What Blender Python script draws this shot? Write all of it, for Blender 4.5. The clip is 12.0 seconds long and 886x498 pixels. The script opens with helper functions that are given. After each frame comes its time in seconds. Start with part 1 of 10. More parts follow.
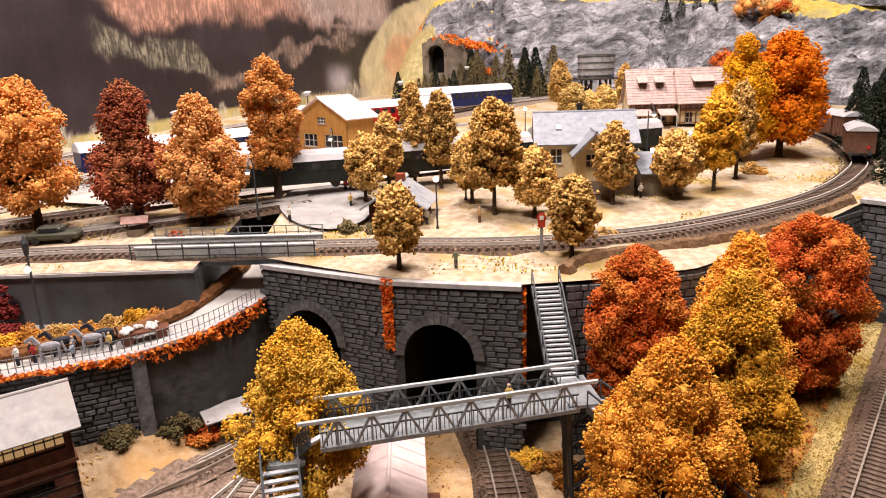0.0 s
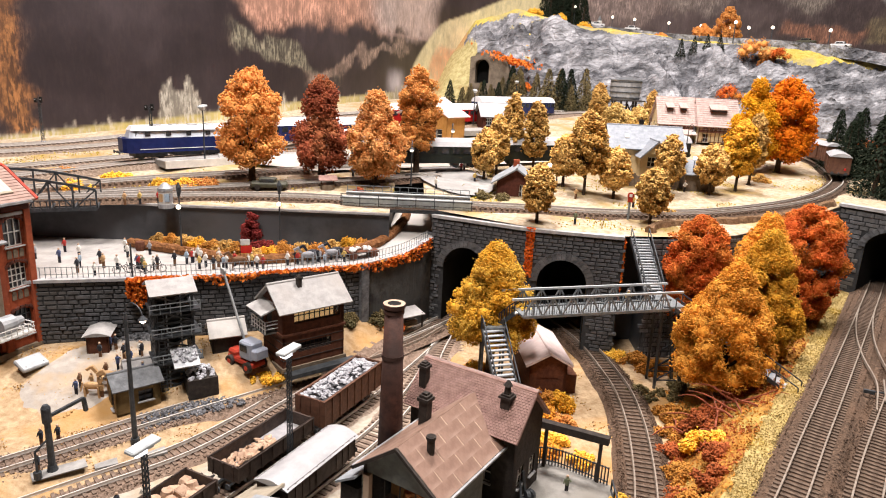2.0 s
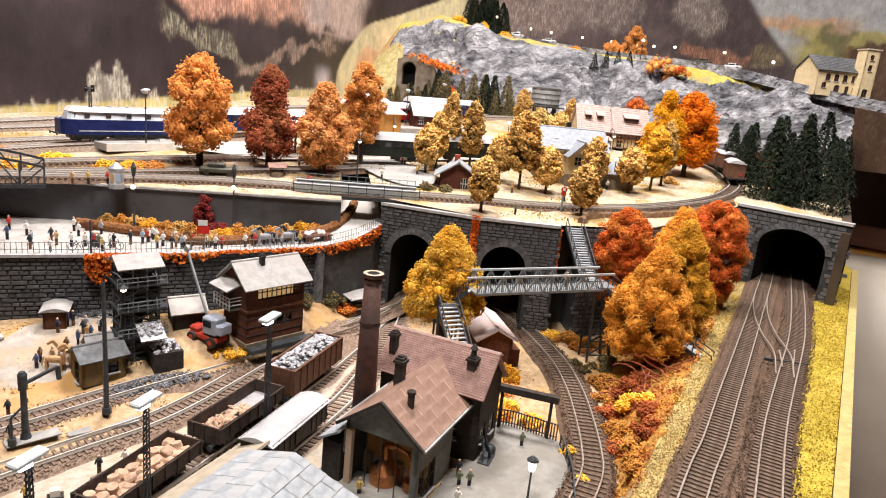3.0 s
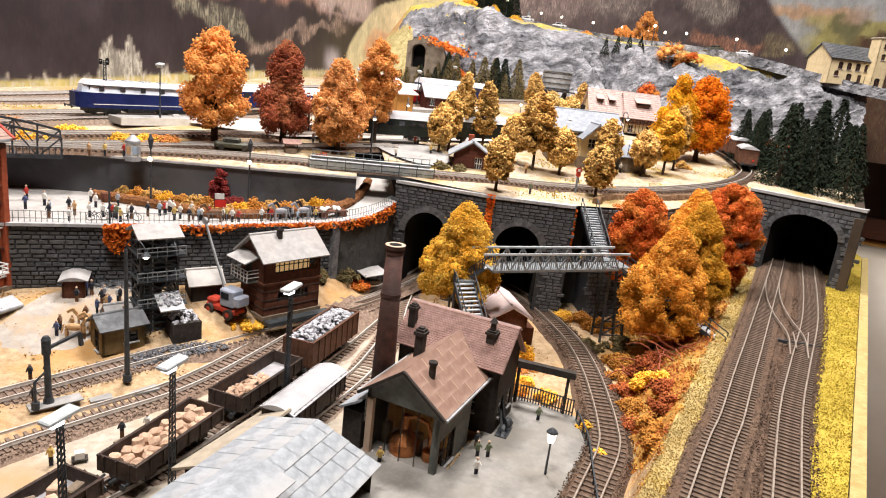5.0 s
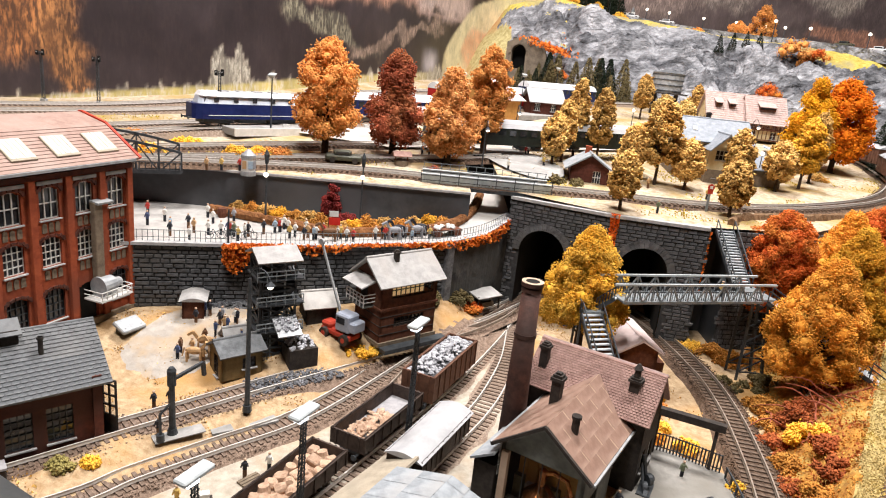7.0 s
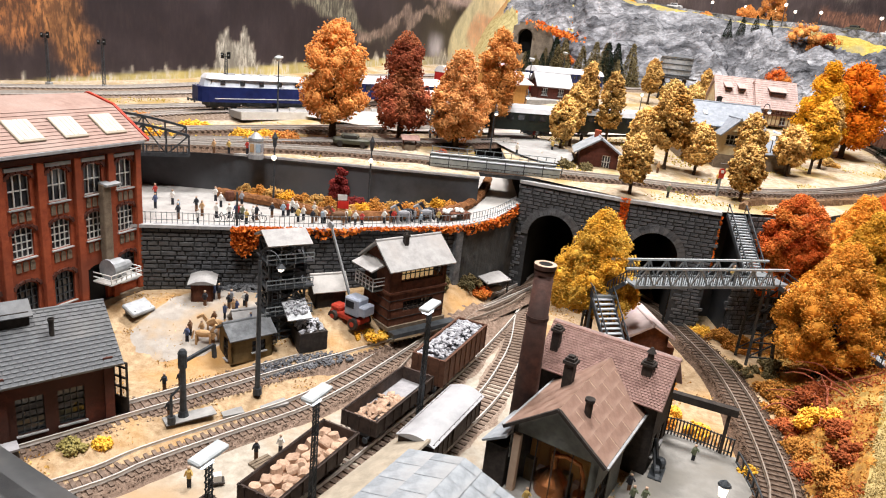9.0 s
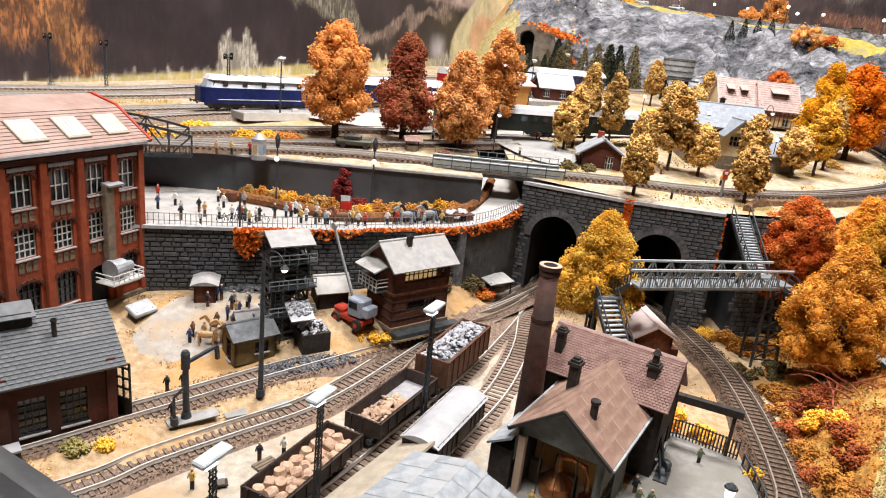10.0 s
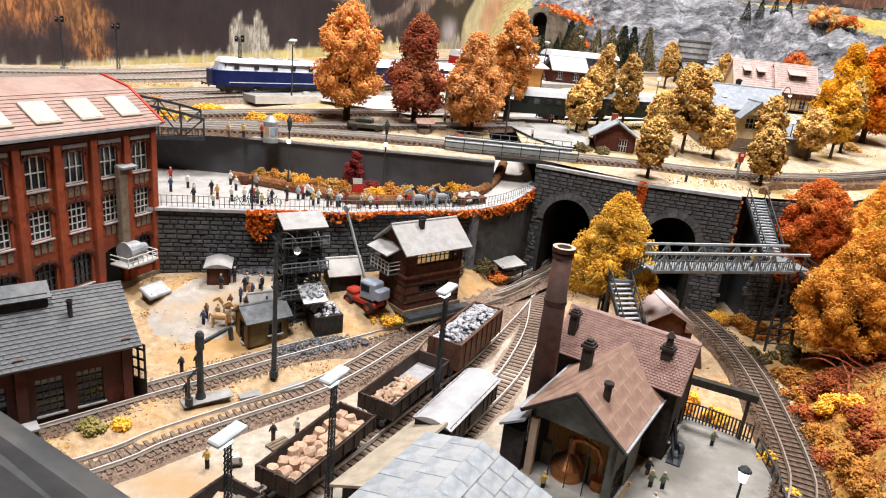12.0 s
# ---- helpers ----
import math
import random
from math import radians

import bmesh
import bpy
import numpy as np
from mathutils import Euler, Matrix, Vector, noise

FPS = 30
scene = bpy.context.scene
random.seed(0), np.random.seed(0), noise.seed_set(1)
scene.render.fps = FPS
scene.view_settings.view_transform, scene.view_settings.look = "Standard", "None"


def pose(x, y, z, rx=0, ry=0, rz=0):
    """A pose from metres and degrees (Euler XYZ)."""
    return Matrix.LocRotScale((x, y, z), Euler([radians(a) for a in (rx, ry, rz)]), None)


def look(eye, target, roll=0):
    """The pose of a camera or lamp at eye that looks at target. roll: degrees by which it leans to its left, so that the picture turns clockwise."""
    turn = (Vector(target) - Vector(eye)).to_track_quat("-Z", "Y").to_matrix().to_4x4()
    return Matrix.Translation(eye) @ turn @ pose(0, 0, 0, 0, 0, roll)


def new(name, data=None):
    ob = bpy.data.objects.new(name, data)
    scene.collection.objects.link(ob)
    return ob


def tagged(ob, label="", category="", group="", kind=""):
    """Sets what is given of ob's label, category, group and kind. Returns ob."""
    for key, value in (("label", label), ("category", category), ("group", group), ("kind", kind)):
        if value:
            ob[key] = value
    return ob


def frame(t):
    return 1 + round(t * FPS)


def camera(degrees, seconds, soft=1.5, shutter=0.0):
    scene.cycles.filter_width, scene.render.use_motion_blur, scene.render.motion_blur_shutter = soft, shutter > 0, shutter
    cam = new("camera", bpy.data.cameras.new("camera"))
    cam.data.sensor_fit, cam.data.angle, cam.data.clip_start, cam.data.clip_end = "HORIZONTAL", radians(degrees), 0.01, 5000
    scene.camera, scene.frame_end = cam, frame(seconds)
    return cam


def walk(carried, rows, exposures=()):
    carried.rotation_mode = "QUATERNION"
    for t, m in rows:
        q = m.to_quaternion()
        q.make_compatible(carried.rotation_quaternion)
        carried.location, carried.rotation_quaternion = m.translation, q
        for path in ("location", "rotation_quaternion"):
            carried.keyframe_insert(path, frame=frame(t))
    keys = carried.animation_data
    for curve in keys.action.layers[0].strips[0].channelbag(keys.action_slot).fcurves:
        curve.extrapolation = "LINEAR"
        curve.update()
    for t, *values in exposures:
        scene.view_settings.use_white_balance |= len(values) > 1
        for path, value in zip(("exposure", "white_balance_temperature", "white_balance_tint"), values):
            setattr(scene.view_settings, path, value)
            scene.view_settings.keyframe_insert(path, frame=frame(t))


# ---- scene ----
cam = camera(68.2, 12.0, soft=1.1)
PATH = [
    (0, (-0.001, 0.033, 0.292), (-0.016, 1.961, -0.24), -2.0),
    (0.5, (-0.038, -0.013, 0.291), (-0.069, 1.923, -0.21), 2.3),
    (1, (-0.067, -0.069, 0.291), (-0.153, 1.854, -0.249), 3.8),
    (1.5, (-0.12, -0.142, 0.306), (-0.181, 1.796, -0.185), 3.6),
    (2, (-0.181, -0.21, 0.301), (-0.093, 1.72, -0.215), 2.9),
    (2.5, (-0.225, -0.245, 0.295), (0.04, 1.677, -0.19), 5.1),
    (3, (-0.236, -0.255, 0.286), (0.136, 1.651, -0.193), 5.8),
    (5, (-0.251, -0.256, 0.273), (0.119, 1.641, -0.242), 6.7),
    (5.5, (-0.259, -0.248, 0.266), (0.057, 1.645, -0.296), 6.5),
    (6, (-0.268, -0.234, 0.27), (-0.023, 1.669, -0.294), 6.4),
    (6.5, (-0.281, -0.218, 0.277), (-0.128, 1.698, -0.275), 5.8),
    (7, (-0.289, -0.203, 0.285), (-0.158, 1.714, -0.269), 6.1),
    (7.5, (-0.294, -0.201, 0.282), (-0.166, 1.714, -0.282), 6.5),
    (9.5, (-0.295, -0.199, 0.279), (-0.171, 1.707, -0.315), 6.1),
    (10, (-0.297, -0.198, 0.278), (-0.175, 1.71, -0.308), 6.2),
    (10.5, (-0.295, -0.198, 0.278), (-0.163, 1.704, -0.324), 6.1),
    (11, (-0.297, -0.199, 0.279), (-0.166, 1.702, -0.329), 6.2),
    (11.5, (-0.298, -0.199, 0.278), (-0.171, 1.702, -0.331), 6.4),
    (12, (-0.298, -0.197, 0.275), (-0.205, 1.698, -0.357), 6.0),
]
walk(cam, [(t, look(eye, target, roll)) for t, eye, target, roll in PATH], [(0.0, -0.08, 7150, 22), (1.0, 0.03, 6920, 18), (2.0, 0.08, 6770, 14), (3.2, 0.17, 6730, 13), (6.0, 0.13, 6600, 11), (9.0, 0.06, 6450, 10), (12.0, 0.05, 6400, 10)])

# ---- world and lamps of the hall ----
world = bpy.data.worlds.new("hall_air")
scene.world = world
world.use_nodes = True
world.node_tree.nodes["Background"].inputs[0].default_value = (1.0, 0.96, 0.93, 1)
world.node_tree.nodes["Background"].inputs[1].default_value = 0.045


def area_lamp(name, loc, target, size, watts, colour):
    d = bpy.data.lights.new(name, "AREA")
    d.shape, d.size, d.energy, d.color = "DISK", size, watts, colour
    ob = new(name, d)
    ob.matrix_world = look(loc, target)
    return ob


area_lamp("hall_lamp", (-0.45, -0.15, 1.6), (-0.25, 0.35, 0), 0.4, 28, (1.0, 0.965, 0.935))
area_lamp("hall_lamp", (0.55, 0.5, 1.7), (0.25, 0.7, 0), 0.4, 24, (1.0, 0.965, 0.935))
area_lamp("hall_lamp", (-0.15, 0.85, 1.7), (0.05, 1.1, 0), 0.4, 37, (1.0, 0.965, 0.95))

# ---- materials ----


def node_mat(name, c1, c2, scale=60.0, rough=0.7, metal=0.0, bump=0.0, bump_scale=None, spec=0.3, c3=None, scale3=9.0, rand=0.0, detail=6.0, lo=0.35, hi=0.65):
    """Two colours mixed by fine noise, a third by coarse noise, with relief from the fine noise."""
    m = bpy.data.materials.new(name)
    m.use_nodes = True
    nt = m.node_tree
    n, l = nt.nodes, nt.links
    b = n["Principled BSDF"]
    b.inputs["Roughness"].default_value = rough
    b.inputs["Metallic"].default_value = metal
    b.inputs["Specular IOR Level"].default_value = spec
    tc = n.new("ShaderNodeTexCoord")
    nz = n.new("ShaderNodeTexNoise")
    nz.inputs["Scale"].default_value, nz.inputs["Detail"].default_value = scale, detail
    nz.inputs["Roughness"].default_value = 0.65
    l.new(tc.outputs["Object"], nz.inputs["Vector"])
    ramp = n.new("ShaderNodeValToRGB")
    ramp.color_ramp.elements[0].position, ramp.color_ramp.elements[1].position = lo, hi
    ramp.color_ramp.elements[0].color, ramp.color_ramp.elements[1].color = (*c1, 1), (*c2, 1)
    l.new(nz.outputs["Fac"], ramp.inputs["Fac"])
    col = ramp.outputs["Color"]
    if c3:
        nz3 = n.new("ShaderNodeTexNoise")
        nz3.inputs["Scale"].default_value, nz3.inputs["Detail"].default_value = scale3, 3.0
        l.new(tc.outputs["Object"], nz3.inputs["Vector"])
        r3 = n.new("ShaderNodeValToRGB")
        r3.color_ramp.elements[0].position, r3.color_ramp.elements[1].position = 0.48, 0.66
        l.new(nz3.outputs["Fac"], r3.inputs["Fac"])
        mx = n.new("ShaderNodeMix")
        mx.data_type = "RGBA"
        l.new(r3.outputs["Color"], mx.inputs["Factor"])
        l.new(col, mx.inputs["A"])
        mx.inputs["B"].default_value = (*c3, 1)
        col = mx.outputs["Result"]
    if rand:
        oi = n.new("ShaderNodeObjectInfo")
        gm = n.new("ShaderNodeNewGeometry")
        ad = n.new("ShaderNodeMath")
        ad.operation = "ADD"
        l.new(oi.outputs["Random"], ad.inputs[0])
        l.new(gm.outputs["Random Per Island"], ad.inputs[1])
        mr = n.new("ShaderNodeMapRange")
        mr.inputs["From Max"].default_value = 2.0
        mr.inputs["To Min"].default_value, mr.inputs["To Max"].default_value = 1.0 - rand, 1.0 + rand
        l.new(ad.outputs[0], mr.inputs["Value"])
        hs = n.new("ShaderNodeHueSaturation")
        l.new(mr.outputs["Result"], hs.inputs["Value"])
        l.new(col, hs.inputs["Color"])
        col = hs.outputs["Color"]
    l.new(col, b.inputs["Base Color"])
    if bump:
        bp = n.new("ShaderNodeBump")
        bp.inputs["Strength"].default_value, bp.inputs["Distance"].default_value = bump, 0.002
        if bump_scale:
            nb = n.new("ShaderNodeTexNoise")
            nb.inputs["Scale"].default_value, nb.inputs["Detail"].default_value = bump_scale, 5.0
            l.new(tc.outputs["Object"], nb.inputs["Vector"])
            l.new(nb.outputs["Fac"], bp.inputs["Height"])
        else:
            l.new(nz.outputs["Fac"], bp.inputs["Height"])
        l.new(bp.outputs["Normal"], b.inputs["Normal"])
    return m


M = {}
M["sand"] = node_mat("sandy_ground", (0.33, 0.215, 0.115), (0.52, 0.385, 0.24), 160, 0.95, bump=0.6, c3=(0.44, 0.245, 0.085), scale3=14)
M["plateau"] = node_mat("pale_sand", (0.31, 0.23, 0.145), (0.54, 0.45, 0.34), 130, 0.95, bump=0.6, c3=(0.36, 0.25, 0.10), scale3=19)
M["slope"] = node_mat("autumn_litter", (0.26, 0.10, 0.02), (0.50, 0.26, 0.05), 130, 0.95, bump=0.8, c3=(0.42, 0.33, 0.10), scale3=22)
M["yard"] = node_mat("pale_yard", (0.33, 0.285, 0.225), (0.47, 0.42, 0.35), 120, 0.9, bump=0.4, c3=(0.40, 0.27, 0.15), scale3=12)
M["verge"] = node_mat("dry_grass", (0.36, 0.265, 0.10), (0.49, 0.375, 0.165), 120, 0.95, bump=0.8, c3=(0.44, 0.34, 0.13), scale3=18)
M["yellow"] = node_mat("yellow_grass", (0.36, 0.265, 0.03), (0.50, 0.385, 0.06), 120, 0.95, bump=0.8, c3=(0.52, 0.37, 0.07), scale3=24)
M["ballast"] = node_mat("brown_ballast", (0.042, 0.025, 0.017), (0.175, 0.112, 0.075), 330, 0.95, bump=1.0, c3=(0.13, 0.080, 0.052), scale3=26)
M["ballast_mid"] = node_mat("mid_brown_ballast", (0.13, 0.09, 0.065), (0.32, 0.245, 0.19), 300, 0.95, bump=1.0, c3=(0.22, 0.16, 0.11), scale3=20)
M["ballast_yard"] = node_mat("reddish_yard_ballast", (0.11, 0.07, 0.05), (0.34, 0.245, 0.185), 330, 0.95, bump=1.0, c3=(0.22, 0.15, 0.11), scale3=24)
M["ballast_pale"] = node_mat("pale_ballast", (0.20, 0.14, 0.105), (0.42, 0.33, 0.26), 330, 0.95, bump=1.0, c3=(0.27, 0.185, 0.135), scale3=26)
M["sleeper_pale"] = node_mat("weathered_sleeper", (0.11, 0.075, 0.056), (0.20, 0.145, 0.112), 300, 0.85, rand=0.2)
M["sleeper"] = node_mat("brown_sleeper", (0.072, 0.049, 0.036), (0.140, 0.098, 0.072), 300, 0.85, rand=0.25)
M["rail"] = node_mat("rail_metal", (0.52, 0.48, 0.44), (0.70, 0.66, 0.62), 200, 0.35, 0.15, spec=0.5)
M["rail_dark"] = node_mat("dull_rail", (0.24, 0.19, 0.15), (0.38, 0.32, 0.27), 200, 0.4, 0.2, spec=0.5)
M["stone"] = node_mat("grey_stone", (0.060, 0.062, 0.067), (0.15, 0.155, 0.165), 150, 0.85, bump=0.6, c3=(0.10, 0.095, 0.09), scale3=12, rand=0.3)
M["mortar"] = node_mat("dark_mortar", (0.030, 0.031, 0.033), (0.055, 0.056, 0.058), 200, 0.95, bump=0.5)
M["darkwall"] = node_mat("dark_grey_board", (0.04, 0.043, 0.048), (0.065, 0.068, 0.074), 60, 0.55, c3=(0.085, 0.085, 0.09), scale3=8)
M["road"] = node_mat("pale_grey_road", (0.30, 0.287, 0.274), (0.41, 0.392, 0.374), 90, 0.8, bump=0.15, c3=(0.44, 0.41, 0.38), scale3=9)
# near-black: the darkness inside bores put into colour; also gate and signal paint
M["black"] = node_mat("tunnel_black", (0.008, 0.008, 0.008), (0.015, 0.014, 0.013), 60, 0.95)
M["iron"] = node_mat("dark_iron", (0.035, 0.04, 0.045), (0.075, 0.082, 0.09), 200, 0.5, 0.3)
M["iron_grey"] = node_mat("grey_painted_steel", (0.16, 0.18, 0.19), (0.26, 0.28, 0.29), 200, 0.5, 0.2)
M["bark"] = node_mat("bark", (0.035, 0.022, 0.015), (0.085, 0.055, 0.035), 260, 0.95, bump=0.8)


def foliage_mat(name, a, b, c=None):
    return node_mat(name, a, b, 70, 0.85, spec=0.15, c3=c, scale3=26, rand=0.38, bump=0.0)


M["f_orange"] = foliage_mat("orange_foliage", (0.50, 0.16, 0.030), (0.86, 0.43, 0.135), (0.70, 0.30, 0.085))
M["f_fire"] = foliage_mat("bright_orange_foliage", (0.60, 0.12, 0.004), (0.82, 0.26, 0.01), (0.66, 0.15, 0.008))
M["f_red"] = foliage_mat("red_brown_foliage", (0.20, 0.040, 0.020), (0.50, 0.14, 0.065), (0.42, 0.15, 0.06))
M["f_peach"] = foliage_mat("peach_foliage", (0.48, 0.17, 0.04), (0.84, 0.44, 0.17), (0.66, 0.30, 0.10))
M["f_rust"] = foliage_mat("rust_foliage", (0.40, 0.062, 0.012), (0.68, 0.17, 0.035), (0.52, 0.19, 0.035))
M["f_gold"] = foliage_mat("golden_foliage", (0.58, 0.22, 0.022), (0.90, 0.45, 0.08), (0.72, 0.28, 0.03))
M["f_yellow"] = foliage_mat("yellow_foliage", (0.76, 0.38, 0.03), (0.95, 0.62, 0.115), (0.86, 0.44, 0.04))
M["f_amber"] = foliage_mat("amber_foliage", (0.54, 0.25, 0.018), (0.84, 0.47, 0.06), (0.66, 0.31, 0.024))
# lit clump tops and shaded gaps are put into the pale and dark colours
M["f_tan"] = foliage_mat("tan_foliage", (0.20, 0.085, 0.016), (0.84, 0.54, 0.18), (0.46, 0.22, 0.045))
M["f_honey"] = foliage_mat("honey_foliage", (0.26, 0.14, 0.026), (0.84, 0.60, 0.23), (0.50, 0.29, 0.075))
M["f_straw"] = foliage_mat("straw_grass", (0.24, 0.20, 0.06), (0.46, 0.38, 0.14))
M["f_green"] = foliage_mat("dark_conifer", (0.006, 0.011, 0.006), (0.022, 0.030, 0.016), (0.011, 0.018, 0.010))
M["f_brown"] = foliage_mat("brown_conifer", (0.07, 0.055, 0.024), (0.22, 0.165, 0.075), (0.10, 0.085, 0.04))
M["f_vine"] = foliage_mat("red_vine", (0.60, 0.11, 0.016), (0.86, 0.27, 0.05), (0.70, 0.16, 0.02))

# ---- mesh helpers ----


def mesh_ob(name, verts, faces, material, parent=None, label="", smooth=False):
    me = bpy.data.meshes.new(name)
    me.from_pydata([tuple(v) for v in verts], [], [tuple(f) for f in faces])
    me.materials.append(material)
    if smooth:
        me.polygons.foreach_set("use_smooth", [True] * len(me.polygons))
    me.update()
    ob = new(name, me)
    if parent:
        ob.parent = parent
    if label:
        ob["label"] = label
    return ob


def part(name, bm, material, parent=None, label="", smooth=False, bevel=0.0):
    """Link a bmesh as one mesh object under a thing or a part."""
    if bevel:
        bmesh.ops.bevel(bm, geom=[e for e in bm.edges if len(e.link_faces) == 2 and e.calc_face_angle(0) > 0.6], offset=bevel, segments=1, affect="EDGES")
    if name in APART:
        return pieces_of(name, bm, material, parent, label)
    me = bpy.data.meshes.new(name)
    bm.to_mesh(me)
    bm.free()
    me.materials.append(material)
    if smooth:
        me.polygons.foreach_set("use_smooth", [True] * len(me.polygons))
    ob = new(name, me)
    if parent:
        ob.parent = parent
    if label:
        ob["label"] = label
    return ob


APART = ("gable", "bay_gable", "handrail", "arch_hood", "railing", "top_chord", "buffer", "balustrade", "collar", "rail_post")


def pieces_of(name, bm, material, parent, label=""):
    """Link each loose piece of a bmesh as a part of its own."""
    seen, first = set(), None
    for seed in bm.verts[:]:
        if seed in seen:
            continue
        stack, isle = [seed], []
        seen.add(seed)
        while stack:
            q = stack.pop()
            isle.append(q)
            for e in q.link_edges:
                o = e.other_vert(q)
                if o not in seen:
                    seen.add(o)
                    stack.append(o)
        at = {q: i for i, q in enumerate(isle)}
        faces = {f for q in isle for f in q.link_faces}
        ob = mesh_ob(name, [q.co.copy() for q in isle], [tuple(at[q] for q in f.verts) for f in faces], material, parent, label)
        first = first or ob
    bm.free()
    return first


def tube(bm, pts, r, closed=False):
    """A square bar bent along points, as one connected piece."""
    P = [Vector(p) for p in pts]
    n = len(P)
    rings = []
    for i in range(n):
        a, b = (P[i - 1], P[(i + 1) % n]) if closed else (P[max(i - 1, 0)], P[min(i + 1, n - 1)])
        d = (b - a).normalized()
        u = d.orthogonal().normalized() if abs(d.z) > 0.95 else d.cross(Vector((0, 0, 1))).normalized()
        w = d.cross(u)
        rr = r(i / (n - 1)) if callable(r) else r
        rings.append([bm.verts.new(P[i] + (u * x + w * y) * rr) for x, y in ((1, 1), (-1, 1), (-1, -1), (1, -1))])
    for i in range(n if closed else n - 1):
        A, B = rings[i], rings[(i + 1) % n]
        for k in range(4):
            bm.faces.new((A[k], A[(k + 1) % 4], B[(k + 1) % 4], B[k]))
    if not closed:
        bm.faces.new(rings[0][::-1])
        bm.faces.new(rings[-1])
    return bm


def thing(name, m, label, category, group="", kind=""):
    ob = new(name)
    ob.empty_display_size = 0.01
    ob.matrix_world = m
    return tagged(ob, label, category, group, kind)


def box(bm, sx, sy, sz, x=0, y=0, z=0, rx=0, ry=0, rz=0):
    """A box with its base centre at x, y, z."""
    m = pose(x, y, z, rx, ry, rz) @ Matrix.Translation((0, 0, sz / 2)) @ Matrix.Diagonal((sx, sy, sz, 1))
    bmesh.ops.create_cube(bm, size=1, matrix=m)
    return bm


def cyl(bm, r1, r2, h, x=0, y=0, z=0, rx=0, ry=0, rz=0, seg=12):
    """A cone or cylinder that rises from x, y, z."""
    m = pose(x, y, z, rx, ry, rz) @ Matrix.Translation((0, 0, h / 2))
    bmesh.ops.create_cone(bm, cap_ends=True, segments=seg, radius1=r1, radius2=r2, depth=h, matrix=m)
    return bm


def bar(bm, a, b, w, h=None):
    """A square bar from a to b."""
    a, b = Vector(a), Vector(b)
    d = b - a
    m = Matrix.Translation((a + b) / 2) @ d.to_track_quat("Z", "Y").to_matrix().to_4x4() @ Matrix.Diagonal((w, h or w, d.length, 1))
    bmesh.ops.create_cube(bm, size=1, matrix=m)
    return bm


def bm_new():
    return bmesh.new()


def spline(pts, step=0.01):
    """Points along a smooth curve through pts."""
    P = [np.array(p, float) for p in pts]
    P = [2 * P[0] - P[1]] + P + [2 * P[-1] - P[-2]]
    out = []
    for i in range(1, len(P) - 2):
        a, b, c, d = P[i - 1:i + 3]
        n = max(2, int(np.linalg.norm(c - b) / step))
        for k in range(n):
            t = k / n
            out.append(0.5 * (2 * b + (c - a) * t + (2 * a - 5 * b + 4 * c - d) * t * t + (3 * b - a - 3 * c + d) * t ** 3))
    out.append(P[-2])
    return np.array(out)


def even(pts, step):
    """Points at even steps along a polyline, with the directions."""
    seg = np.linalg.norm(np.diff(pts, axis=0), axis=1)
    s = np.r_[0, np.cumsum(seg)]
    at = np.arange(step / 2, s[-1], step)
    q = np.stack([np.interp(at, s, pts[:, k]) for k in range(pts.shape[1])], 1)
    q2 = np.stack([np.interp(at + step * 0.2, s, pts[:, k]) for k in range(pts.shape[1])], 1)
    q1 = np.stack([np.interp(at - step * 0.2, s, pts[:, k]) for k in range(pts.shape[1])], 1)
    d = q2 - q1
    return q, d / np.linalg.norm(d, axis=1)[:, None]


def sweep(pts, profile, closed=True):
    """Verts and faces of a profile (side, up) carried along pts, kept upright."""
    n = len(pts)
    d = np.gradient(pts, axis=0)
    d[:, 2] = 0
    d /= np.linalg.norm(d, axis=1)[:, None]
    side = np.stack([d[:, 1], -d[:, 0], np.zeros(n)], 1)
    verts, faces, k = [], [], len(profile)
    for i in range(n):
        for u, v in profile:
            verts.append(pts[i] + side[i] * u + np.array([0, 0, v]))
    for i in range(n - 1):
        for j in range(k if closed else k - 1):
            a, b = i * k + j, i * k + (j + 1) % k
            faces.append((a, b, b + k, a + k))
    if closed:
        faces.append(tuple(range(k - 1, -1, -1)))
        faces.append(tuple((n - 1) * k + j for j in range(k)))
    return verts, faces


def sstep(a, b, x):
    t = np.clip((x - a) / (b - a), 0, 1)
    return t * t * (3 - 2 * t)


def interp(x, xs, ys):
    return float(np.interp(x, xs, ys))


# ---- the lie of the land ----
WALL = [(-0.75, 0.345), (-0.62, 0.365), (-0.52, 0.388), (-0.44, 0.405), (-0.36, 0.428), (-0.29, 0.455), (-0.235, 0.482), (-0.195, 0.515), (-0.160, 0.566)]
WX, WY = [p[0] for p in WALL], [p[1] for p in WALL]
ROAD_Z = 0.094


def road_z(x, y):
    """Height of the road, which climbs towards the underpass."""
    return ROAD_Z + 0.027 * float(sstep(0.47, 0.68, y)) * float(sstep(-0.30, -0.20, x))


TUN = [(-0.160, 0.568), (-0.105, 0.540), (-0.048, 0.512), (0.0, 0.500), (0.052, 0.488)]


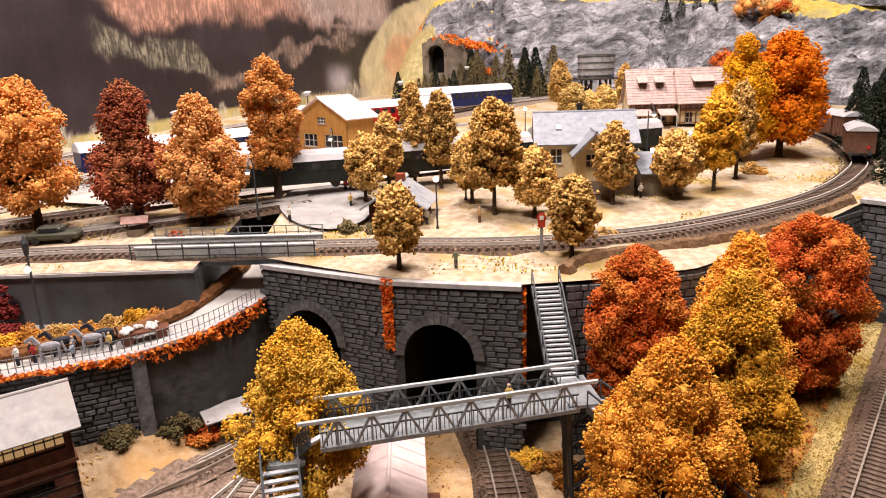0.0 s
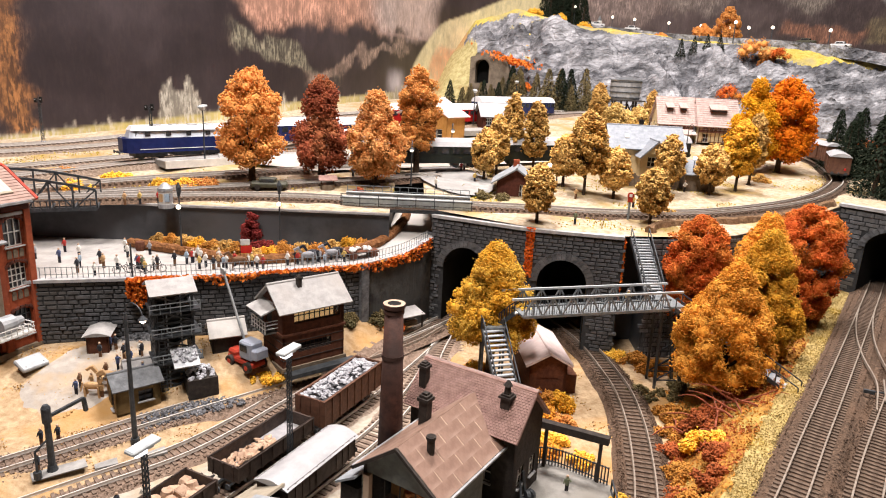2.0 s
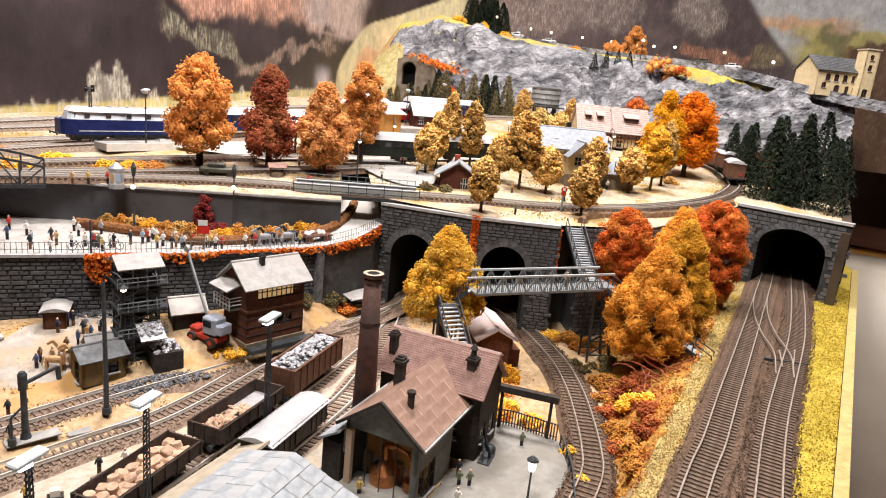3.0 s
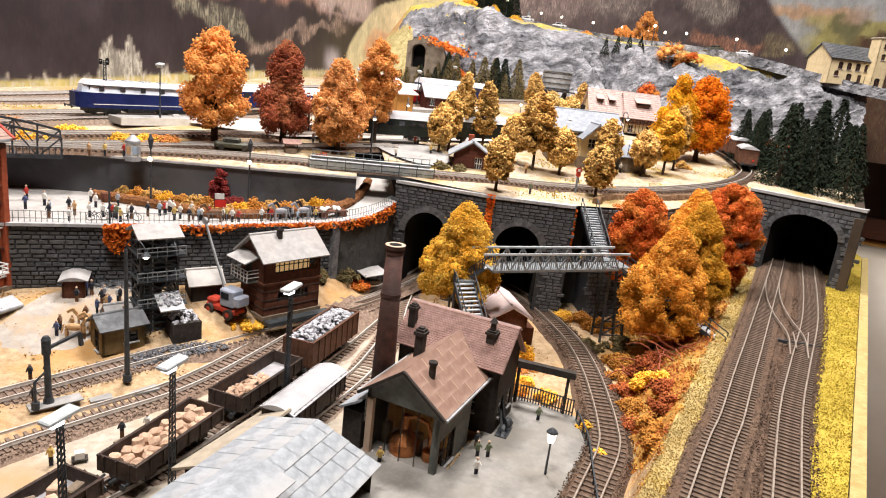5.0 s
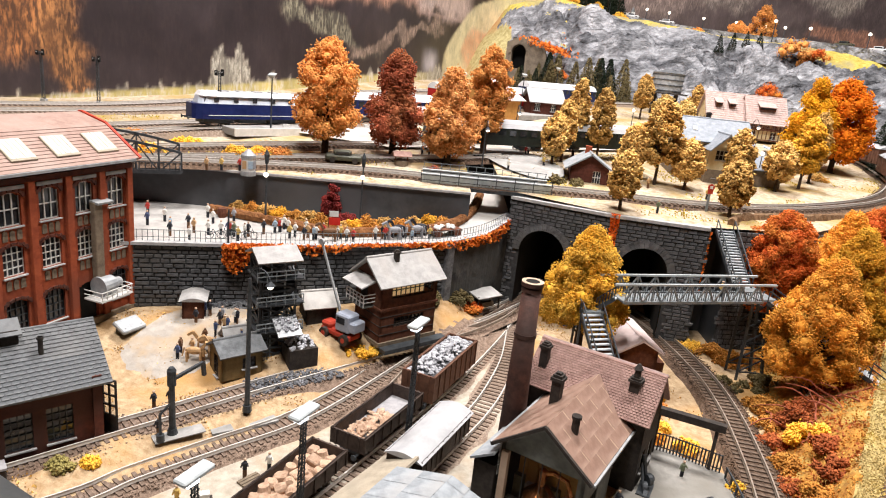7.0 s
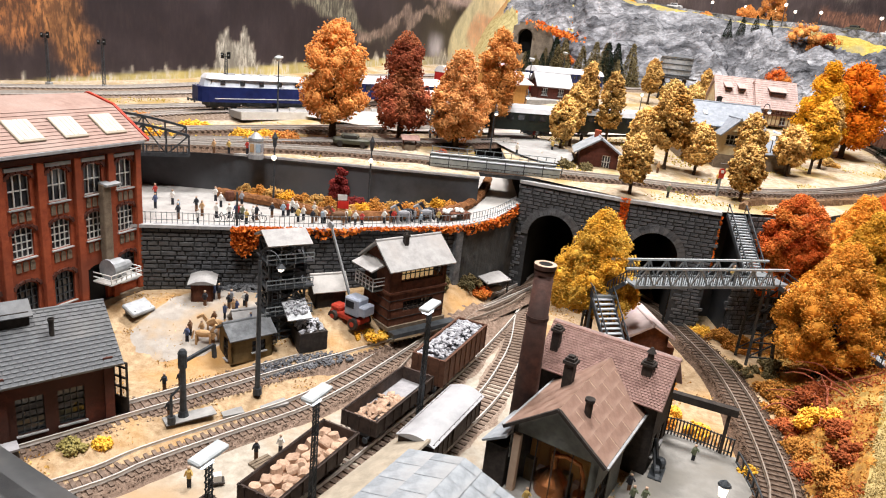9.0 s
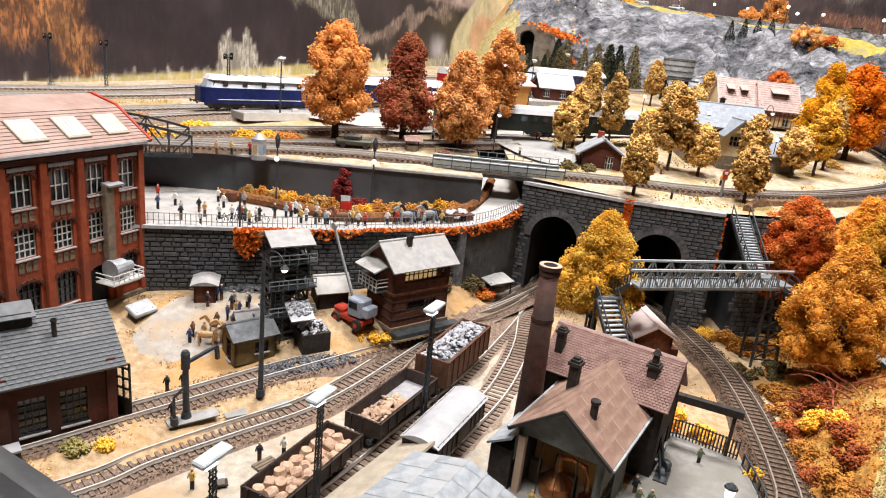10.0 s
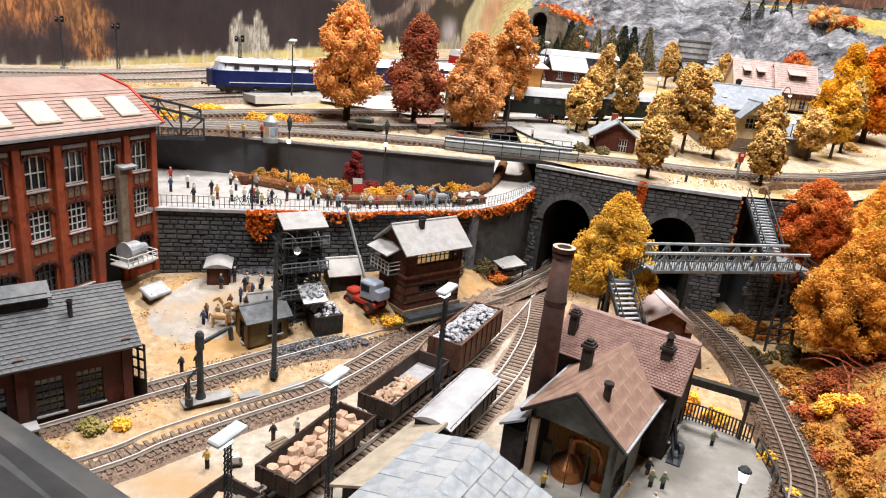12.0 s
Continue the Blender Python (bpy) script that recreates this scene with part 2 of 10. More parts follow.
def low(x, y):
    """Height of the yard and of the bank up to the twin tracks."""
    yb = interp(x, [-1.2, -0.60, -0.487, -0.411, -0.337, -0.258, -0.18, 0.1], [-0.30, 0.068, 0.152, 0.225, 0.300, 0.412, 0.53, 0.95])
    z = -0.009 + 0.0115 * float(sstep(-0.012, 0.050, y - yb))
    wy = interp(x, WX, WY)
    if x < -0.1:
        z += 0.030 * float(sstep(wy - 0.12, wy - 0.01, y)) * float(sstep(-0.14, -0.24, x))
    brow = 0.048 + 0.80 * (y - 0.182)
    foot = min(brow - 0.02, interp(y, [-0.5, 0.1, 0.16, 0.26, 0.36, 0.46, 0.7], [-0.10, -0.040, -0.002, 0.038, 0.075, 0.10, 0.16]))
    z += 0.044 * float(sstep(0.0, 1.0, (x - foot) / (brow - foot)))
    return z


FRONT = [(-1.6, 0.55), (-0.212, 0.55), (-0.210, 0.72), (-0.172, 0.72), (-0.170, 0.580), (-0.160, 0.572), (-0.105, 0.544), (-0.048, 0.516), (0.0, 0.504), (0.052, 0.492), (0.085, 0.495), (0.13, 0.50), (0.19, 0.515), (0.30, 0.585), (0.406, 0.662), (0.501, 0.538), (0.82, 0.925), (1.0, 1.14), (1.6, 1.88)]
FX, FY = [p[0] for p in FRONT], [p[1] for p in FRONT]


def high(x, y):
    """Height of the upper level behind the walls."""
    z = interp(y, [0.45, 0.52, 0.60, 0.68, 0.90, 1.1, 1.4, 1.6, 2.4], [0.1345, 0.1372, 0.1432, 0.1535, 0.167, 0.194, 0.218, 0.225, 0.235])
    return z


def rock_crest(x):
    return interp(x, [-0.17, -0.10, -0.02, 0.1, 0.3, 0.6, 0.9, 1.3], [0.0, 0.13, 0.255, 0.295, 0.248, 0.220, 0.200, 0.19])


def rock_height(x, y):
    yb = interp(x, [-0.3, -0.1, 0.05, 0.2, 0.35, 0.5, 0.62, 0.8, 1.2, 1.6], [1.72, 1.72, 1.68, 1.50, 1.40, 1.34, 1.22, 1.12, 1.0, 0.9])
    t = (y - yb) / interp(x, [-0.3, 0.05, 0.2, 0.5, 0.9], [0.25, 0.22, 0.30, 0.36, 0.40])
    t = min(max(t, 0), 1)
    return rock_crest(x) * (1 - (1 - t) ** 1.5)

def rock_top(x, y):
    return high(x, y) - 0.022 + rock_height(x, y)


# ---- ground, road and upper level ----
EDGE = lambda y: 0.118 + 0.905 * (y - 0.084)


def fbm(x, y, s, amp):
    return amp * noise.fractal(Vector((x * s, y * s, 3.1)), 1.0, 2.0, 4)


def sheet(name, xs_of_row, ys, zf, material, mat_of=None, mats=()):
    verts, faces = [], []
    nx = None
    for y in ys:
        xs = xs_of_row(y)
        nx = len(xs)
        for x in xs:
            verts.append((x, y, zf(x, y)))
    for j in range(len(ys) - 1):
        for i in range(nx - 1):
            a = j * nx + i
            faces.append((a, a + 1, a + 1 + nx, a + nx))
    ob = mesh_ob(name, verts, faces, material, smooth=True)
    for m in mats:
        ob.data.materials.append(m)
    if mat_of:
        for p in ob.data.polygons:
            p.material_index = mat_of(p.center.x, p.center.y)
    return ob


def pad_kind(x, y):
    """Which surface lies on the lower ground."""
    n = fbm(x, y, 30, 0.012)
    d = x - interp(y, [-0.5, 0.1, 0.16, 0.26, 0.36, 0.46, 0.6], [-0.06, -0.02, 0.0, 0.036, 0.080, 0.112, 0.15]) + n
    verge = x - (0.045 + 0.80 * (y - 0.182)) + n * 0.3
    right = x - (0.171 + 0.85 * (y - 0.183)) + n * 0.3
    if right > 0:
        return 3
    if verge > 0.0:
        return 2 if verge < 0.021 else 5
    if d > 0.0:
        return 1
    if y > 0.395 + n and -0.29 < x < -0.12 and y < interp(x, WX, WY) - 0.012 and -0.014 + n < x + 0.205 - 0.85 * (y - 0.46) < 0.055:
        return 6
    # pale loading yard between the sidings
    yb = interp(x, [-1.2, -0.60, -0.487, -0.411, -0.337, -0.258, -0.18, 0.1], [-0.30, 0.068, 0.152, 0.225, 0.300, 0.412, 0.53, 0.95])
    if y < yb - 0.018 + n * 0.3 and x < interp(y, [0.1, 0.25, 0.35, 0.5], [-0.16, -0.165, -0.155, -0.14]) + n * 0.4:
        return 4
    return 0


def low_rough(x, y):
    z = low(x, y) + fbm(x, y, 22, 0.0012)
    k = pad_kind(x, y)
    if k == 1:
        z += fbm(x, y, 40, 0.006)
    return z


ys = np.concatenate([np.linspace(-0.6, -0.05, 12), np.linspace(-0.04, 0.64, 190), np.linspace(0.66, 0.9, 6)])
ground = sheet("ground", lambda y: np.linspace(-1.2, min(EDGE(y), 0.75), 340), ys, low_rough, M["sand"], pad_kind, (M["slope"], M["verge"], M["yellow"], M["yard"], M["ballast"], M["ballast_yard"]))
tagged(ground, "sandy brown model railway ground with autumn litter and yellow grass", "ground", kind="structure")
fascia = mesh_ob("trim", [(EDGE(y) + dx, y, z) for y in (-0.6, 0.75) for dx, z in ((0.001, -0.35), (0.014, -0.35), (0.014, 0.036), (0.001, 0.036))], [(0, 1, 5, 4), (1, 2, 6, 5), (2, 3, 7, 6), (3, 0, 4, 7)], M["verge"])
tagged(fascia, "yellowish board edge along the model railway", "board edge", kind="structure")

M["trodden"] = node_mat("trodden_yard", (0.31, 0.275, 0.24), (0.42, 0.38, 0.335), 110, 0.9, bump=0.3, c3=(0.42, 0.31, 0.20), scale3=30)
v, f = [(-0.468, 0.352, low(-0.468, 0.352) + 0.0012)], []
for j in range(1, 7):
    for i in range(48):
        a = i * math.tau / 48
        r = j / 6 * (1 + 0.22 * noise.noise(Vector((math.cos(a) * 1.7, math.sin(a) * 1.7, 5))) + 0.08 * noise.noise(Vector((math.cos(a) * 6, math.sin(a) * 6, 1))))
        x, y = -0.468 + 0.050 * r * math.cos(a) + 0.020 * r * math.sin(a), 0.352 + 0.056 * r * math.sin(a)
        v.append((x, y, low(x, y) + (0.0012 if j < 6 else -0.0010)))
for i in range(48):
    f.append((0, 1 + i, 1 + (i + 1) % 48))
    for j in range(5):
        a, b = 1 + j * 48 + i, 1 + j * 48 + (i + 1) % 48
        f.append((a, a + 48, b + 48, b))
tagged(mesh_ob("pavement", v, f, M["trodden"], smooth=True), "pale trodden ground between the yard huts", "pavement", kind="structure")

base_line = [(-1.19, -0.59), (-0.50, -0.59), (0.585, 0.60), (1.0, 1.10), (1.5, 1.72), (1.5, 2.0), (0.5, 2.2), (-0.16, 1.8), (-0.47, 1.2), (-1.19, 0.62)]
n = len(base_line)
M["table"] = node_mat("dark_board", (0.05, 0.035, 0.025), (0.09, 0.065, 0.045), 12, 0.6)
table = mesh_ob("wall_table", [(x, y, z) for z in (-0.95, -0.05) for x, y in base_line], [tuple(range(n, 2 * n))] + [(i, (i + 1) % n, n + (i + 1) % n, n + i) for i in range(n)], M["table"])
tagged(table, "plain dark boards that carry the model railway", "base", kind="structure")

# upper level: columns from the wall line to the back
REAR_X = [-1.6, -1.3, -0.9, -0.62, -0.47, -0.29, -0.16, 0.05, 0.5, 1.2, 1.6]
REAR_Y = [0.35, 0.57, 0.86, 1.07, 1.26, 1.62, 1.88, 2.10, 2.27, 2.22, 2.05]
xs = np.unique(np.round(np.concatenate([np.linspace(-1.6, 1.6, 220), np.array(FX)]), 4))
verts, faces = [], []
NR = 90
for x in xs:
    y0 = interp(x, FX, FY)
    for k in range(NR):
        y = y0 + (max(interp(x, REAR_X, REAR_Y), y0 + 0.02) - y0) * (k / (NR - 1)) ** 1.6
        z = high(x, y)
        if k > 2:
            z += fbm(x, y, 16, 0.002)
        verts.append((x, y, z))
for i in range(len(xs) - 1):
    for k in range(NR - 1):
        a = i * NR + k
        faces.append((a, a + NR, a + NR + 1, a + 1))
upper = mesh_ob("ground", verts, faces, M["plateau"], smooth=True)
tagged(upper, "pale sandy upper ground of the model village and station", "ground", kind="structure")

# road below the dark wall
RX = np.linspace(-1.2, -0.158, 90)
verts = []
for x in RX:
    y0 = interp(x, WX, WY)
    if x < -0.75:
        y0 = 0.345 + (x + 0.75) * 0.2
    y1 = 0.553 if x < -0.212 else 0.722
    for k in range(12):
        verts.append((x, y0 + (y1 - y0) * k / 11, road_z(x, y0 + (y1 - y0) * k / 11)))
faces = [(i * 12 + k, (i + 1) * 12 + k, (i + 1) * 12 + k + 1, i * 12 + k + 1) for i in range(89) for k in range(11)]
road = mesh_ob("road", verts, faces, M["road"], smooth=True)
tagged(road, "pale grey model road beside the retaining wall", "road", kind="structure")


def slab_wall(name, line, z0, z1, thick, material, label):
    """A plain wall along a line, thickened to its left (away from the viewer)."""
    P = np.array([(x, y, 0) for x, y in line], float)
    v, f = sweep(P, [(0, z0), (0, z1), (-thick, z1), (-thick, z0)])
    return tagged(mesh_ob(name, v, f, material), label, "wall", kind="structure")


slab_wall("wall_dark", [(-1.3, 0.551), (-0.9, 0.551), (-0.212, 0.551)], 0.05, 0.1365, 0.008, M["darkwall"], "smooth dark grey wall between road and upper track")
slab_wall("wall_underpass", [(-0.212, 0.5595), (-0.212, 0.72)], 0.05, 0.138, 0.008, M["darkwall"], "dark grey side wall of the road underpass")
# black slab added where the underpass would run on into shade
slab_wall("wall_underpass_back", [(-0.222, 0.72), (-0.165, 0.72)], 0.05, 0.16, 0.008, M["black"], "black slab standing in for the darkness of the road underpass")

# ---- stone walls ----


def along(line):
    P = np.array(line, float)
    s = np.r_[0, np.cumsum(np.linalg.norm(np.diff(P, axis=0), axis=1))]

    def at(u):
        x, y = np.interp(u, s, P[:, 0]), np.interp(u, s, P[:, 1])
        i = min(max(np.searchsorted(s, u) - 1, 0), len(P) - 2)
        d = (P[i + 1] - P[i]) / np.linalg.norm(P[i + 1] - P[i])
        return np.array([x, y]), d
    return at, s[-1]


def in_arch(u, z, arches, grow=0.0):
    """Whether a place of the wall lies in an arched opening (centre, half width, springing, rise)."""
    for uc, r, zs, rise in arches:
        if abs(u - uc) < r + grow and (z < zs or ((u - uc) / (r + grow)) ** 2 + ((z - zs) / (rise + grow)) ** 2 < 1):
            return True
    return False


BLOCKS = []


def stone_wall(name, line, z0, z1, label, arches=(), rows=0.0043, length=0.0105, depth=0.012, seed=1, pieces=False, black=True):
    """A wall of coursed stone blocks on a mortar backing, with arched openings."""
    rnd = random.Random(seed)
    at, total = along(line)
    n = max(2, int(total / 0.0025))
    verts, faces = [], []
    m = 54
    us = np.linspace(0, total, n + 1)
    for u in us:
        (x, y), d = at(u)
        for k in range(m + 1):
            zz = z0(u) + (z1(u) - z0(u)) * k / m
            verts.append((x, y, zz))
    for i in range(n):
        for k in range(m):
            zc = z0(us[i]) + (z1(us[i]) - z0(us[i])) * (k + 0.5) / m
            if not in_arch((us[i] + us[i + 1]) / 2, zc, arches, 0.001):
                a = i * (m + 1) + k
                faces.append((a, a + m + 1, a + m + 2, a + 1))
    wall = mesh_ob(name, verts, faces, M["mortar"])
    tagged(wall, label, "wall", kind="structure")
    bv, bf, spots = [], [], []
    zmin, zmax = min(z0(u) for u in us), max(z1(u) for u in us)
    r = 0
    z = zmin
    while z < zmax:
        h = rows * rnd.uniform(0.85, 1.15)
        u = -rnd.random() * length
        while u < total:
            L = length * rnd.uniform(0.55, 1.35)
            uc, zc = u + L / 2, z + h / 2
            if 0 <= uc <= total and z0(uc) - h < zc < z1(uc) - h * 0.3 and not in_arch(uc, zc, arches, 0.004) and not in_arch(u + L, zc, arches, 0.002) and not in_arch(u, zc, arches, 0.002):
                (x, y), d = at(uc)
                spots.append((x, y, z, math.degrees(math.atan2(d[1], d[0])), L - 0.0009, h - 0.0008, rnd.uniform(0.0006, 0.0016)))
            u += L
        z += h
        r += 1
    if pieces:
        BLOCKS.append((wall, spots))
    else:
        joined_blocks(wall, spots)
    for uc, rad, zs, rise in arches:
        (x, y), d = at(uc)
        rz = math.degrees(math.atan2(d[1], d[0]))
        # bore, closed at the back; its darkness is put into the black colour
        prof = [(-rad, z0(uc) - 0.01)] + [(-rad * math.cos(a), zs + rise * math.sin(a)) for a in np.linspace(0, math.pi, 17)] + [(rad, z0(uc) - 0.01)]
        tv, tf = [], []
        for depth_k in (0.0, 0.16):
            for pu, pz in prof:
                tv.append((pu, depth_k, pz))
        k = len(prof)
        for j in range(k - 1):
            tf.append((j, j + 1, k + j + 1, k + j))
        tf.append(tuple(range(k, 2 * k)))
        bore = mesh_ob("tunnel_lining", tv, tf, M["black"] if black else M["mortar"], wall, "black tunnel lining with the bore's darkness in its colour")
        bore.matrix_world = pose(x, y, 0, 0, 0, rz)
        # ring of wedge stones and side quoins
        nv = 19
        for j in range(nv):
            a = math.pi * (j + 0.5) / nv
            b = bm_new()
            da = math.pi / nv * 0.46
            pts = []
            for q, out in ((-da, 0.0), (da, 0.0), (da, 0.0085), (-da, 0.0085)):
                pts.append((-(rad + out) * math.cos(a + q), zs + (rise + out) * math.sin(a + q)))
            fr = [b.verts.new((p, -0.0022, q)) for p, q in pts]
            bk = [b.verts.new((p, 0.004, q)) for p, q in pts]
            b.faces.new(fr)
            for e in range(4):
                b.faces.new((fr[e], bk[e], bk[(e + 1) % 4], fr[(e + 1) % 4]))
            o = part("arch_stone", b, M["stone"], wall)
            o.matrix_world = pose(x, y, 0, 0, 0, rz)
    return wall


def block_mesh(L, h, t):
    """A rough block, its face bulging a little."""
    y = -t
    c = 0.0005
    v = [(-L / 2, 0.001, 0), (L / 2, 0.001, 0), (L / 2, 0.001, h), (-L / 2, 0.001, h), (-L / 2 + c, y, c), (L / 2 - c, y, c), (L / 2 - c, y, h - c), (-L / 2 + c, y, h - c)]
    f = [(4, 5, 6, 7), (0, 1, 5, 4), (1, 2, 6, 5), (2, 3, 7, 6), (3, 0, 4, 7)]
    return v, f


def joined_blocks(wall, spots):
    V, F = [], []
    for x, y, z, rz, L, h, t in spots:
        v, f = block_mesh(L, h, t)
        m = pose(x, y, z, 0, 0, rz)
        k = len(V)
        V += [m @ Vector(p) for p in v]
        F += [tuple(i + k for i in q) for q in f]
    if V:
        tagged(mesh_ob("stonework", V, F, M["stone"], wall), "coursed dark grey stone blocks", kind="stuff")


tun_at, tun_len = along(TUN)
stone_wall("wall_tunnels", TUN, lambda u: -0.02, lambda u: 0.133, "dark grey stone retaining wall with two railway tunnel arches", arches=((0.046, 0.0285, 0.073, 0.0285), (0.164, 0.028, 0.075, 0.028)), pieces=True, seed=3)
stone_wall("wall_retaining", WALL[:7], lambda u: -0.01, lambda u: ROAD_Z, "dark grey stone retaining wall below the road", seed=5)
M["rough_wall"] = node_mat("streaked_dark_wall", (0.022, 0.023, 0.024), (0.085, 0.085, 0.082), 55, 0.9, bump=1.0, bump_scale=90, c3=(0.05, 0.05, 0.048), scale3=18, detail=10)
WB = spline([(x, y, road_z(x, y)) for x, y in WALL[6:]], 0.004)
v, f = sweep(WB, [(0, -0.115), (0, -0.0005), (-0.008, -0.0005), (-0.008, -0.115)])
v = [np.array(p) + np.array(noise.noise_vector(Vector(p) * 70)) * np.array([0.0016, 0.0016, 0]) for p in v]
tagged(mesh_ob("wall_ramp", v, f, M["rough_wall"]), "rough dark plaster wall below the climbing road", "wall", kind="structure")
pl_ = bm_new()
box(pl_, 0.010, 0.008, 0.106, WALL[6][0], WALL[6][1] - 0.001, -0.012, 0, 0, 40)
tagged(part("wall_pilaster", pl_, M["stone"], bevel=0.0008), "dark stone pier in the retaining wall", "pier", kind="structure")
stone_wall("wall_bank", [(0.086, 0.492), (0.13, 0.497), (0.19, 0.512), (0.30, 0.582), (0.406, 0.659)], lambda u: -0.02, lambda u: interp(u, [0, 0.10, 0.24, 0.38], [0.134, 0.1365, 0.143, 0.152]), "dark stone wall behind autumn trees", seed=7, rows=0.006)
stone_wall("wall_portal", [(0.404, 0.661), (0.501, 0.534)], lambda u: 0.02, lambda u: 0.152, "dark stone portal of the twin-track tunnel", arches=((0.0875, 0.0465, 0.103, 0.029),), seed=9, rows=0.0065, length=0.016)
slab_wall("wall_alcove", [(0.053, 0.489), (0.060, 0.545), (0.092, 0.545), (0.088, 0.492)], -0.02, 0.133, 0.004, M["darkwall"], "dark stone recess behind the stair")


def cap(name, line, z, w, h, material, label):
    P = np.array([(x, y, z(x, y) if callable(z) else z) for x, y in line], float)
    v, f = sweep(P, [(0.003, 0), (0.003, h), (-w, h), (-w, 0)])
    return tagged(mesh_ob(name, v, f, material), label, "coping", kind="structure")


sv, sf = sweep(spline([(x, y, high(x, y) + 0.004) for x, y in ((0.497, 0.531), (0.60, 0.652), (0.82, 0.920), (1.0, 1.135), (1.5, 1.75))], 0.03), [(0, -1.1), (0, 0), (-0.012, 0), (-0.012, -1.1)])
tagged(mesh_ob("wall_side", sv, sf, M["table"]), "black side board of the model railway beside the portal", "wall", kind="structure")
M["coping"] = node_mat("pale_coping", (0.30, 0.30, 0.31), (0.48, 0.47, 0.46), 140, 0.8, bump=0.3)
cap("coping", TUN, 0.133, 0.010, 0.0035, M["coping"], "pale stone coping on the tunnel wall")
cap("coping", WALL, road_z, 0.008, 0.003, M["coping"], "pale stone kerb along the retaining wall")
cap("coping", [(0.404, 0.661), (0.501, 0.534)], 0.152, 0.010, 0.004, M["coping"], "grey stone coping on the tunnel portal")
cap("coping", [(-1.3, 0.551), (-0.212, 0.551)], 0.1365, 0.010, 0.0025, M["coping"], "pale edge along the upper track")

# ---- rock massif ----
M["hill_grass"] = node_mat("pale_hill_grass", (0.30, 0.25, 0.10), (0.52, 0.45, 0.23), 90, 0.95, bump=0.8, c3=(0.46, 0.22, 0.09), scale3=7)
M["hill_yellow"] = node_mat("yellow_crest_grass", (0.40, 0.30, 0.05), (0.62, 0.50, 0.14), 120, 0.95, bump=0.8, c3=(0.34, 0.30, 0.16), scale3=14)


def rock_mat():
    """Grey plaster rock: slanting bands, pale for highlights and dark for crevices, darker blotches and fine grain."""
    m = bpy.data.materials.new("grey_rock")
    m.use_nodes = True
    n, l = m.node_tree.nodes, m.node_tree.links
    b = n["Principled BSDF"]
    b.inputs["Roughness"].default_value = 0.85
    b.inputs["Specular IOR Level"].default_value = 0.25
    tc = n.new("ShaderNodeTexCoord")

    def field(kind, scale, rot):
        mp = n.new("ShaderNodeMapping")
        mp.inputs["Rotation"].default_value = (0.0, 0.0, math.radians(rot))
        mp.inputs["Scale"].default_value = scale
        l.new(tc.outputs["Object"], mp.inputs["Vector"])
        q = n.new(kind)
        l.new(mp.outputs["Vector"], q.inputs["Vector"])
        q.inputs["Scale"].default_value = 1.0
        return q

    bands = field("ShaderNodeTexNoise", (9, 20, 18), 28)
    bands.inputs["Detail"].default_value, bands.inputs["Roughness"].default_value = 8.0, 0.6
    # ramp paints highlights at its pale end, shaded crevices at its dark end
    ramp = n.new("ShaderNodeValToRGB")
    ramp.color_ramp.elements[0].position, ramp.color_ramp.elements[0].color = 0.40, (0.12, 0.122, 0.135, 1)
    ramp.color_ramp.elements[1].position, ramp.color_ramp.elements[1].color = 0.62, (0.42, 0.422, 0.447, 1)
    l.new(bands.outputs["Fac"], ramp.inputs["Fac"])
    blotch = field("ShaderNodeTexNoise", (30, 62, 54), 34)
    blotch.inputs["Detail"].default_value, blotch.inputs["Roughness"].default_value = 9.0, 0.72
    edge = n.new("ShaderNodeMapRange")
    edge.inputs["From Min"].default_value, edge.inputs["From Max"].default_value = 0.36, 0.60
    edge.inputs["To Min"].default_value, edge.inputs["To Max"].default_value = 0.42, 1.14
    l.new(blotch.outputs["Fac"], edge.inputs["Value"])
    hs = n.new("ShaderNodeHueSaturation")
    warp = field("ShaderNodeTexNoise", (14, 26, 22), 30)
    warp.inputs["Detail"].default_value = 5.0
    mixv = n.new("ShaderNodeVectorMath")
    mixv.operation = "MULTIPLY_ADD"
    l.new(warp.outputs["Color"], mixv.inputs[0])
    mixv.inputs[1].default_value = (0.10, 0.10, 0.10)
    l.new(tc.outputs["Object"], mixv.inputs[2])
    mpf = n.new("ShaderNodeMapping")
    mpf.inputs["Rotation"].default_value = (0.0, 0.0, math.radians(30))
    mpf.inputs["Scale"].default_value = (22, 58, 46)
    l.new(mixv.outputs[0], mpf.inputs["Vector"])
    facet = n.new("ShaderNodeTexVoronoi")
    facet.inputs["Scale"].default_value = 1.0
    l.new(mpf.outputs["Vector"], facet.inputs["Vector"])
    tone = n.new("ShaderNodeMapRange")
    tone.inputs["To Min"].default_value, tone.inputs["To Max"].default_value = 0.62, 1.25
    l.new(facet.outputs["Color"], tone.inputs["Value"])
    both = n.new("ShaderNodeMath")
    both.operation = "MULTIPLY"
    l.new(edge.outputs["Result"], both.inputs[0])
    l.new(tone.outputs["Result"], both.inputs[1])
    l.new(both.outputs[0], hs.inputs["Value"])
    l.new(ramp.outputs["Color"], hs.inputs["Color"])
    l.new(hs.outputs["Color"], b.inputs["Base Color"])
    grain = field("ShaderNodeTexNoise", (46, 84, 76), 30)
    grain.inputs["Detail"].default_value = 4.0
    bp = n.new("ShaderNodeBump")
    bp.inputs["Strength"].default_value, bp.inputs["Distance"].default_value = 1.0, 0.007
    l.new(grain.outputs["Fac"], bp.inputs["Height"])
    chip = n.new("ShaderNodeBump")
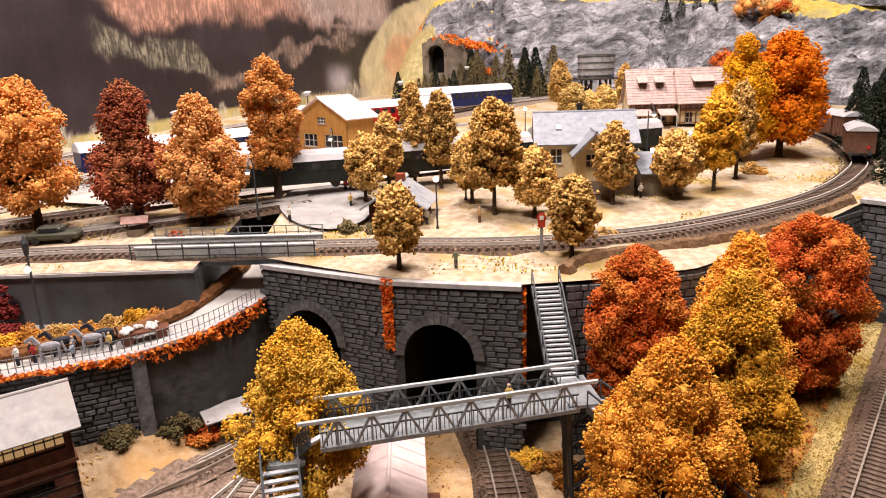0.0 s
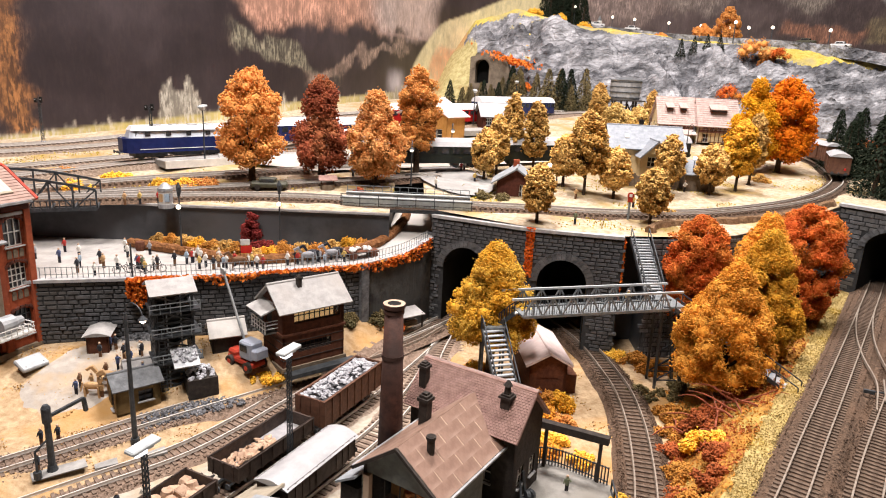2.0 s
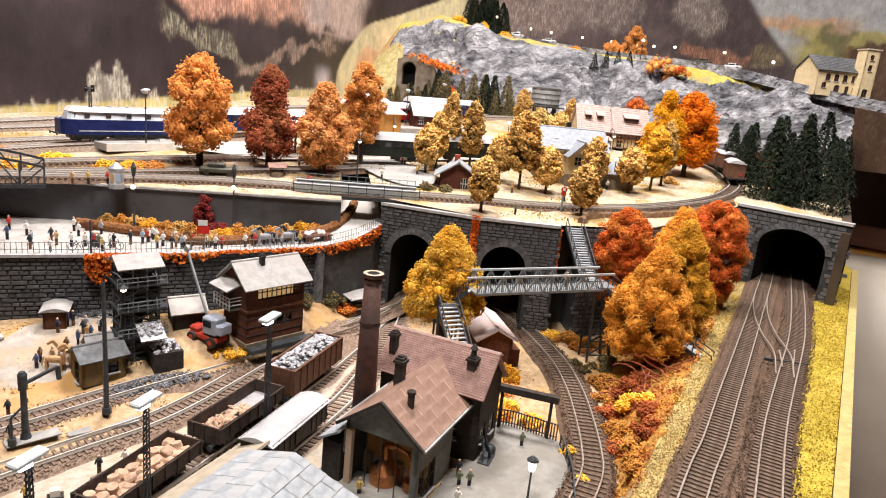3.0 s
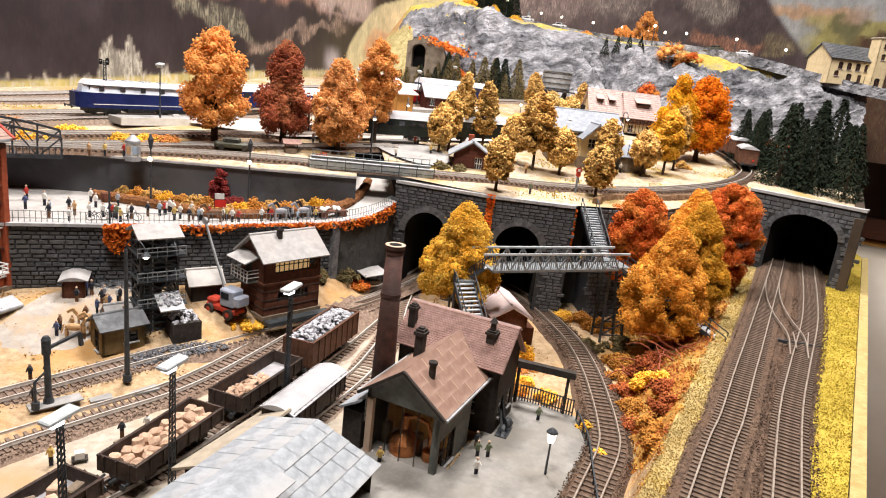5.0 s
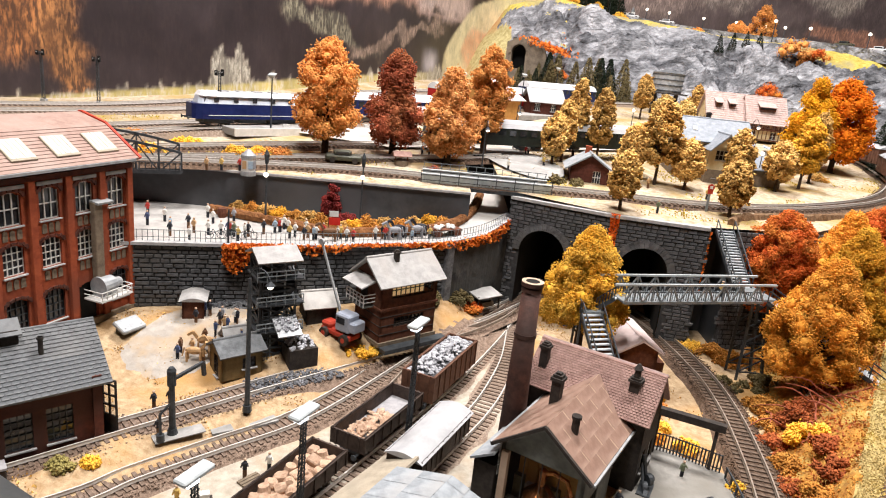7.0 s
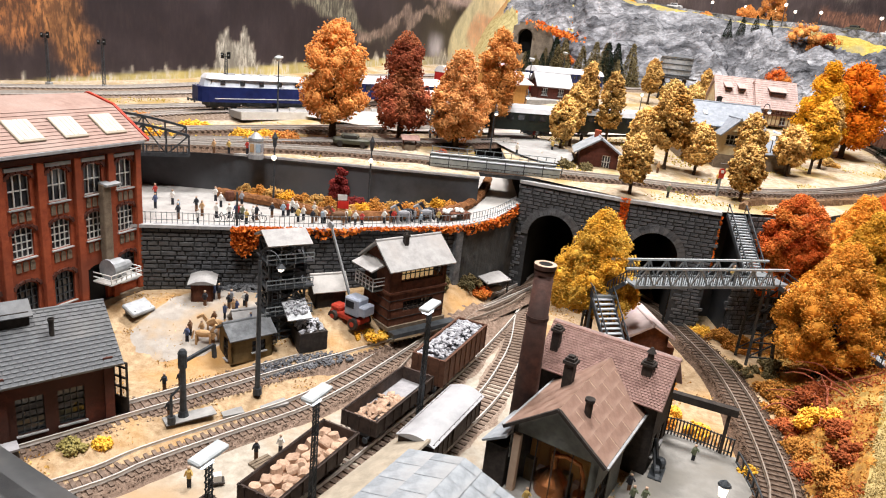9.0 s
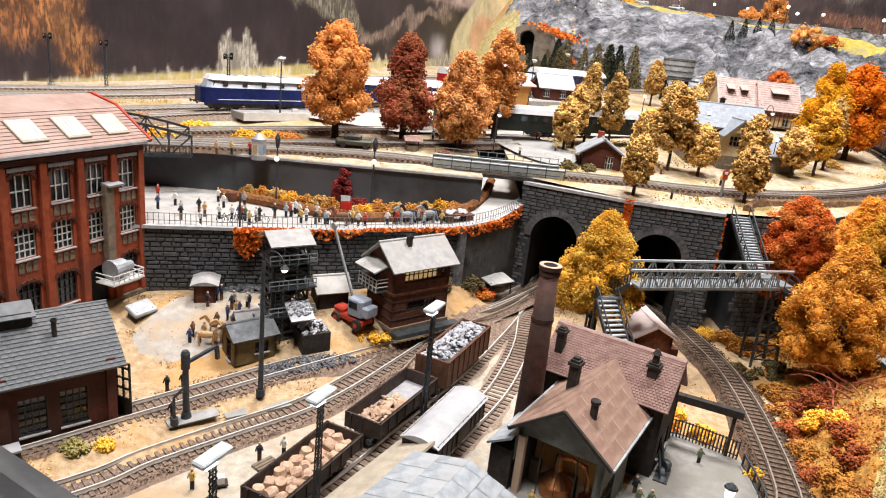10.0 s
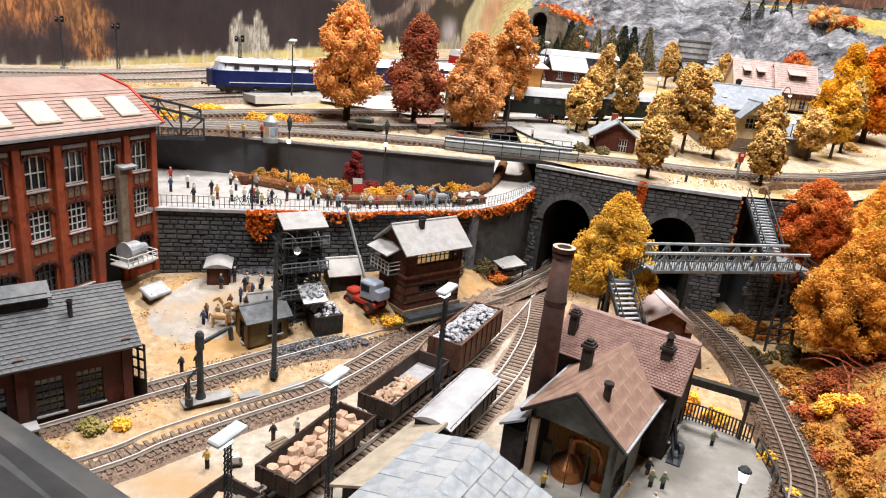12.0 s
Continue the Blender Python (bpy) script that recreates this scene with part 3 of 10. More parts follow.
    chip.inputs["Strength"].default_value, chip.inputs["Distance"].default_value = 0.8, 0.010
    l.new(facet.outputs["Distance"], chip.inputs["Height"])
    l.new(bp.outputs["Normal"], chip.inputs["Normal"])
    l.new(chip.outputs["Normal"], b.inputs["Normal"])
    return m


M["rock"] = rock_mat()


def rock_relief(x, y):
    """Slanting ledges and broken facets of the plaster rock."""
    c, q = math.cos(0.50), math.sin(0.50)
    u, v = c * x - q * y, q * x + c * y
    w = 0.10 * noise.noise(Vector((x * 4, y * 4, 1.7)))
    cell = noise.voronoi(Vector((u * 7.0, (v + w) * 17, 0.4)))[0]
    small = noise.voronoi(Vector((u * 16.0, (v + w) * 38, 3.4)))[0]
    ledge = noise.ridged_multi_fractal(Vector((u * 3.5, (v + w) * 10, 0.4)), 1.0, 2.1, 4, 1.0, 1.8)
    broken = noise.turbulence(Vector((u * 22, v * 46, 2.0)), 3, True)
    return 0.052 * (cell[1] - cell[0] - 0.3) + 0.026 * (small[1] - small[0] - 0.3) + 0.030 * (ledge - 1.1) - 0.013 * broken + fbm(u, v * 1.6, 6, 0.020)


gx, gy = np.linspace(-0.22, 1.55, 390), np.linspace(1.0, 2.3, 300)
verts = []
for y in gy:
    for x in gx:
        hgt = rock_height(x, y)
        z = high(x, y) - 0.022 + hgt
        if hgt > 0.002:
            z += min(1, hgt / 0.05) * (0.25 + 0.75 * float(sstep(-0.10, 0.06, x))) * (1 - 0.8 * float(sstep(0.86, 0.99, hgt / rock_crest(x)))) * rock_relief(x, y)
        verts.append((x, y, z))
n = len(gx)
rear = [interp(x, REAR_X, REAR_Y) + 0.012 for x in gx]
faces = [(j * n + i, j * n + i + 1, (j + 1) * n + i + 1, (j + 1) * n + i) for j in range(len(gy) - 1) for i in range(n - 1) if interp(gx[i], FX, FY) < gy[j] < rear[i] and rock_height(gx[i], gy[j + 1]) > 0]
rock = mesh_ob("rock_massif", verts, faces, M["rock"])
tagged(rock, "large pale grey plaster rock face behind the village", "rock", kind="structure")
rock.data.materials.append(M["hill_grass"])
rock.data.materials.append(M["hill_yellow"])
for p in rock.data.polygons:
    c = p.center
    hgt = rock_height(c.x, c.y)
    k = fbm(c.x, c.y, 12, 1.0)
    top = rock_crest(c.x)
    if c.x < -0.03 + 0.05 * k:
        p.material_index = 1
    elif hgt > top * (0.975 - 0.05 * float(sstep(0.60, 0.80, c.x)) + 0.02 * k) or (p.normal.z > 0.80 and fbm(c.x + 4, c.y, 5, 1.0) > 0.42):
        p.material_index = 2

# ---- painted backdrop ----


def backdrop_mat():
    """The painting's ground colour and its strokes of trees, both kept on the sheet."""
    m = bpy.data.materials.new("painted_mountains")
    m.use_nodes = True
    nt = m.node_tree
    n, l = nt.nodes, nt.links
    b = n["Principled BSDF"]
    b.inputs["Roughness"].default_value = 0.45
    tc = n.new("ShaderNodeTexCoord")

    def attr(name):
        q = n.new("ShaderNodeAttribute")
        q.attribute_name = name
        return q

    def noise_at(sx, sy, detail, off):
        mp = n.new("ShaderNodeMapping")
        mp.inputs["Scale"].default_value = (sx, sy, 1)
        mp.inputs["Location"].default_value = (off, off * 0.7, off)
        l.new(tc.outputs["UV"], mp.inputs["Vector"])
        nz = n.new("ShaderNodeTexNoise")
        nz.inputs["Scale"].default_value, nz.inputs["Detail"].default_value = 1.0, detail
        nz.inputs["Roughness"].default_value = 0.65
        l.new(mp.outputs["Vector"], nz.inputs["Vector"])
        return nz.outputs["Fac"]

    def ranged(src, lo, hi, to_lo=0.0, to_hi=1.0):
        r = n.new("ShaderNodeMapRange")
        for key, val in (("From Min", lo), ("From Max", hi), ("To Min", to_lo), ("To Max", to_hi)):
            r.inputs[key].default_value = val
        l.new(src, r.inputs["Value"])
        return r.outputs["Result"]

    def times(p, q):
        k = n.new("ShaderNodeMath")
        k.operation = "MULTIPLY"
        l.new(p, k.inputs[0])
        l.new(q, k.inputs[1])
        return k.outputs[0]

    def mixed(fac, p, q):
        mx = n.new("ShaderNodeMix")
        mx.data_type = "RGBA"
        l.new(fac, mx.inputs["Factor"])
        l.new(p, mx.inputs["A"])
        l.new(q, mx.inputs["B"])
        return mx.outputs["Result"]

    ground_, strokes = attr("ground_paint"), attr("stroke_paint")
    # tree strokes stand upright; broader dabs vary them
    fine = ranged(noise_at(210, 44, 5.0, 2.0), 0.44, 0.56)
    broad = ranged(noise_at(44, 24, 5.0, 9.0), 0.36, 0.60)
    col = mixed(times(times(fine, broad), strokes.outputs["Alpha"]), ground_.outputs["Color"], strokes.outputs["Color"])
    hs = n.new("ShaderNodeHueSaturation")
    l.new(ranged(noise_at(26, 14, 7.0, 5.0), 0.30, 0.70, 0.72, 1.28), hs.inputs["Value"])
    l.new(col, hs.inputs["Color"])
    l.new(hs.outputs["Color"], b.inputs["Base Color"])
    return m


BACK = [(-1.9, 0.10), (-1.3, 0.55), (-0.9, 0.84), (-0.62, 1.05), (-0.47, 1.24), (-0.29, 1.60), (-0.16, 1.86), (0.05, 2.08), (0.5, 2.25), (1.2, 2.2), (1.9, 1.9), (2.4, 1.2)]
bp_pts = spline([(x, y, 0) for x, y in BACK], 0.06)
dist = np.r_[0, np.cumsum(np.linalg.norm(np.diff(bp_pts, axis=0), axis=1))]
BU = np.concatenate([np.arange(0, 1.1, 0.06), np.arange(1.1, 2.6, 0.0045), np.arange(2.6, 4.9, 0.009), np.arange(4.9, dist[-1], 0.06), [dist[-1]]])
BZ = np.concatenate([np.arange(0.13, 0.42, 0.0045), np.arange(0.42, 0.78, 0.0085), np.linspace(0.80, 1.3, 6)])


def wobble(u, z, s, amp, off):
    return amp * noise.fractal(Vector((u * s, z * s, off)), 0.9, 2.0, 5)


def painting(u, z):
    """Ground colour, stroke colour and stroke strength at a place of the painted sheet."""
    def soft(v, a, b):
        return float(sstep(a, b, v))

    def lay(under, over, k):
        return tuple(p + (q - p) * k for p, q in zip(under, over))

    du, dz = wobble(u, z, 7, 0.05, 1.0), wobble(u, z, 11, 0.035, 5.0)
    U, Z = u + du, z + dz
    dark = lay((0.022, 0.015, 0.017), (0.044, 0.032, 0.035), soft(wobble(u, z, 2.5, 1.0, 8.0), -0.4, 0.5))
    g, st, amount = dark, (0.30, 0.20, 0.15), 0.03
    foot = interp(u, [1.2, 1.42, 1.56, 1.72, 1.96, 2.26, 2.45], [0.146, 0.174, 0.189, 0.207, 0.222, 0.234, 0.245])

    def woods(k, colour, strength, tint=0.35):
        nonlocal g, st, amount
        g = lay(g, tuple(c * 0.5 for c in colour), k * tint)
        st = lay(st, colour, min(1, k * 2))
        amount = amount + (strength - amount) * k

    # orange autumn woods over a dark wood at the left end
    woods(soft(U, 1.36, 1.31) * soft(Z, foot + 0.035, foot + 0.085), (0.50, 0.20, 0.07), 1.0, 0.30)
    woods(soft(U, 1.345, 1.325) * soft(U, 1.28, 1.31), (0.50, 0.22, 0.08), 1.0, 0.25)
    # glowing spur above a pale belt of trees that runs down to the lake
    spur = interp(u, [1.55, 1.72, 1.80, 1.95, 2.10, 2.30], [0.50, 0.42, 0.375, 0.40, 0.395, 0.41])
    woods(soft(Z, spur - 0.02, spur + 0.02) * soft(U, 1.66, 1.74) * soft(U, 2.40, 2.30), (0.60, 0.33, 0.24), 1.0, 0.9)
    belt = interp(u, [1.70, 1.80, 1.93, 2.0], [0.362, 0.338, 0.302, 0.285])
    woods(soft(abs(Z - belt), 0.028, 0.012) * soft(U, 1.68, 1.74) * soft(U, 2.02, 1.97), (0.34, 0.31, 0.22), 0.9, 0.3)
    belt2 = interp(u, [1.90, 2.1, 2.35], [0.285, 0.325, 0.375])
    woods(soft(abs(Z - belt2), 0.022, 0.008) * soft(U, 1.92, 1.98) * soft(U, 2.42, 2.36), (0.42, 0.30, 0.24), 0.85, 0.55)
    # hazy pink rock towards the valley, and mist on the water
    woods(soft(U, 2.10, 2.32) * soft(Z, 0.385, 0.43) * soft(U, 2.62, 2.50), (0.62, 0.47, 0.42), 0.8, 1.3)
    g = lay(g, (0.50, 0.46, 0.50), soft(abs(u - 2.335), 0.075, 0.0) * soft(abs(z - 0.272), 0.05, 0.0))
    g = lay(g, (0.34, 0.24, 0.22), 0.8 * soft(abs(z - 0.398), 0.004, 0.001) * soft(u, 2.2, 2.3))
    # pale yellow hillside that carries the model rock on
    rim = interp(z, [0.20, 0.264, 0.30, 0.357, 0.42, 0.45, 0.495, 0.565, 0.70], [2.44, 2.425, 2.43, 2.475, 2.55, 2.60, 2.74, 2.92, 3.2])
    k = soft(u + du * 0.3, rim - 0.012, rim + 0.012) * soft(u, 3.10, 3.02)
    meadow = lay((0.60, 0.52, 0.32), (0.60, 0.34, 0.20), soft(wobble(u, z, 5, 1.0, 12.0) + 2.0 * soft(abs(z - 0.33), 0.10, 0.0) * soft(u, 2.50, 2.60), 0.5, 1.2))
    g = lay(g, meadow, k)
    st = lay(st, (0.36, 0.34, 0.24), k)
    amount = amount + (0.6 - amount) * k
    # dark wooded mountain with grey-white and pink scrub, its flank falling to the right
    k = soft(u, 3.02, 3.10)
    g = lay(g, lay((0.052, 0.036, 0.040), (0.095, 0.070, 0.074), soft(wobble(u, z, 3, 1.0, 3.0), -0.3, 0.5)), k)
    st = lay(st, (0.36, 0.29, 0.26), k)
    amount = amount + (0.10 - amount) * k
    for u0, z0, ru, rz, colour in ((3.30, 0.62, 0.26, 0.13, (0.38, 0.29, 0.27)), (3.62, 0.66, 0.16, 0.10, (0.34, 0.28, 0.26)), (3.98, 0.66, 0.10, 0.09, (0.36, 0.31, 0.28)), (4.06, 0.50, 0.16, 0.035, (0.46, 0.22, 0.15)), (4.28, 0.52, 0.08, 0.04, (0.30, 0.24, 0.15))):
        woods(soft(math.hypot((U - u0) / ru, (Z - z0) / rz), 1.15, 0.7), colour, 0.85, 0.55)
    flank = interp(z, [0.45, 0.531, 0.60, 0.644, 0.721, 0.80], [4.42, 4.34, 4.26, 4.22, 4.16, 4.10])
    k = soft(u + du * 0.25, flank - 0.012, flank + 0.02)
    sky = lay((0.40, 0.42, 0.45), (0.52, 0.34, 0.23), soft(abs(Z - 0.645), 0.04, 0.01) * soft(U, 4.62, 4.45))
    sky = lay(sky, lay((0.36, 0.32, 0.12), (0.16, 0.15, 0.07), soft(wobble(u, z, 9, 1.0, 6.0), -0.1, 0.3)), soft(Z, 0.655, 0.63) * soft(U, 4.33, 4.42))
    sky = lay(sky, (0.085, 0.038, 0.022), soft(Z, 0.60, 0.58) * soft(U, 4.50, 4.56))
    g = lay(g, sky, k)
    st = lay(st, (0.20, 0.17, 0.08), k)
    amount = amount + (0.35 - amount) * k
    # joint of two sheets
    if u < 1.56:
        g = tuple(c * 1.12 for c in g)
    # pale spires and low growth along the foot
    if u < 2.46:
        spires = 0.008 + 0.026 * max(0.0, noise.noise(Vector((u * 46, 0.3, 0.0)))) * (0.45 + soft(u, 1.36, 1.48))
        spires += 0.062 * (soft(abs(u - 1.563), 0.016, 0.006) + 0.95 * soft(abs(u - 1.60), 0.034, 0.020)) * (0.8 + 0.3 * noise.noise(Vector((u * 90, 2.0, 0))))
        spires += 0.020 * max(0.0, noise.noise(Vector((u * 130, 4.0, 0))))
        k = soft(z, foot + spires + 0.003, foot + spires - 0.005)
        g = lay(g, (0.34, 0.31, 0.25), k * 0.55)
        g = lay(g, (0.46, 0.38, 0.14), soft(z, foot + 0.012, foot + 0.006) * soft(u, 2.4, 2.2))
        st = lay(st, (0.56, 0.52, 0.44), k)
        amount = amount + (1.0 - amount) * k
    return g, st, amount


v, ground_paint, stroke_paint = [], [], []
for u_ in BU:
    x, y = np.interp(u_, dist, bp_pts[:, 0]), np.interp(u_, dist, bp_pts[:, 1])
    for z in BZ:
        g, st, amount = painting(float(u_), float(z))
        v.append((x, y, z))
        ground_paint += [*g, 1.0]
        stroke_paint += [*st, max(0.0, min(1.0, amount))]
nz_ = len(BZ)
f = [(i * nz_ + j, (i + 1) * nz_ + j, (i + 1) * nz_ + j + 1, i * nz_ + j + 1) for i in range(len(BU) - 1) for j in range(nz_ - 1)]
backdrop = mesh_ob("backdrop", v, f, backdrop_mat(), smooth=True)
for name, values in (("ground_paint", ground_paint), ("stroke_paint", stroke_paint)):
    layer = backdrop.data.color_attributes.new(name, "FLOAT_COLOR", "POINT")
    layer.data.foreach_set("color", np.array(values, dtype=np.float32))
uv = backdrop.data.uv_layers.new(name="UVMap")
corner = np.empty(len(backdrop.data.loops), dtype=np.int32)
backdrop.data.loops.foreach_get("vertex_index", corner)
uv.data.foreach_set("uv", np.stack([BU[corner // nz_], BZ[corner % nz_]], 1).astype(np.float32).ravel())
tagged(backdrop, "painted backdrop of dark autumn mountains with pale trees", "backdrop", kind="structure")

# ---- hall round the layout ----
M["hall"] = node_mat("hall_wall", (0.34, 0.30, 0.26), (0.42, 0.38, 0.34), 3, 0.9)
M["hall_floor"] = node_mat("red_brown_floor", (0.20, 0.07, 0.04), (0.30, 0.11, 0.07), 6, 0.4, c3=(0.24, 0.10, 0.06), scale3=2)
hf = bm_new()
box(hf, 9, 9, 0.05, 0, 0, -1.0)
tagged(part("floor", hf, M["hall_floor"]), "red-brown exhibition hall floor", "floor", kind="structure")
hc = bm_new()
box(hc, 9, 9, 0.05, 0, 0, 2.4)
tagged(part("ceiling", hc, M["hall"]), "plain light hall ceiling", "ceiling", kind="structure")
for nm, x, y, sx, sy in (("wall_west", -4.5, 0, 0.1, 9), ("wall_east", 4.5, 0, 0.1, 9), ("wall_south", 0, -4.5, 9, 0.1), ("wall_north", 0, 4.5, 9, 0.1)):
    w = bm_new()
    box(w, sx, sy, 3.5, x, y, -1.0)
    tagged(part(nm, w, M["hall"]), "plain light hall wall", "wall", kind="structure")

# ---- tracks ----
GAUGE = 0.0165


def track(pts, label, ballast="ballast", step=0.0068, single=False, wide=0.018, rail="rail", thick=0.005, sleeper="sleeper"):
    """Ballast bed, sleepers and two rails; pts hold the height of the rail's top."""
    P = spline(pts, 0.008)
    root = thing("railway_track", Matrix.Identity(4), label, "railway track", kind="structure")
    v, f = sweep(P, [(-wide - 0.006, -0.0052 - thick), (-wide + 0.003, -0.0045), (wide - 0.003, -0.0045), (wide + 0.006, -0.0052 - thick)], closed=False)
    b = mesh_ob("ballast_bed", v, f, M[ballast], root)
    tagged(b, kind="stuff")
    for side in (-1, 1):
        o = side * GAUGE / 2
        v, f = sweep(P, [(o - 0.0007, -0.0028), (o + 0.0007, -0.0028), (o + 0.0004, -0.0015), (o + 0.0006, 0), (o - 0.0006, 0), (o - 0.0004, -0.0015)])
        mesh_ob("rail", v, f, M[rail], root)
    q, d = even(P, step)
    if single:
        me = None
        for p, dd in zip(q, d):
            rz = math.degrees(math.atan2(dd[1], dd[0]))
            if me is None:
                bm = bm_new()
                box(bm, 0.0026, 0.0275, 0.0012, 0, 0, -0.0046)
                o = part("sleeper", bm, M[sleeper], root)
                me = o.data
            else:
                o = new("sleeper", me)
                o.parent = root
            o.matrix_world = pose(*p, 0, 0, rz)
    else:
        bm = bm_new()
        V, F = [], []
        for p, dd in zip(q, d):
            m = pose(*p, 0, 0, math.degrees(math.atan2(dd[1], dd[0])))
            k = len(V)
            for sx in (-0.0015, 0.0015):
                for sy in (-0.015, 0.015):
                    for sz in (-0.005, -0.0034):
                        V.append(m @ Vector((sx, sy, sz)))
            F += [tuple(k + i for i in q4) for q4 in ((0, 1, 3, 2), (4, 6, 7, 5), (0, 4, 5, 1), (2, 3, 7, 6), (1, 5, 7, 3))]
        bm.free()
        tagged(mesh_ob("sleeper_row", V, F, M[sleeper], root), "dark brown sleepers", kind="stuff")
    return root


def yz(x, y, up=0.008):
    return (x, y, low(x, y) + up)


TA = [yz(x, y) for x, y in ((-0.75, 0.03), (-0.60, 0.125), (-0.474, 0.232), (-0.402, 0.296), (-0.343, 0.346), (-0.293, 0.389), (-0.234, 0.45), (-0.178, 0.512), (-0.132, 0.570), (-0.08, 0.66))]
TA = [(x, y, 0.0075) for x, y, z in TA]
TB = [yz(x, y) for x, y in ((-0.75, -0.03), (-0.60, 0.068), (-0.487, 0.152), (-0.456, 0.185), (-0.411, 0.225), (-0.368, 0.262), (-0.337, 0.300), (-0.302, 0.350), (-0.258, 0.412), (-0.20, 0.482))]
TB = [(x, y, -0.002 + 0.0092 * float(sstep(-0.36, -0.24, x))) for x, y, z in TB]
TD = [yz(x, y, 0.005) for x, y in ((-0.52, -0.09), (-0.46, 0.015), (-0.402, 0.095), (-0.346, 0.167), (-0.294, 0.252), (-0.2425, 0.337), (-0.205, 0.41), (-0.172, 0.48), (-0.140, 0.555), (-0.118, 0.61))]
TD = [(x, y, min(z, -0.004)) for x, y, z in TD]
TE = [yz(x, y, 0.005) for x, y in ((-0.31, 0.13), (-0.253, 0.226), (-0.210, 0.30), (-0.186, 0.355), (-0.166, 0.415), (-0.149, 0.494), (-0.128, 0.575))]
TE = [(x, y, min(z, -0.004)) for x, y, z in TE]
TC = [yz(x, y, 0.009) for x, y in ((-0.12, 0.02), (-0.055, 0.115), (-0.014, 0.175), (0.001, 0.212), (0.015, 0.262), (0.028, 0.32), (0.036, 0.38), (0.036, 0.424), (0.030, 0.50), (0.016, 0.56), (-0.02, 0.66))]
TC = [(x, y, 0.001) for x, y, z in TC]
track(TA, "brown ballasted track into the left tunnel", "ballast_yard", sleeper="sleeper_pale", single=True, step=0.0058)
track(TB, "brown ballasted siding with a turnout", "ballast_yard", thick=0.003, sleeper="sleeper_pale", single=True, step=0.0058)
track(TD, "loading siding set in the pale yard", "ballast_pale", thick=0.001, wide=0.018, sleeper="sleeper_pale")
track(TE, "loading siding beside the shed", "ballast_pale", thick=0.001, wide=0.018, sleeper="sleeper_pale")
track(TC, "curved single track into the right tunnel", "ballast", single=True, rail="rail_dark")
R1 = [(-0.10, -0.055, 0.042), (0.029, 0.105, 0.042), (0.073, 0.156, 0.042), (0.135, 0.233, 0.043), (0.198, 0.31, 0.043), (0.315, 0.454, 0.044), (0.443, 0.612, 0.046), (0.56, 0.76, 0.047)]
R2 = [(-0.03, -0.045, 0.042), (0.084, 0.104, 0.042), (0.147, 0.183, 0.042), (0.212, 0.258, 0.043), (0.318, 0.379, 0.043), (0.400, 0.482, 0.044), (0.471, 0.576, 0.046), (0.58, 0.72, 0.047)]
track(R1, "brown ballasted main track into the twin-track tunnel", wide=0.0215, rail="rail_dark", single=True, step=0.0058)
track(R2, "second main track of the twin-track tunnel", wide=0.0145, rail="rail_dark", single=True, step=0.0058)


def loose_rails(pts, label):
    """Two bare rails, as in a crossover."""
    P = spline(pts, 0.006)
    root = thing("crossover", Matrix.Identity(4), label, "railway track", kind="structure")
    for side in (-1, 1):
        o = side * GAUGE / 2
        v, f = sweep(P, [(o - 0.0007, -0.0028), (o + 0.0007, -0.0028), (o + 0.0006, 0.0001), (o - 0.0006, 0.0001)])
        mesh_ob("rail", v, f, M["rail_dark"], root)
    return root


loose_rails([(0.395, 0.553, 0.0455), (0.355, 0.500, 0.0450), (0.318, 0.444, 0.0445), (0.288, 0.388, 0.0440), (0.262, 0.330, 0.0435), (0.225, 0.276, 0.0430)], "crossover rails between the two main tracks")
loose_rails([(-0.205, 0.476, 0.0080), (-0.225, 0.446, 0.0080), (-0.247, 0.405, 0.0060), (-0.262, 0.372, 0.0020), (-0.285, 0.318, -0.0020), (-0.305, 0.268, -0.0035)], "turnout rails between the yard tracks")
loose_rails([(-0.268, 0.398, 0.0066), (-0.238, 0.428, 0.0082), (-0.206, 0.458, 0.0084), (-0.176, 0.492, 0.0084), (-0.150, 0.532, 0.0084)], "turnout rails before the left tunnel")
loose_rails([(-0.246, 0.436, 0.0084), (-0.216, 0.462, 0.0086), (-0.190, 0.488, 0.0086), (-0.160, 0.526, 0.0086)], "crossing rails before the left tunnel")
UF = [(-0.95, 0.40), (-0.75, 0.475), (-0.62, 0.525), (-0.54, 0.555), (-0.475, 0.574), (-0.405, 0.588), (-0.33, 0.594), (-0.26, 0.592), (-0.19, 0.589), (-0.11, 0.589), (-0.03, 0.586), (0.04, 0.580), (0.11, 0.584), (0.19, 0.600), (0.27, 0.628), (0.345, 0.664), (0.40, 0.705), (0.45, 0.757), (0.495, 0.815), (0.530, 0.890), (0.545, 0.970), (0.530, 1.060), (0.470, 1.150), (0.40, 1.210)]
UP = [(x, y, max(0.1475, high(x, y) + 0.0065)) for x, y in UF]
track(UP, "upper curved track along the edge of the village", thick=0.004, wide=0.015)
BK = [(-1.2, 0.35), (-0.9, 0.50), (-0.72, 0.60), (-0.585, 0.70), (-0.43, 0.84), (-0.25, 1.01), (-0.07, 1.18), (0.12, 1.36), (0.30, 1.50)]
for off, lab in ((0.0, "station track under the blue train"), (0.060, "station track behind the blue train"), (0.165, "outer station track with brown ballast"), (0.222, "outermost station track near the backdrop")):
    track([(x - off * 0.7, y + off * 0.72, high(x - off * 0.7, y + off * 0.72) + (0.009 if off < 0.05 else 0.006)) for x, y in (BK if off < 0.1 else BK[:7])], lab, thick=0.006, wide=0.022, ballast="ballast_mid")
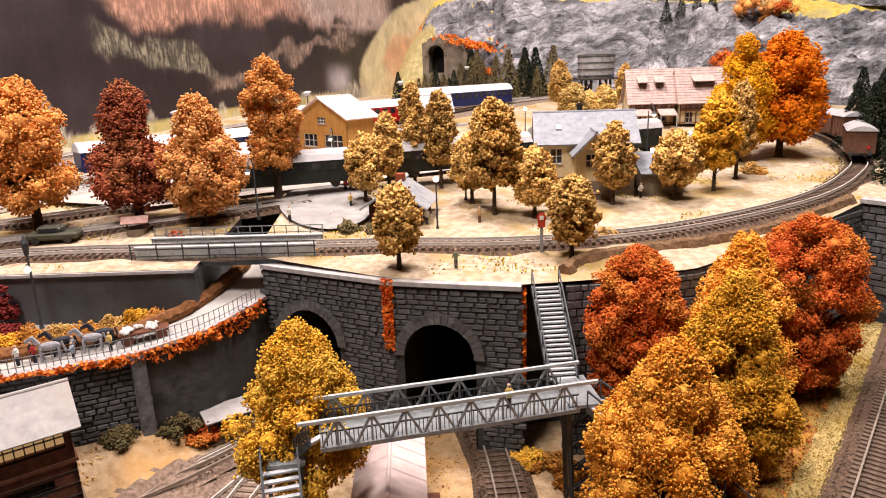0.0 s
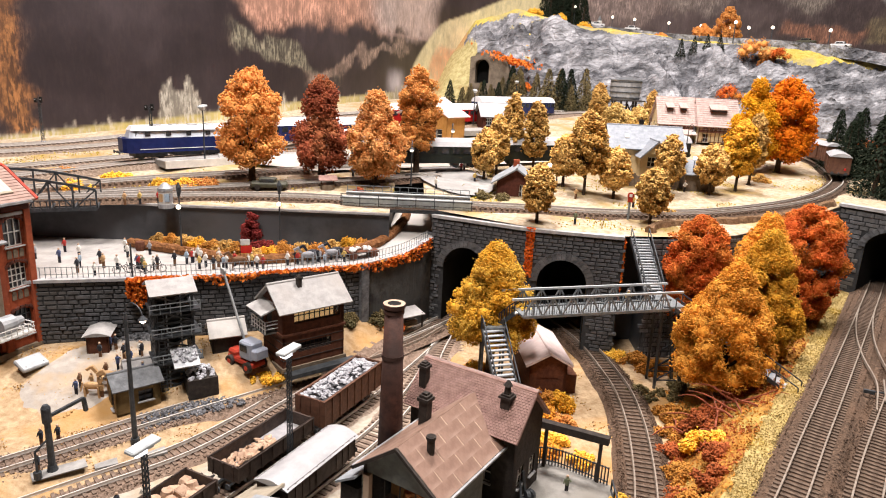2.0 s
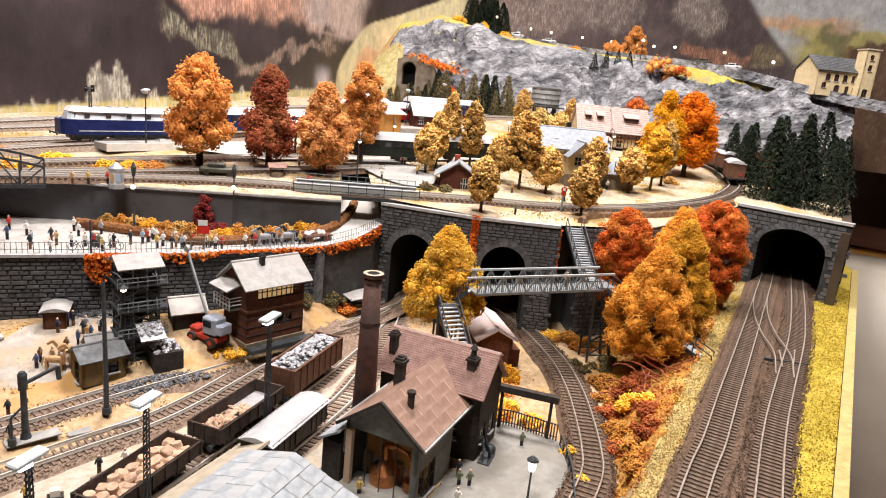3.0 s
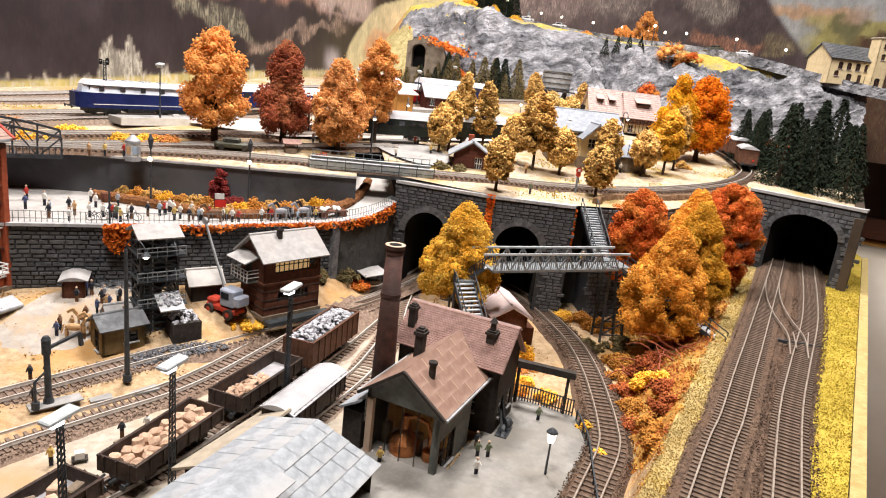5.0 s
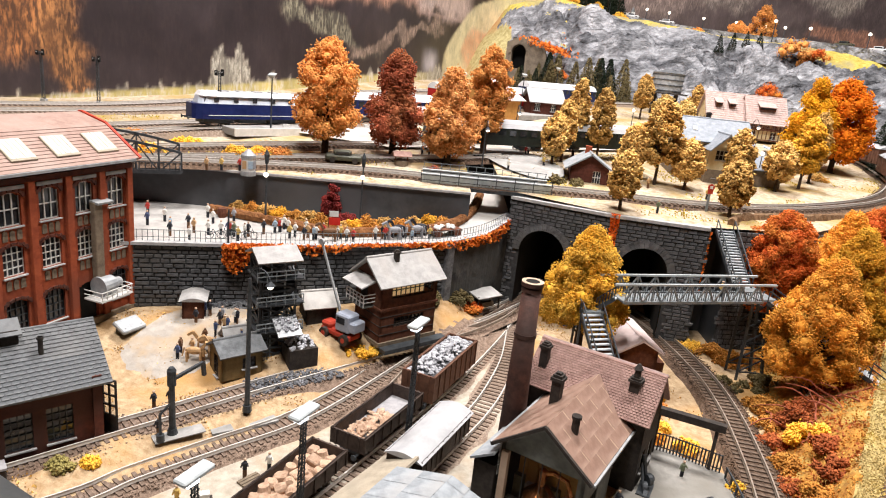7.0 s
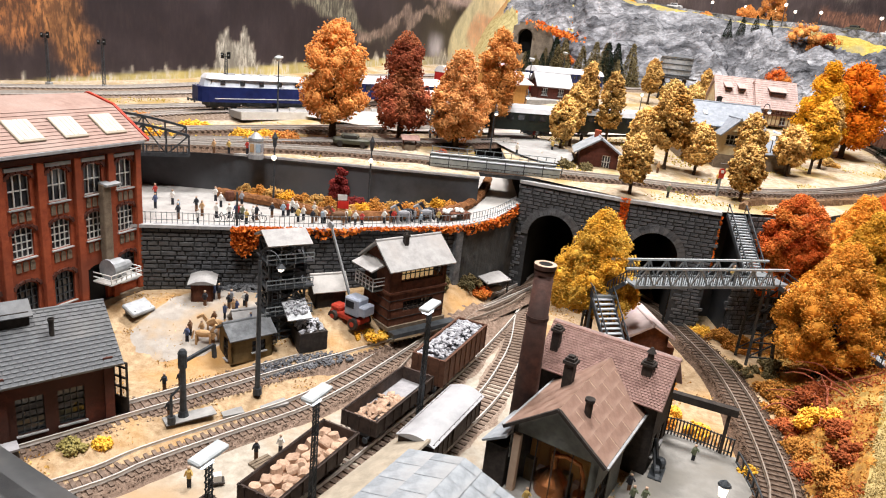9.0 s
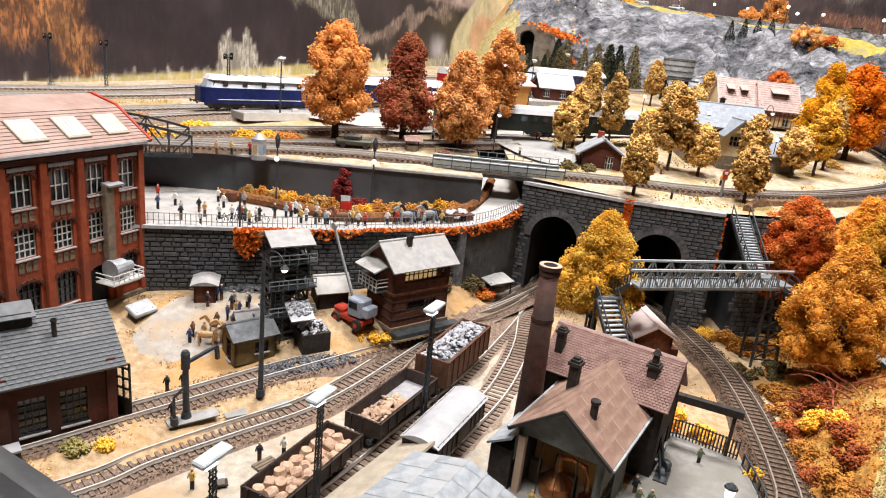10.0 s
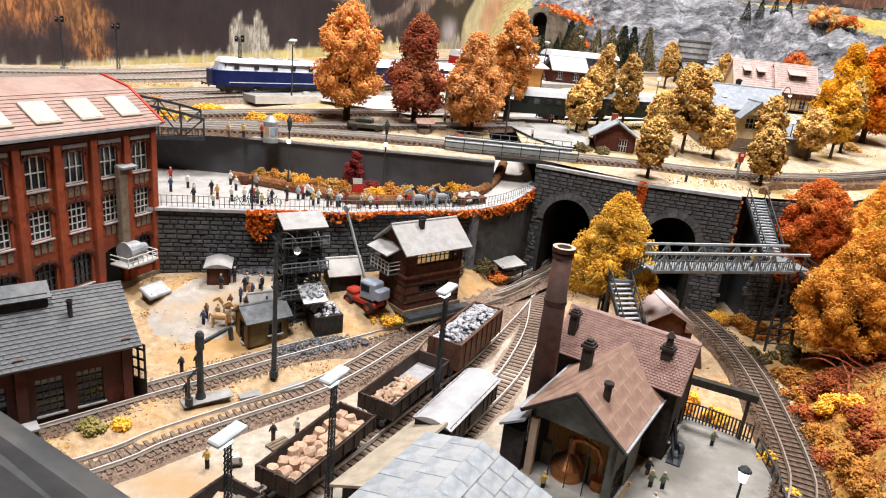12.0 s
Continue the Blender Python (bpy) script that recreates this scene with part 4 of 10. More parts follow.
track([(x, y, high(x, y) + 0.0065) for x, y in ((-0.85, 0.44), (-0.68, 0.56), (-0.52, 0.645), (-0.38, 0.71), (-0.20, 0.80), (-0.02, 0.89), (0.15, 0.98))], "station track in front of the platform", thick=0.005, wide=0.015)
track([(x, y, high(x, y) + 0.0055) for x, y in ((-0.80, 0.40), (-0.66, 0.52), (-0.54, 0.585), (-0.40, 0.635), (-0.24, 0.69), (-0.15, 0.74))], "yard track behind the autumn trees", thick=0.004, wide=0.015)


def ballast_stones(label, lines, n, seed, material, half=0.024, drop=0.0046, size=0.0007):
    """Loose ballast crumbs strewn over the beds of the tracks."""
    rs = np.random.RandomState(seed)
    C = []
    for pts in lines:
        P = spline(pts, 0.008)
        i = rs.randint(0, len(P) - 1, n)
        t = rs.uniform(0, 1, n)[:, None]
        a, b = P[i], P[i + 1]
        d = b - a
        side = np.stack([d[:, 1], -d[:, 0], 0 * d[:, 0]], 1)
        side /= np.linalg.norm(side, axis=1)[:, None] + 1e-9
        C.append(a + d * t + side * rs.uniform(-half, half, n)[:, None] + np.array([0, 0, -drop]))
    C = np.vstack(C)
    V, T = grains(C, size, rs, True)
    me = raw_mesh("ballast_stone", V, T)
    me.materials.append(M[material])
    tagged(new("ballast_stone", me), label, "ballast", kind="stuff")

# ---- trees ----
M["f_amber_bright"] = foliage_mat("bright_amber_foliage", (0.56, 0.24, 0.008), (0.84, 0.44, 0.02), (0.68, 0.26, 0.01))


def raw_mesh(name, V, T):
    """A mesh of triangles from arrays."""
    me = bpy.data.meshes.new(name)
    me.vertices.add(len(V))
    me.vertices.foreach_set("co", np.ascontiguousarray(V, dtype=np.float32).ravel())
    n = len(T)
    me.loops.add(3 * n)
    me.loops.foreach_set("vertex_index", np.ascontiguousarray(T, dtype=np.int32).ravel())
    me.polygons.add(n)
    me.polygons.foreach_set("loop_start", np.arange(0, 3 * n, 3, dtype=np.int32))
    me.update(calc_edges=True)
    me.validate()
    return me


OCTA = np.array([(1, 0, 0), (-1, 0, 0), (0, 1, 0), (0, -1, 0), (0, 0, 1), (0, 0, -1)], float)
OCTA_T = np.array([(0, 2, 4), (2, 1, 4), (1, 3, 4), (3, 0, 4), (2, 0, 5), (1, 2, 5), (3, 1, 5), (0, 3, 5)])
TETRA = np.array([(1, 1, 1), (-1, -1, 1), (-1, 1, -1), (1, -1, -1)], float) * 0.75
TETRA_T = np.array([(0, 1, 3), (0, 2, 1), (0, 3, 2), (1, 2, 3)])


def grains(c, size, rs, fine):
    """Irregular crumbs at the points c."""
    S, ST = (TETRA, TETRA_T) if fine else (OCTA, OCTA_T)
    k, m = len(c), len(S)
    ax = rs.normal(size=(k, 3))
    ax /= np.linalg.norm(ax, axis=1)[:, None]
    b1 = np.cross(ax, rs.normal(size=(k, 3)))
    b1 /= np.linalg.norm(b1, axis=1)[:, None] + 1e-9
    R = np.stack([ax, b1, np.cross(ax, b1)], 1)
    P = np.einsum("vj,kji->kvi", S, R) * (size * rs.uniform(0.55, 1.3, k))[:, None, None]
    P *= rs.uniform(0.6, 1.35, (k, m, 1))
    V = (c[:, None, :] + P).reshape(-1, 3)
    T = (ST[None] + (np.arange(k) * m)[:, None, None]).reshape(-1, 3)
    return V, T


def crown_mesh(name, lobes, leaf, count, seed, core=0.72, fine=False):
    """A crown of many small foam crumbs on the lobes' skins, with inner clumps."""
    rs = np.random.RandomState(seed)
    L = np.array(lobes, float)
    area = L[:, 3] ** 2
    pick = rs.choice(len(L), count, p=area / area.sum())
    d = rs.normal(size=(count, 3))
    d /= np.linalg.norm(d, axis=1)[:, None]
    r = L[pick, 3] * rs.uniform(0.72, 1.06, count) + leaf * rs.exponential(0.45, count)
    c = L[pick, :3] + d * r[:, None]
    keep = np.ones(count, bool)
    for x, y, z, rad in L:
        keep &= np.linalg.norm(c - np.array([x, y, z]), axis=1) > rad * 0.70
    V, T = grains(c[keep], leaf, rs, fine)
    bm = bm_new()
    for x, y, z, rad in L:
        bmesh.ops.create_icosphere(bm, subdivisions=1, radius=rad * core, matrix=Matrix.Translation((x, y, z)))
    bm.verts.index_update()
    cv = np.array([tuple(q.co) for q in bm.verts]) + rs.normal(size=(len(bm.verts), 3)) * leaf * 0.5
    ct = np.array([[q.index for q in fc.verts] for fc in bm.faces]) + len(V)
    bm.free()
    return raw_mesh(name, np.vstack([V, cv]), np.vstack([T, ct]))


PROFILES = {
    "tiered": ((0, 0.12, 0.28, 0.41, 0.55, 0.74, 0.90, 1), (0.55, 0.86, 1.0, 0.70, 0.92, 0.86, 0.62, 0.30)),
    "skirted": ((0, 0.12, 0.30, 0.46, 0.56, 0.75, 0.92, 1), (0.62, 0.96, 1.0, 0.78, 0.52, 0.54, 0.46, 0.24)),
    "drooping": ((0, 0.12, 0.30, 0.50, 0.70, 0.86, 1), (0.66, 0.94, 1.0, 0.86, 0.66, 0.50, 0.28)),
    "slender": ((0, 0.14, 0.34, 0.52, 0.76, 0.90, 1), (0.55, 0.88, 0.74, 1.0, 0.92, 0.72, 0.34)),
    "oval": ((0, 0.12, 0.34, 0.60, 0.80, 0.93, 1), (0.50, 0.84, 1.0, 0.90, 0.70, 0.44, 0.16)),
    "egg": ((0, 0.10, 0.28, 0.50, 0.70, 0.86, 1), (0.62, 0.92, 1.0, 0.86, 0.64, 0.44, 0.18)),
    "broad": ((0, 0.12, 0.35, 0.60, 0.80, 0.93, 1), (0.62, 0.90, 1.0, 0.98, 0.82, 0.60, 0.30)),
}


def lobes_shaped(h0, h1, rad, shape, n, seed, rl):
    """Lobes laid over a crown of the named outline, bulging and hollow in places."""
    rnd = random.Random(seed)
    ts, rs_ = PROFILES[shape]
    out = []
    for i in range(n):
        t, a = rnd.random(), rnd.random() * math.tau
        bulge = 1 + 0.24 * noise.noise(Vector((math.cos(a) * 1.5, math.sin(a) * 1.5, t * 4.5 + seed)))
        size = rad * rl * rnd.uniform(0.7, 1.3)
        q = max(0.0, rad * interp(t, ts, rs_) * bulge - size * 0.9) * rnd.random() ** 0.22
        out.append((q * math.cos(a), q * math.sin(a), h0 + (h1 - h0) * (0.05 + 0.90 * t), size))
    return out


def tree(x, y, z, h, rad, material, label, seed=1, shape="broad", trunk=0.3, n=90, leaf=0.00145, count=11000, rl=0.24, tr=0.004, group="", name="tree", category="tree", fine=False):
    """A tapered trunk with limbs and a flaky crown."""
    root = thing(name, pose(x, y, z, 0, 0, seed * 37 % 360), label, category, group)
    bm = bm_new()
    cyl(bm, tr * 1.25, tr * 0.75, h * trunk + 0.25 * h, seg=9)
    rnd = random.Random(seed)
    for i in range(7):
        a = rnd.random() * math.tau
        zz = h * (trunk * 0.7 + 0.25 * rnd.random())
        bar(bm, (0, 0, zz), (math.cos(a) * rad * 0.6, math.sin(a) * rad * 0.6, zz + h * 0.18), tr * 0.5)
    for i in range(5):
        a = i * math.tau / 5 + rnd.random()
        bar(bm, (0, 0, 0.004), (math.cos(a) * tr * 2.4, math.sin(a) * tr * 2.4, -0.001), tr * 0.7)
    part("trunk", bm, M["bark"], root)
    me = crown_mesh("crown", lobes_shaped(h * trunk, h, rad, shape, n, seed, rl), leaf, count, seed, core=0.66, fine=fine)
    me.materials.append(M[material])
    c = new("crown", me)
    c.parent = root
    return root


def T(px, py, top, base, *args, **kw):
    return tree(px, py, base, top - base, *args, **kw)


UPT = "autumn trees on the upper level"
T(-0.397, 0.652, 0.292, 0.150, 0.0455, "f_orange", "tall orange autumn tree with a lumpy tiered crown", 11, "tiered", trunk=0.17, group=UPT)
T(-0.311, 0.680, 0.285, 0.152, 0.0470, "f_red", "tall red-brown autumn tree with a wide skirt", 12, "skirted", trunk=0.15, group=UPT)
T(-0.237, 0.668, 0.274, 0.151, 0.0430, "f_peach", "peach-orange autumn tree with a drooping crown", 13, "drooping", trunk=0.14, group=UPT)
T(-0.183, 0.735, 0.305, 0.156, 0.0350, "f_orange", "slender tall orange autumn tree", 14, "slender", trunk=0.24, group=UPT)
ORN = "small round-crowned trees near the station"
for i, (x, y, base, top, r, mt) in enumerate([(-0.040, 0.530, 0.136, 0.207, 0.0205, "f_tan"), (0.100, 0.548, 0.137, 0.206, 0.0215, "f_tan"), (-0.086, 0.715, 0.154, 0.229, 0.0225, "f_tan"), (-0.064, 0.754, 0.157, 0.249, 0.0180, "f_tan"), (-0.037, 0.797, 0.160, 0.279, 0.0180, "f_tan"), (-0.006, 0.775, 0.158, 0.269, 0.0220, "f_tan"), (0.206, 1.230, 0.204, 0.298, 0.0225, "f_tan"), (0.046, 0.662, 0.150, 0.264, 0.0320, "f_tan"), (0.026, 0.705, 0.154, 0.227, 0.0250, "f_tan"), (0.084, 0.652, 0.148, 0.216, 0.0235, "f_tan"), (0.167, 0.682, 0.152, 0.234, 0.0235, "f_tan"), (0.232, 0.692, 0.153, 0.223, 0.0255, "f_tan"), (0.284, 0.722, 0.155, 0.258, 0.0270, "f_amber"), (0.330, 0.775, 0.159, 0.268, 0.0200, "f_tan"), (0.205, 1.095, 0.192, 0.262, 0.0270, "f_honey"), (0.262, 1.130, 0.196, 0.254, 0.0260, "f_honey"), (0.318, 1.215, 0.203, 0.287, 0.0190, "f_tan"), (0.235, 1.115, 0.194, 0.246, 0.0230, "f_honey")]):
    T(x, y, top, base, r * 0.92, mt, "small tan and amber tree with a dense oval crown", 30 + i, "oval", trunk=0.25, n=150, leaf=0.0018, count=8000, rl=0.17, tr=0.0018, group=ORN, fine=True)
T(0.372, 0.870, 0.316, 0.164, 0.0440, "f_amber_bright", "broad golden-yellow autumn tree beside the curve", 51, "egg", trunk=0.16)
T(0.433, 0.886, 0.316, 0.165, 0.0520, "f_fire", "large bright orange autumn tree inside the track curve", 52, "broad", trunk=0.16, n=120, count=14000, leaf=0.0018)
T(0.690, 1.500, 0.392, 0.31, 0.042, "f_orange", "orange bush-like tree on the rocks", 53, trunk=0.15, n=60, count=7000, rl=0.18)
T(0.70, 1.76, 0.53, 0.41, 0.046, "f_orange", "orange tree on the mountain top", 54, "egg", trunk=0.12, n=70, count=8000, rl=0.18)
T(0.63, 1.76, 0.475, 0.41, 0.036, "f_orange", "small orange tree on the mountain top", 55, trunk=0.15, n=50, count=5000, rl=0.2)
FRT = "large autumn trees on the bank"
BANK = dict(count=42000, leaf=0.0009, fine=True, rl=0.17, n=190)
T(0.135, 0.480, 0.164, 0.012, 0.0400, "f_rust", "rust-red autumn tree with an airy crown", 61, "broad", trunk=0.22, group=FRT, **BANK)
T(0.124, 0.367, 0.141, 0.004, 0.0520, "f_gold", "large golden-orange autumn tree on the bank", 62, "egg", trunk=0.14, group=FRT, **BANK)
T(0.177, 0.412, 0.167, 0.014, 0.0450, "f_amber", "tall amber autumn tree on the bank", 63, "egg", trunk=0.12, group=FRT, **BANK)
T(0.274, 0.508, 0.177, 0.028, 0.0480, "f_rust", "rust-orange autumn tree beside the portal", 64, "broad", trunk=0.10, group=FRT, **BANK)
T(0.218, 0.494, 0.168, 0.025, 0.0450, "f_gold", "golden autumn tree behind the amber tree", 65, "egg", trunk=0.12, group=FRT, **BANK)
T(-0.098, 0.412, 0.140, 0.0, 0.0495, "f_yellow", "bright yellow tree in front of the tunnels", 66, "egg", trunk=0.27, **BANK)

# ---- materials of the buildings ----
M["brick"] = node_mat("red_brick", (0.24, 0.045, 0.018), (0.36, 0.08, 0.03), 190, 0.85, bump=0.25, c3=(0.20, 0.05, 0.025), scale3=16)
M["brick_dark"] = node_mat("dark_brick", (0.06, 0.018, 0.012), (0.12, 0.035, 0.022), 190, 0.85, bump=0.25, c3=(0.07, 0.03, 0.022), scale3=16)
M["slate"] = node_mat("grey_slate", (0.075, 0.08, 0.086), (0.150, 0.158, 0.168), 160, 0.7, bump=0.25, rand=0.16, c3=(0.18, 0.18, 0.18), scale3=14)
M["slate_pale"] = node_mat("pale_slate", (0.21, 0.228, 0.245), (0.325, 0.35, 0.375), 120, 0.65, bump=0.2, rand=0.10, c3=(0.34, 0.34, 0.34), scale3=14)
M["felt"] = node_mat("roof_felt", (0.28, 0.27, 0.265), (0.38, 0.37, 0.36), 120, 0.8, bump=0.25, c3=(0.33, 0.30, 0.275), scale3=14, rand=0.05)
M["white_roof"] = node_mat("white_roof", (0.34, 0.34, 0.355), (0.45, 0.45, 0.46), 70, 0.6, c3=(0.37, 0.37, 0.38), scale3=20)
M["tan_roof"] = node_mat("tan_roof", (0.30, 0.26, 0.20), (0.41, 0.35, 0.27), 120, 0.8, bump=0.3, c3=(0.34, 0.30, 0.24), scale3=12)
M["dark_roof"] = node_mat("dark_roof", (0.085, 0.088, 0.09), (0.13, 0.132, 0.135), 40, 0.6, c3=(0.16, 0.15, 0.14), scale3=10)
M["sheet_brown"] = node_mat("brown_sheet_roof", (0.195, 0.116, 0.088), (0.325, 0.21, 0.16), 60, 0.45, bump=0.2, c3=(0.33, 0.24, 0.195), scale3=16, rand=0.07)
M["tile_brown"] = node_mat("brown_tiles", (0.21, 0.118, 0.098), (0.33, 0.20, 0.168), 160, 0.7, bump=0.3, rand=0.14)
M["sky_pane"] = node_mat("clouded_skylight", (0.50, 0.43, 0.36), (0.62, 0.55, 0.47), 60, 0.35)
M["seam"] = node_mat("pale_roof_seam", (0.42, 0.30, 0.22), (0.54, 0.40, 0.30), 80, 0.7)
M["pink_tile"] = node_mat("pink_tiles", (0.38, 0.275, 0.25), (0.52, 0.39, 0.355), 150, 0.8, bump=0.3, rand=0.10)
M["factory_roof"] = node_mat("factory_roof", (0.27, 0.175, 0.145), (0.37, 0.255, 0.215), 90, 0.75, bump=0.3, c3=(0.34, 0.255, 0.22), scale3=10)
M["cream"] = node_mat("cream_plaster", (0.54, 0.43, 0.25), (0.66, 0.545, 0.34), 110, 0.85, bump=0.2)
M["ochre"] = node_mat("ochre_boards", (0.42, 0.20, 0.05), (0.55, 0.28, 0.08), 140, 0.8, bump=0.3)
M["plinth"] = node_mat("grey_brown_plinth", (0.14, 0.105, 0.075), (0.22, 0.17, 0.12), 200, 0.9, bump=0.5)
M["darkwood"] = node_mat("dark_wood", (0.075, 0.026, 0.014), (0.14, 0.05, 0.026), 200, 0.8, bump=0.3, rand=0.12)
M["blackwood"] = node_mat("black_tarred_wood", (0.022, 0.018, 0.016), (0.05, 0.04, 0.034), 200, 0.8, bump=0.3)
M["greywood"] = node_mat("grey_green_wall", (0.10, 0.105, 0.095), (0.16, 0.165, 0.15), 140, 0.8, bump=0.3)
M["white"] = node_mat("white_paint", (0.56, 0.55, 0.525), (0.68, 0.67, 0.645), 120, 0.6)
M["redtrim"] = node_mat("red_trim", (0.34, 0.03, 0.015), (0.46, 0.05, 0.025), 120, 0.6)
M["zinc"] = node_mat("grey_zinc", (0.26, 0.27, 0.28), (0.40, 0.41, 0.42), 120, 0.5, 0.3)
M["glass_dark"] = node_mat("dark_window", (0.015, 0.017, 0.02), (0.05, 0.05, 0.055), 60, 0.08, spec=0.6)
M["coal"] = node_mat("black_coal", (0.015, 0.015, 0.017), (0.10, 0.10, 0.11), 300, 0.5, bump=1.0, rand=0.4)
M["ashlar"] = node_mat("grey_spoil", (0.20, 0.20, 0.22), (0.52, 0.52, 0.55), 220, 0.6, bump=1.0, rand=0.35)
M["load"] = node_mat("tan_sacks", (0.30, 0.185, 0.12), (0.54, 0.38, 0.275), 160, 0.9, bump=0.5, rand=0.34)
M["wagon"] = node_mat("brown_black_wagon", (0.035, 0.024, 0.02), (0.075, 0.05, 0.04), 200, 0.7, bump=0.2)
M["wagon_brown"] = node_mat("wagon_brown", (0.09, 0.04, 0.025), (0.15, 0.07, 0.042), 200, 0.7, bump=0.2)
M["wagon_floor"] = node_mat("wagon_floor", (0.26, 0.25, 0.26), (0.36, 0.35, 0.36), 160, 0.8)
M["pale_pink"] = node_mat("pale_pink_roof", (0.56, 0.44, 0.42), (0.68, 0.56, 0.54), 100, 0.7, bump=0.2, c3=(0.62, 0.52, 0.50), scale3=20)
M["ochre_dark"] = node_mat("olive_wood", (0.15, 0.10, 0.04), (0.23, 0.155, 0.065), 160, 0.8, bump=0.3)
M["felt_pale"] = node_mat("pale_felt", (0.36, 0.345, 0.325), (0.46, 0.435, 0.41), 120, 0.8, bump=0.2)
M["stackbrick"] = node_mat("stack_brick", (0.040, 0.018, 0.014), (0.085, 0.036, 0.026), 160, 0.7, bump=0.3, c3=(0.03, 0.02, 0.018), scale3=20)
M["court"] = node_mat("worn_court_paving", (0.185, 0.175, 0.158), (0.275, 0.262, 0.24), 70, 0.8, bump=0.4, c3=(0.20, 0.185, 0.16), scale3=18)
M["pavement"] = node_mat("grey_pavement", (0.25, 0.245, 0.235), (0.36, 0.35, 0.338), 90, 0.85, bump=0.3, c3=(0.26, 0.25, 0.24), scale3=14)


M["tail_red"] = node_mat("bright_red", (0.50, 0.02, 0.015), (0.62, 0.03, 0.02), 120, 0.4)
M["hedge"] = node_mat("brown_hedge", (0.12, 0.045, 0.015), (0.26, 0.11, 0.04), 260, 0.95, bump=1.0)
M["earth"] = node_mat("brown_earth", (0.11, 0.06, 0.03), (0.22, 0.13, 0.07), 200, 0.95, bump=1.0)
M["redbark"] = node_mat("reddish_bark", (0.24, 0.06, 0.03), (0.36, 0.11, 0.06), 260, 0.9, bump=0.5)
M["boulder"] = node_mat("tan_boulder", (0.34, 0.22, 0.12), (0.50, 0.35, 0.21), 120, 0.9, bump=0.8)
M["stone_far"] = node_mat("brown_stone", (0.10, 0.08, 0.06), (0.20, 0.16, 0.12), 60, 0.9, bump=0.6)
M["seat"] = node_mat("pale_seat", (0.52, 0.46, 0.38), (0.58, 0.52, 0.44), 8, 0.4)
M["white_floor"] = node_mat("pale_concrete", (0.42, 0.375, 0.33), (0.52, 0.47, 0.42), 60, 0.85, bump=0.2, c3=(0.60, 0.52, 0.42), scale3=9)
M["f_darkred"] = foliage_mat("dark_red_shrub", (0.10, 0.012, 0.012), (0.22, 0.03, 0.025))
M["grass_pale"] = node_mat("pale_dry_grass", (0.36, 0.265, 0.10), (0.49, 0.375, 0.165), 70, 0.9, rand=0.10, c3=(0.48, 0.33, 0.07), scale3=26)
M["grass_yellow"] = node_mat("yellow_grass_fibre", (0.36, 0.265, 0.03), (0.50, 0.385, 0.06), 60, 0.9, rand=0.10)


def clear_glass():
    m = bpy.data.materials.new("clear_glass")
    m.use_nodes = True
    b = m.node_tree.nodes["Principled BSDF"]
    b.inputs["Transmission Weight"].default_value = 1.0
    b.inputs["Roughness"].default_value = 0.03
    b.inputs["IOR"].default_value = 1.1
    return m


M["glass"] = clear_glass()


def glow(name, colour, strength):
    m = bpy.data.materials.new(name)
    m.use_nodes = True
    b = m.node_tree.nodes["Principled BSDF"]
    b.inputs["Base Color"].default_value = (*colour, 1)
    b.inputs["Emission Color"].default_value = (*colour, 1)
    b.inputs["Emission Strength"].default_value = strength
    return m


M["lamp"] = glow("lit_lamp_globe", (1.0, 0.88, 0.72), 2.6)
M["lamp_cold"] = glow("lit_lamp_tube", (0.85, 0.92, 1.0), 2.5)
M["lit_room"] = glow("lit_room", (1.0, 0.66, 0.30), 0.45)

# ---- building helpers, in the thing's own frame ----


def solid(name, sx, sy, sz, x, y, z, material, parent, label="", rx=0, ry=0, rz=0, bevel=0.0):
    b = bm_new()
    box(b, sx, sy, sz, x, y, z, rx, ry, rz)
    return part(name, b, M[material], parent, label, bevel=bevel)


def facade(name, parent, material, p0, rz, width, z0, z1, openings, thick=0.003, arch=0.0):
    """A wall from p0 along the heading rz, its outside to the right hand, with holes (u0, u1, z0, z1)."""
    us = sorted({0.0, width, *[o[0] for o in openings], *[o[1] for o in openings]})
    zs = sorted({z0, z1, *[o[2] for o in openings], *[o[3] for o in openings]})
    b = bm_new()
    for i in range(len(us) - 1):
        for k in range(len(zs) - 1):
            uc, zc = (us[i] + us[i + 1]) / 2, (zs[k] + zs[k + 1]) / 2
            if any(o[0] < uc < o[1] and o[2] < zc < o[3] for o in openings):
                continue
            box(b, us[i + 1] - us[i], thick, zs[k + 1] - zs[k], uc, thick / 2, zs[k])
    for u0, u1, a, t in openings:
        if arch:
            for sgn, uu in ((1, u0), (-1, u1)):
                n = 4
                w = (u1 - u0) / 2
                for q in range(n):
                    x0, x1 = q / n, (q + 1) / n
                    drop = arch * (1 - math.sqrt(max(0, 1 - (1 - (x0 + x1) / 2) ** 2)))
                    if drop > 1e-5:
                        box(b, w / n, thick, drop, uu + sgn * w * (x0 + x1) / 2, thick / 2, t - drop)
    bmesh.ops.remove_doubles(b, verts=b.verts[:], dist=1e-6)
    o = part(name, b, M[material], parent)
    o.matrix_local = pose(p0[0], p0[1], 0, 0, 0, rz)
    return o


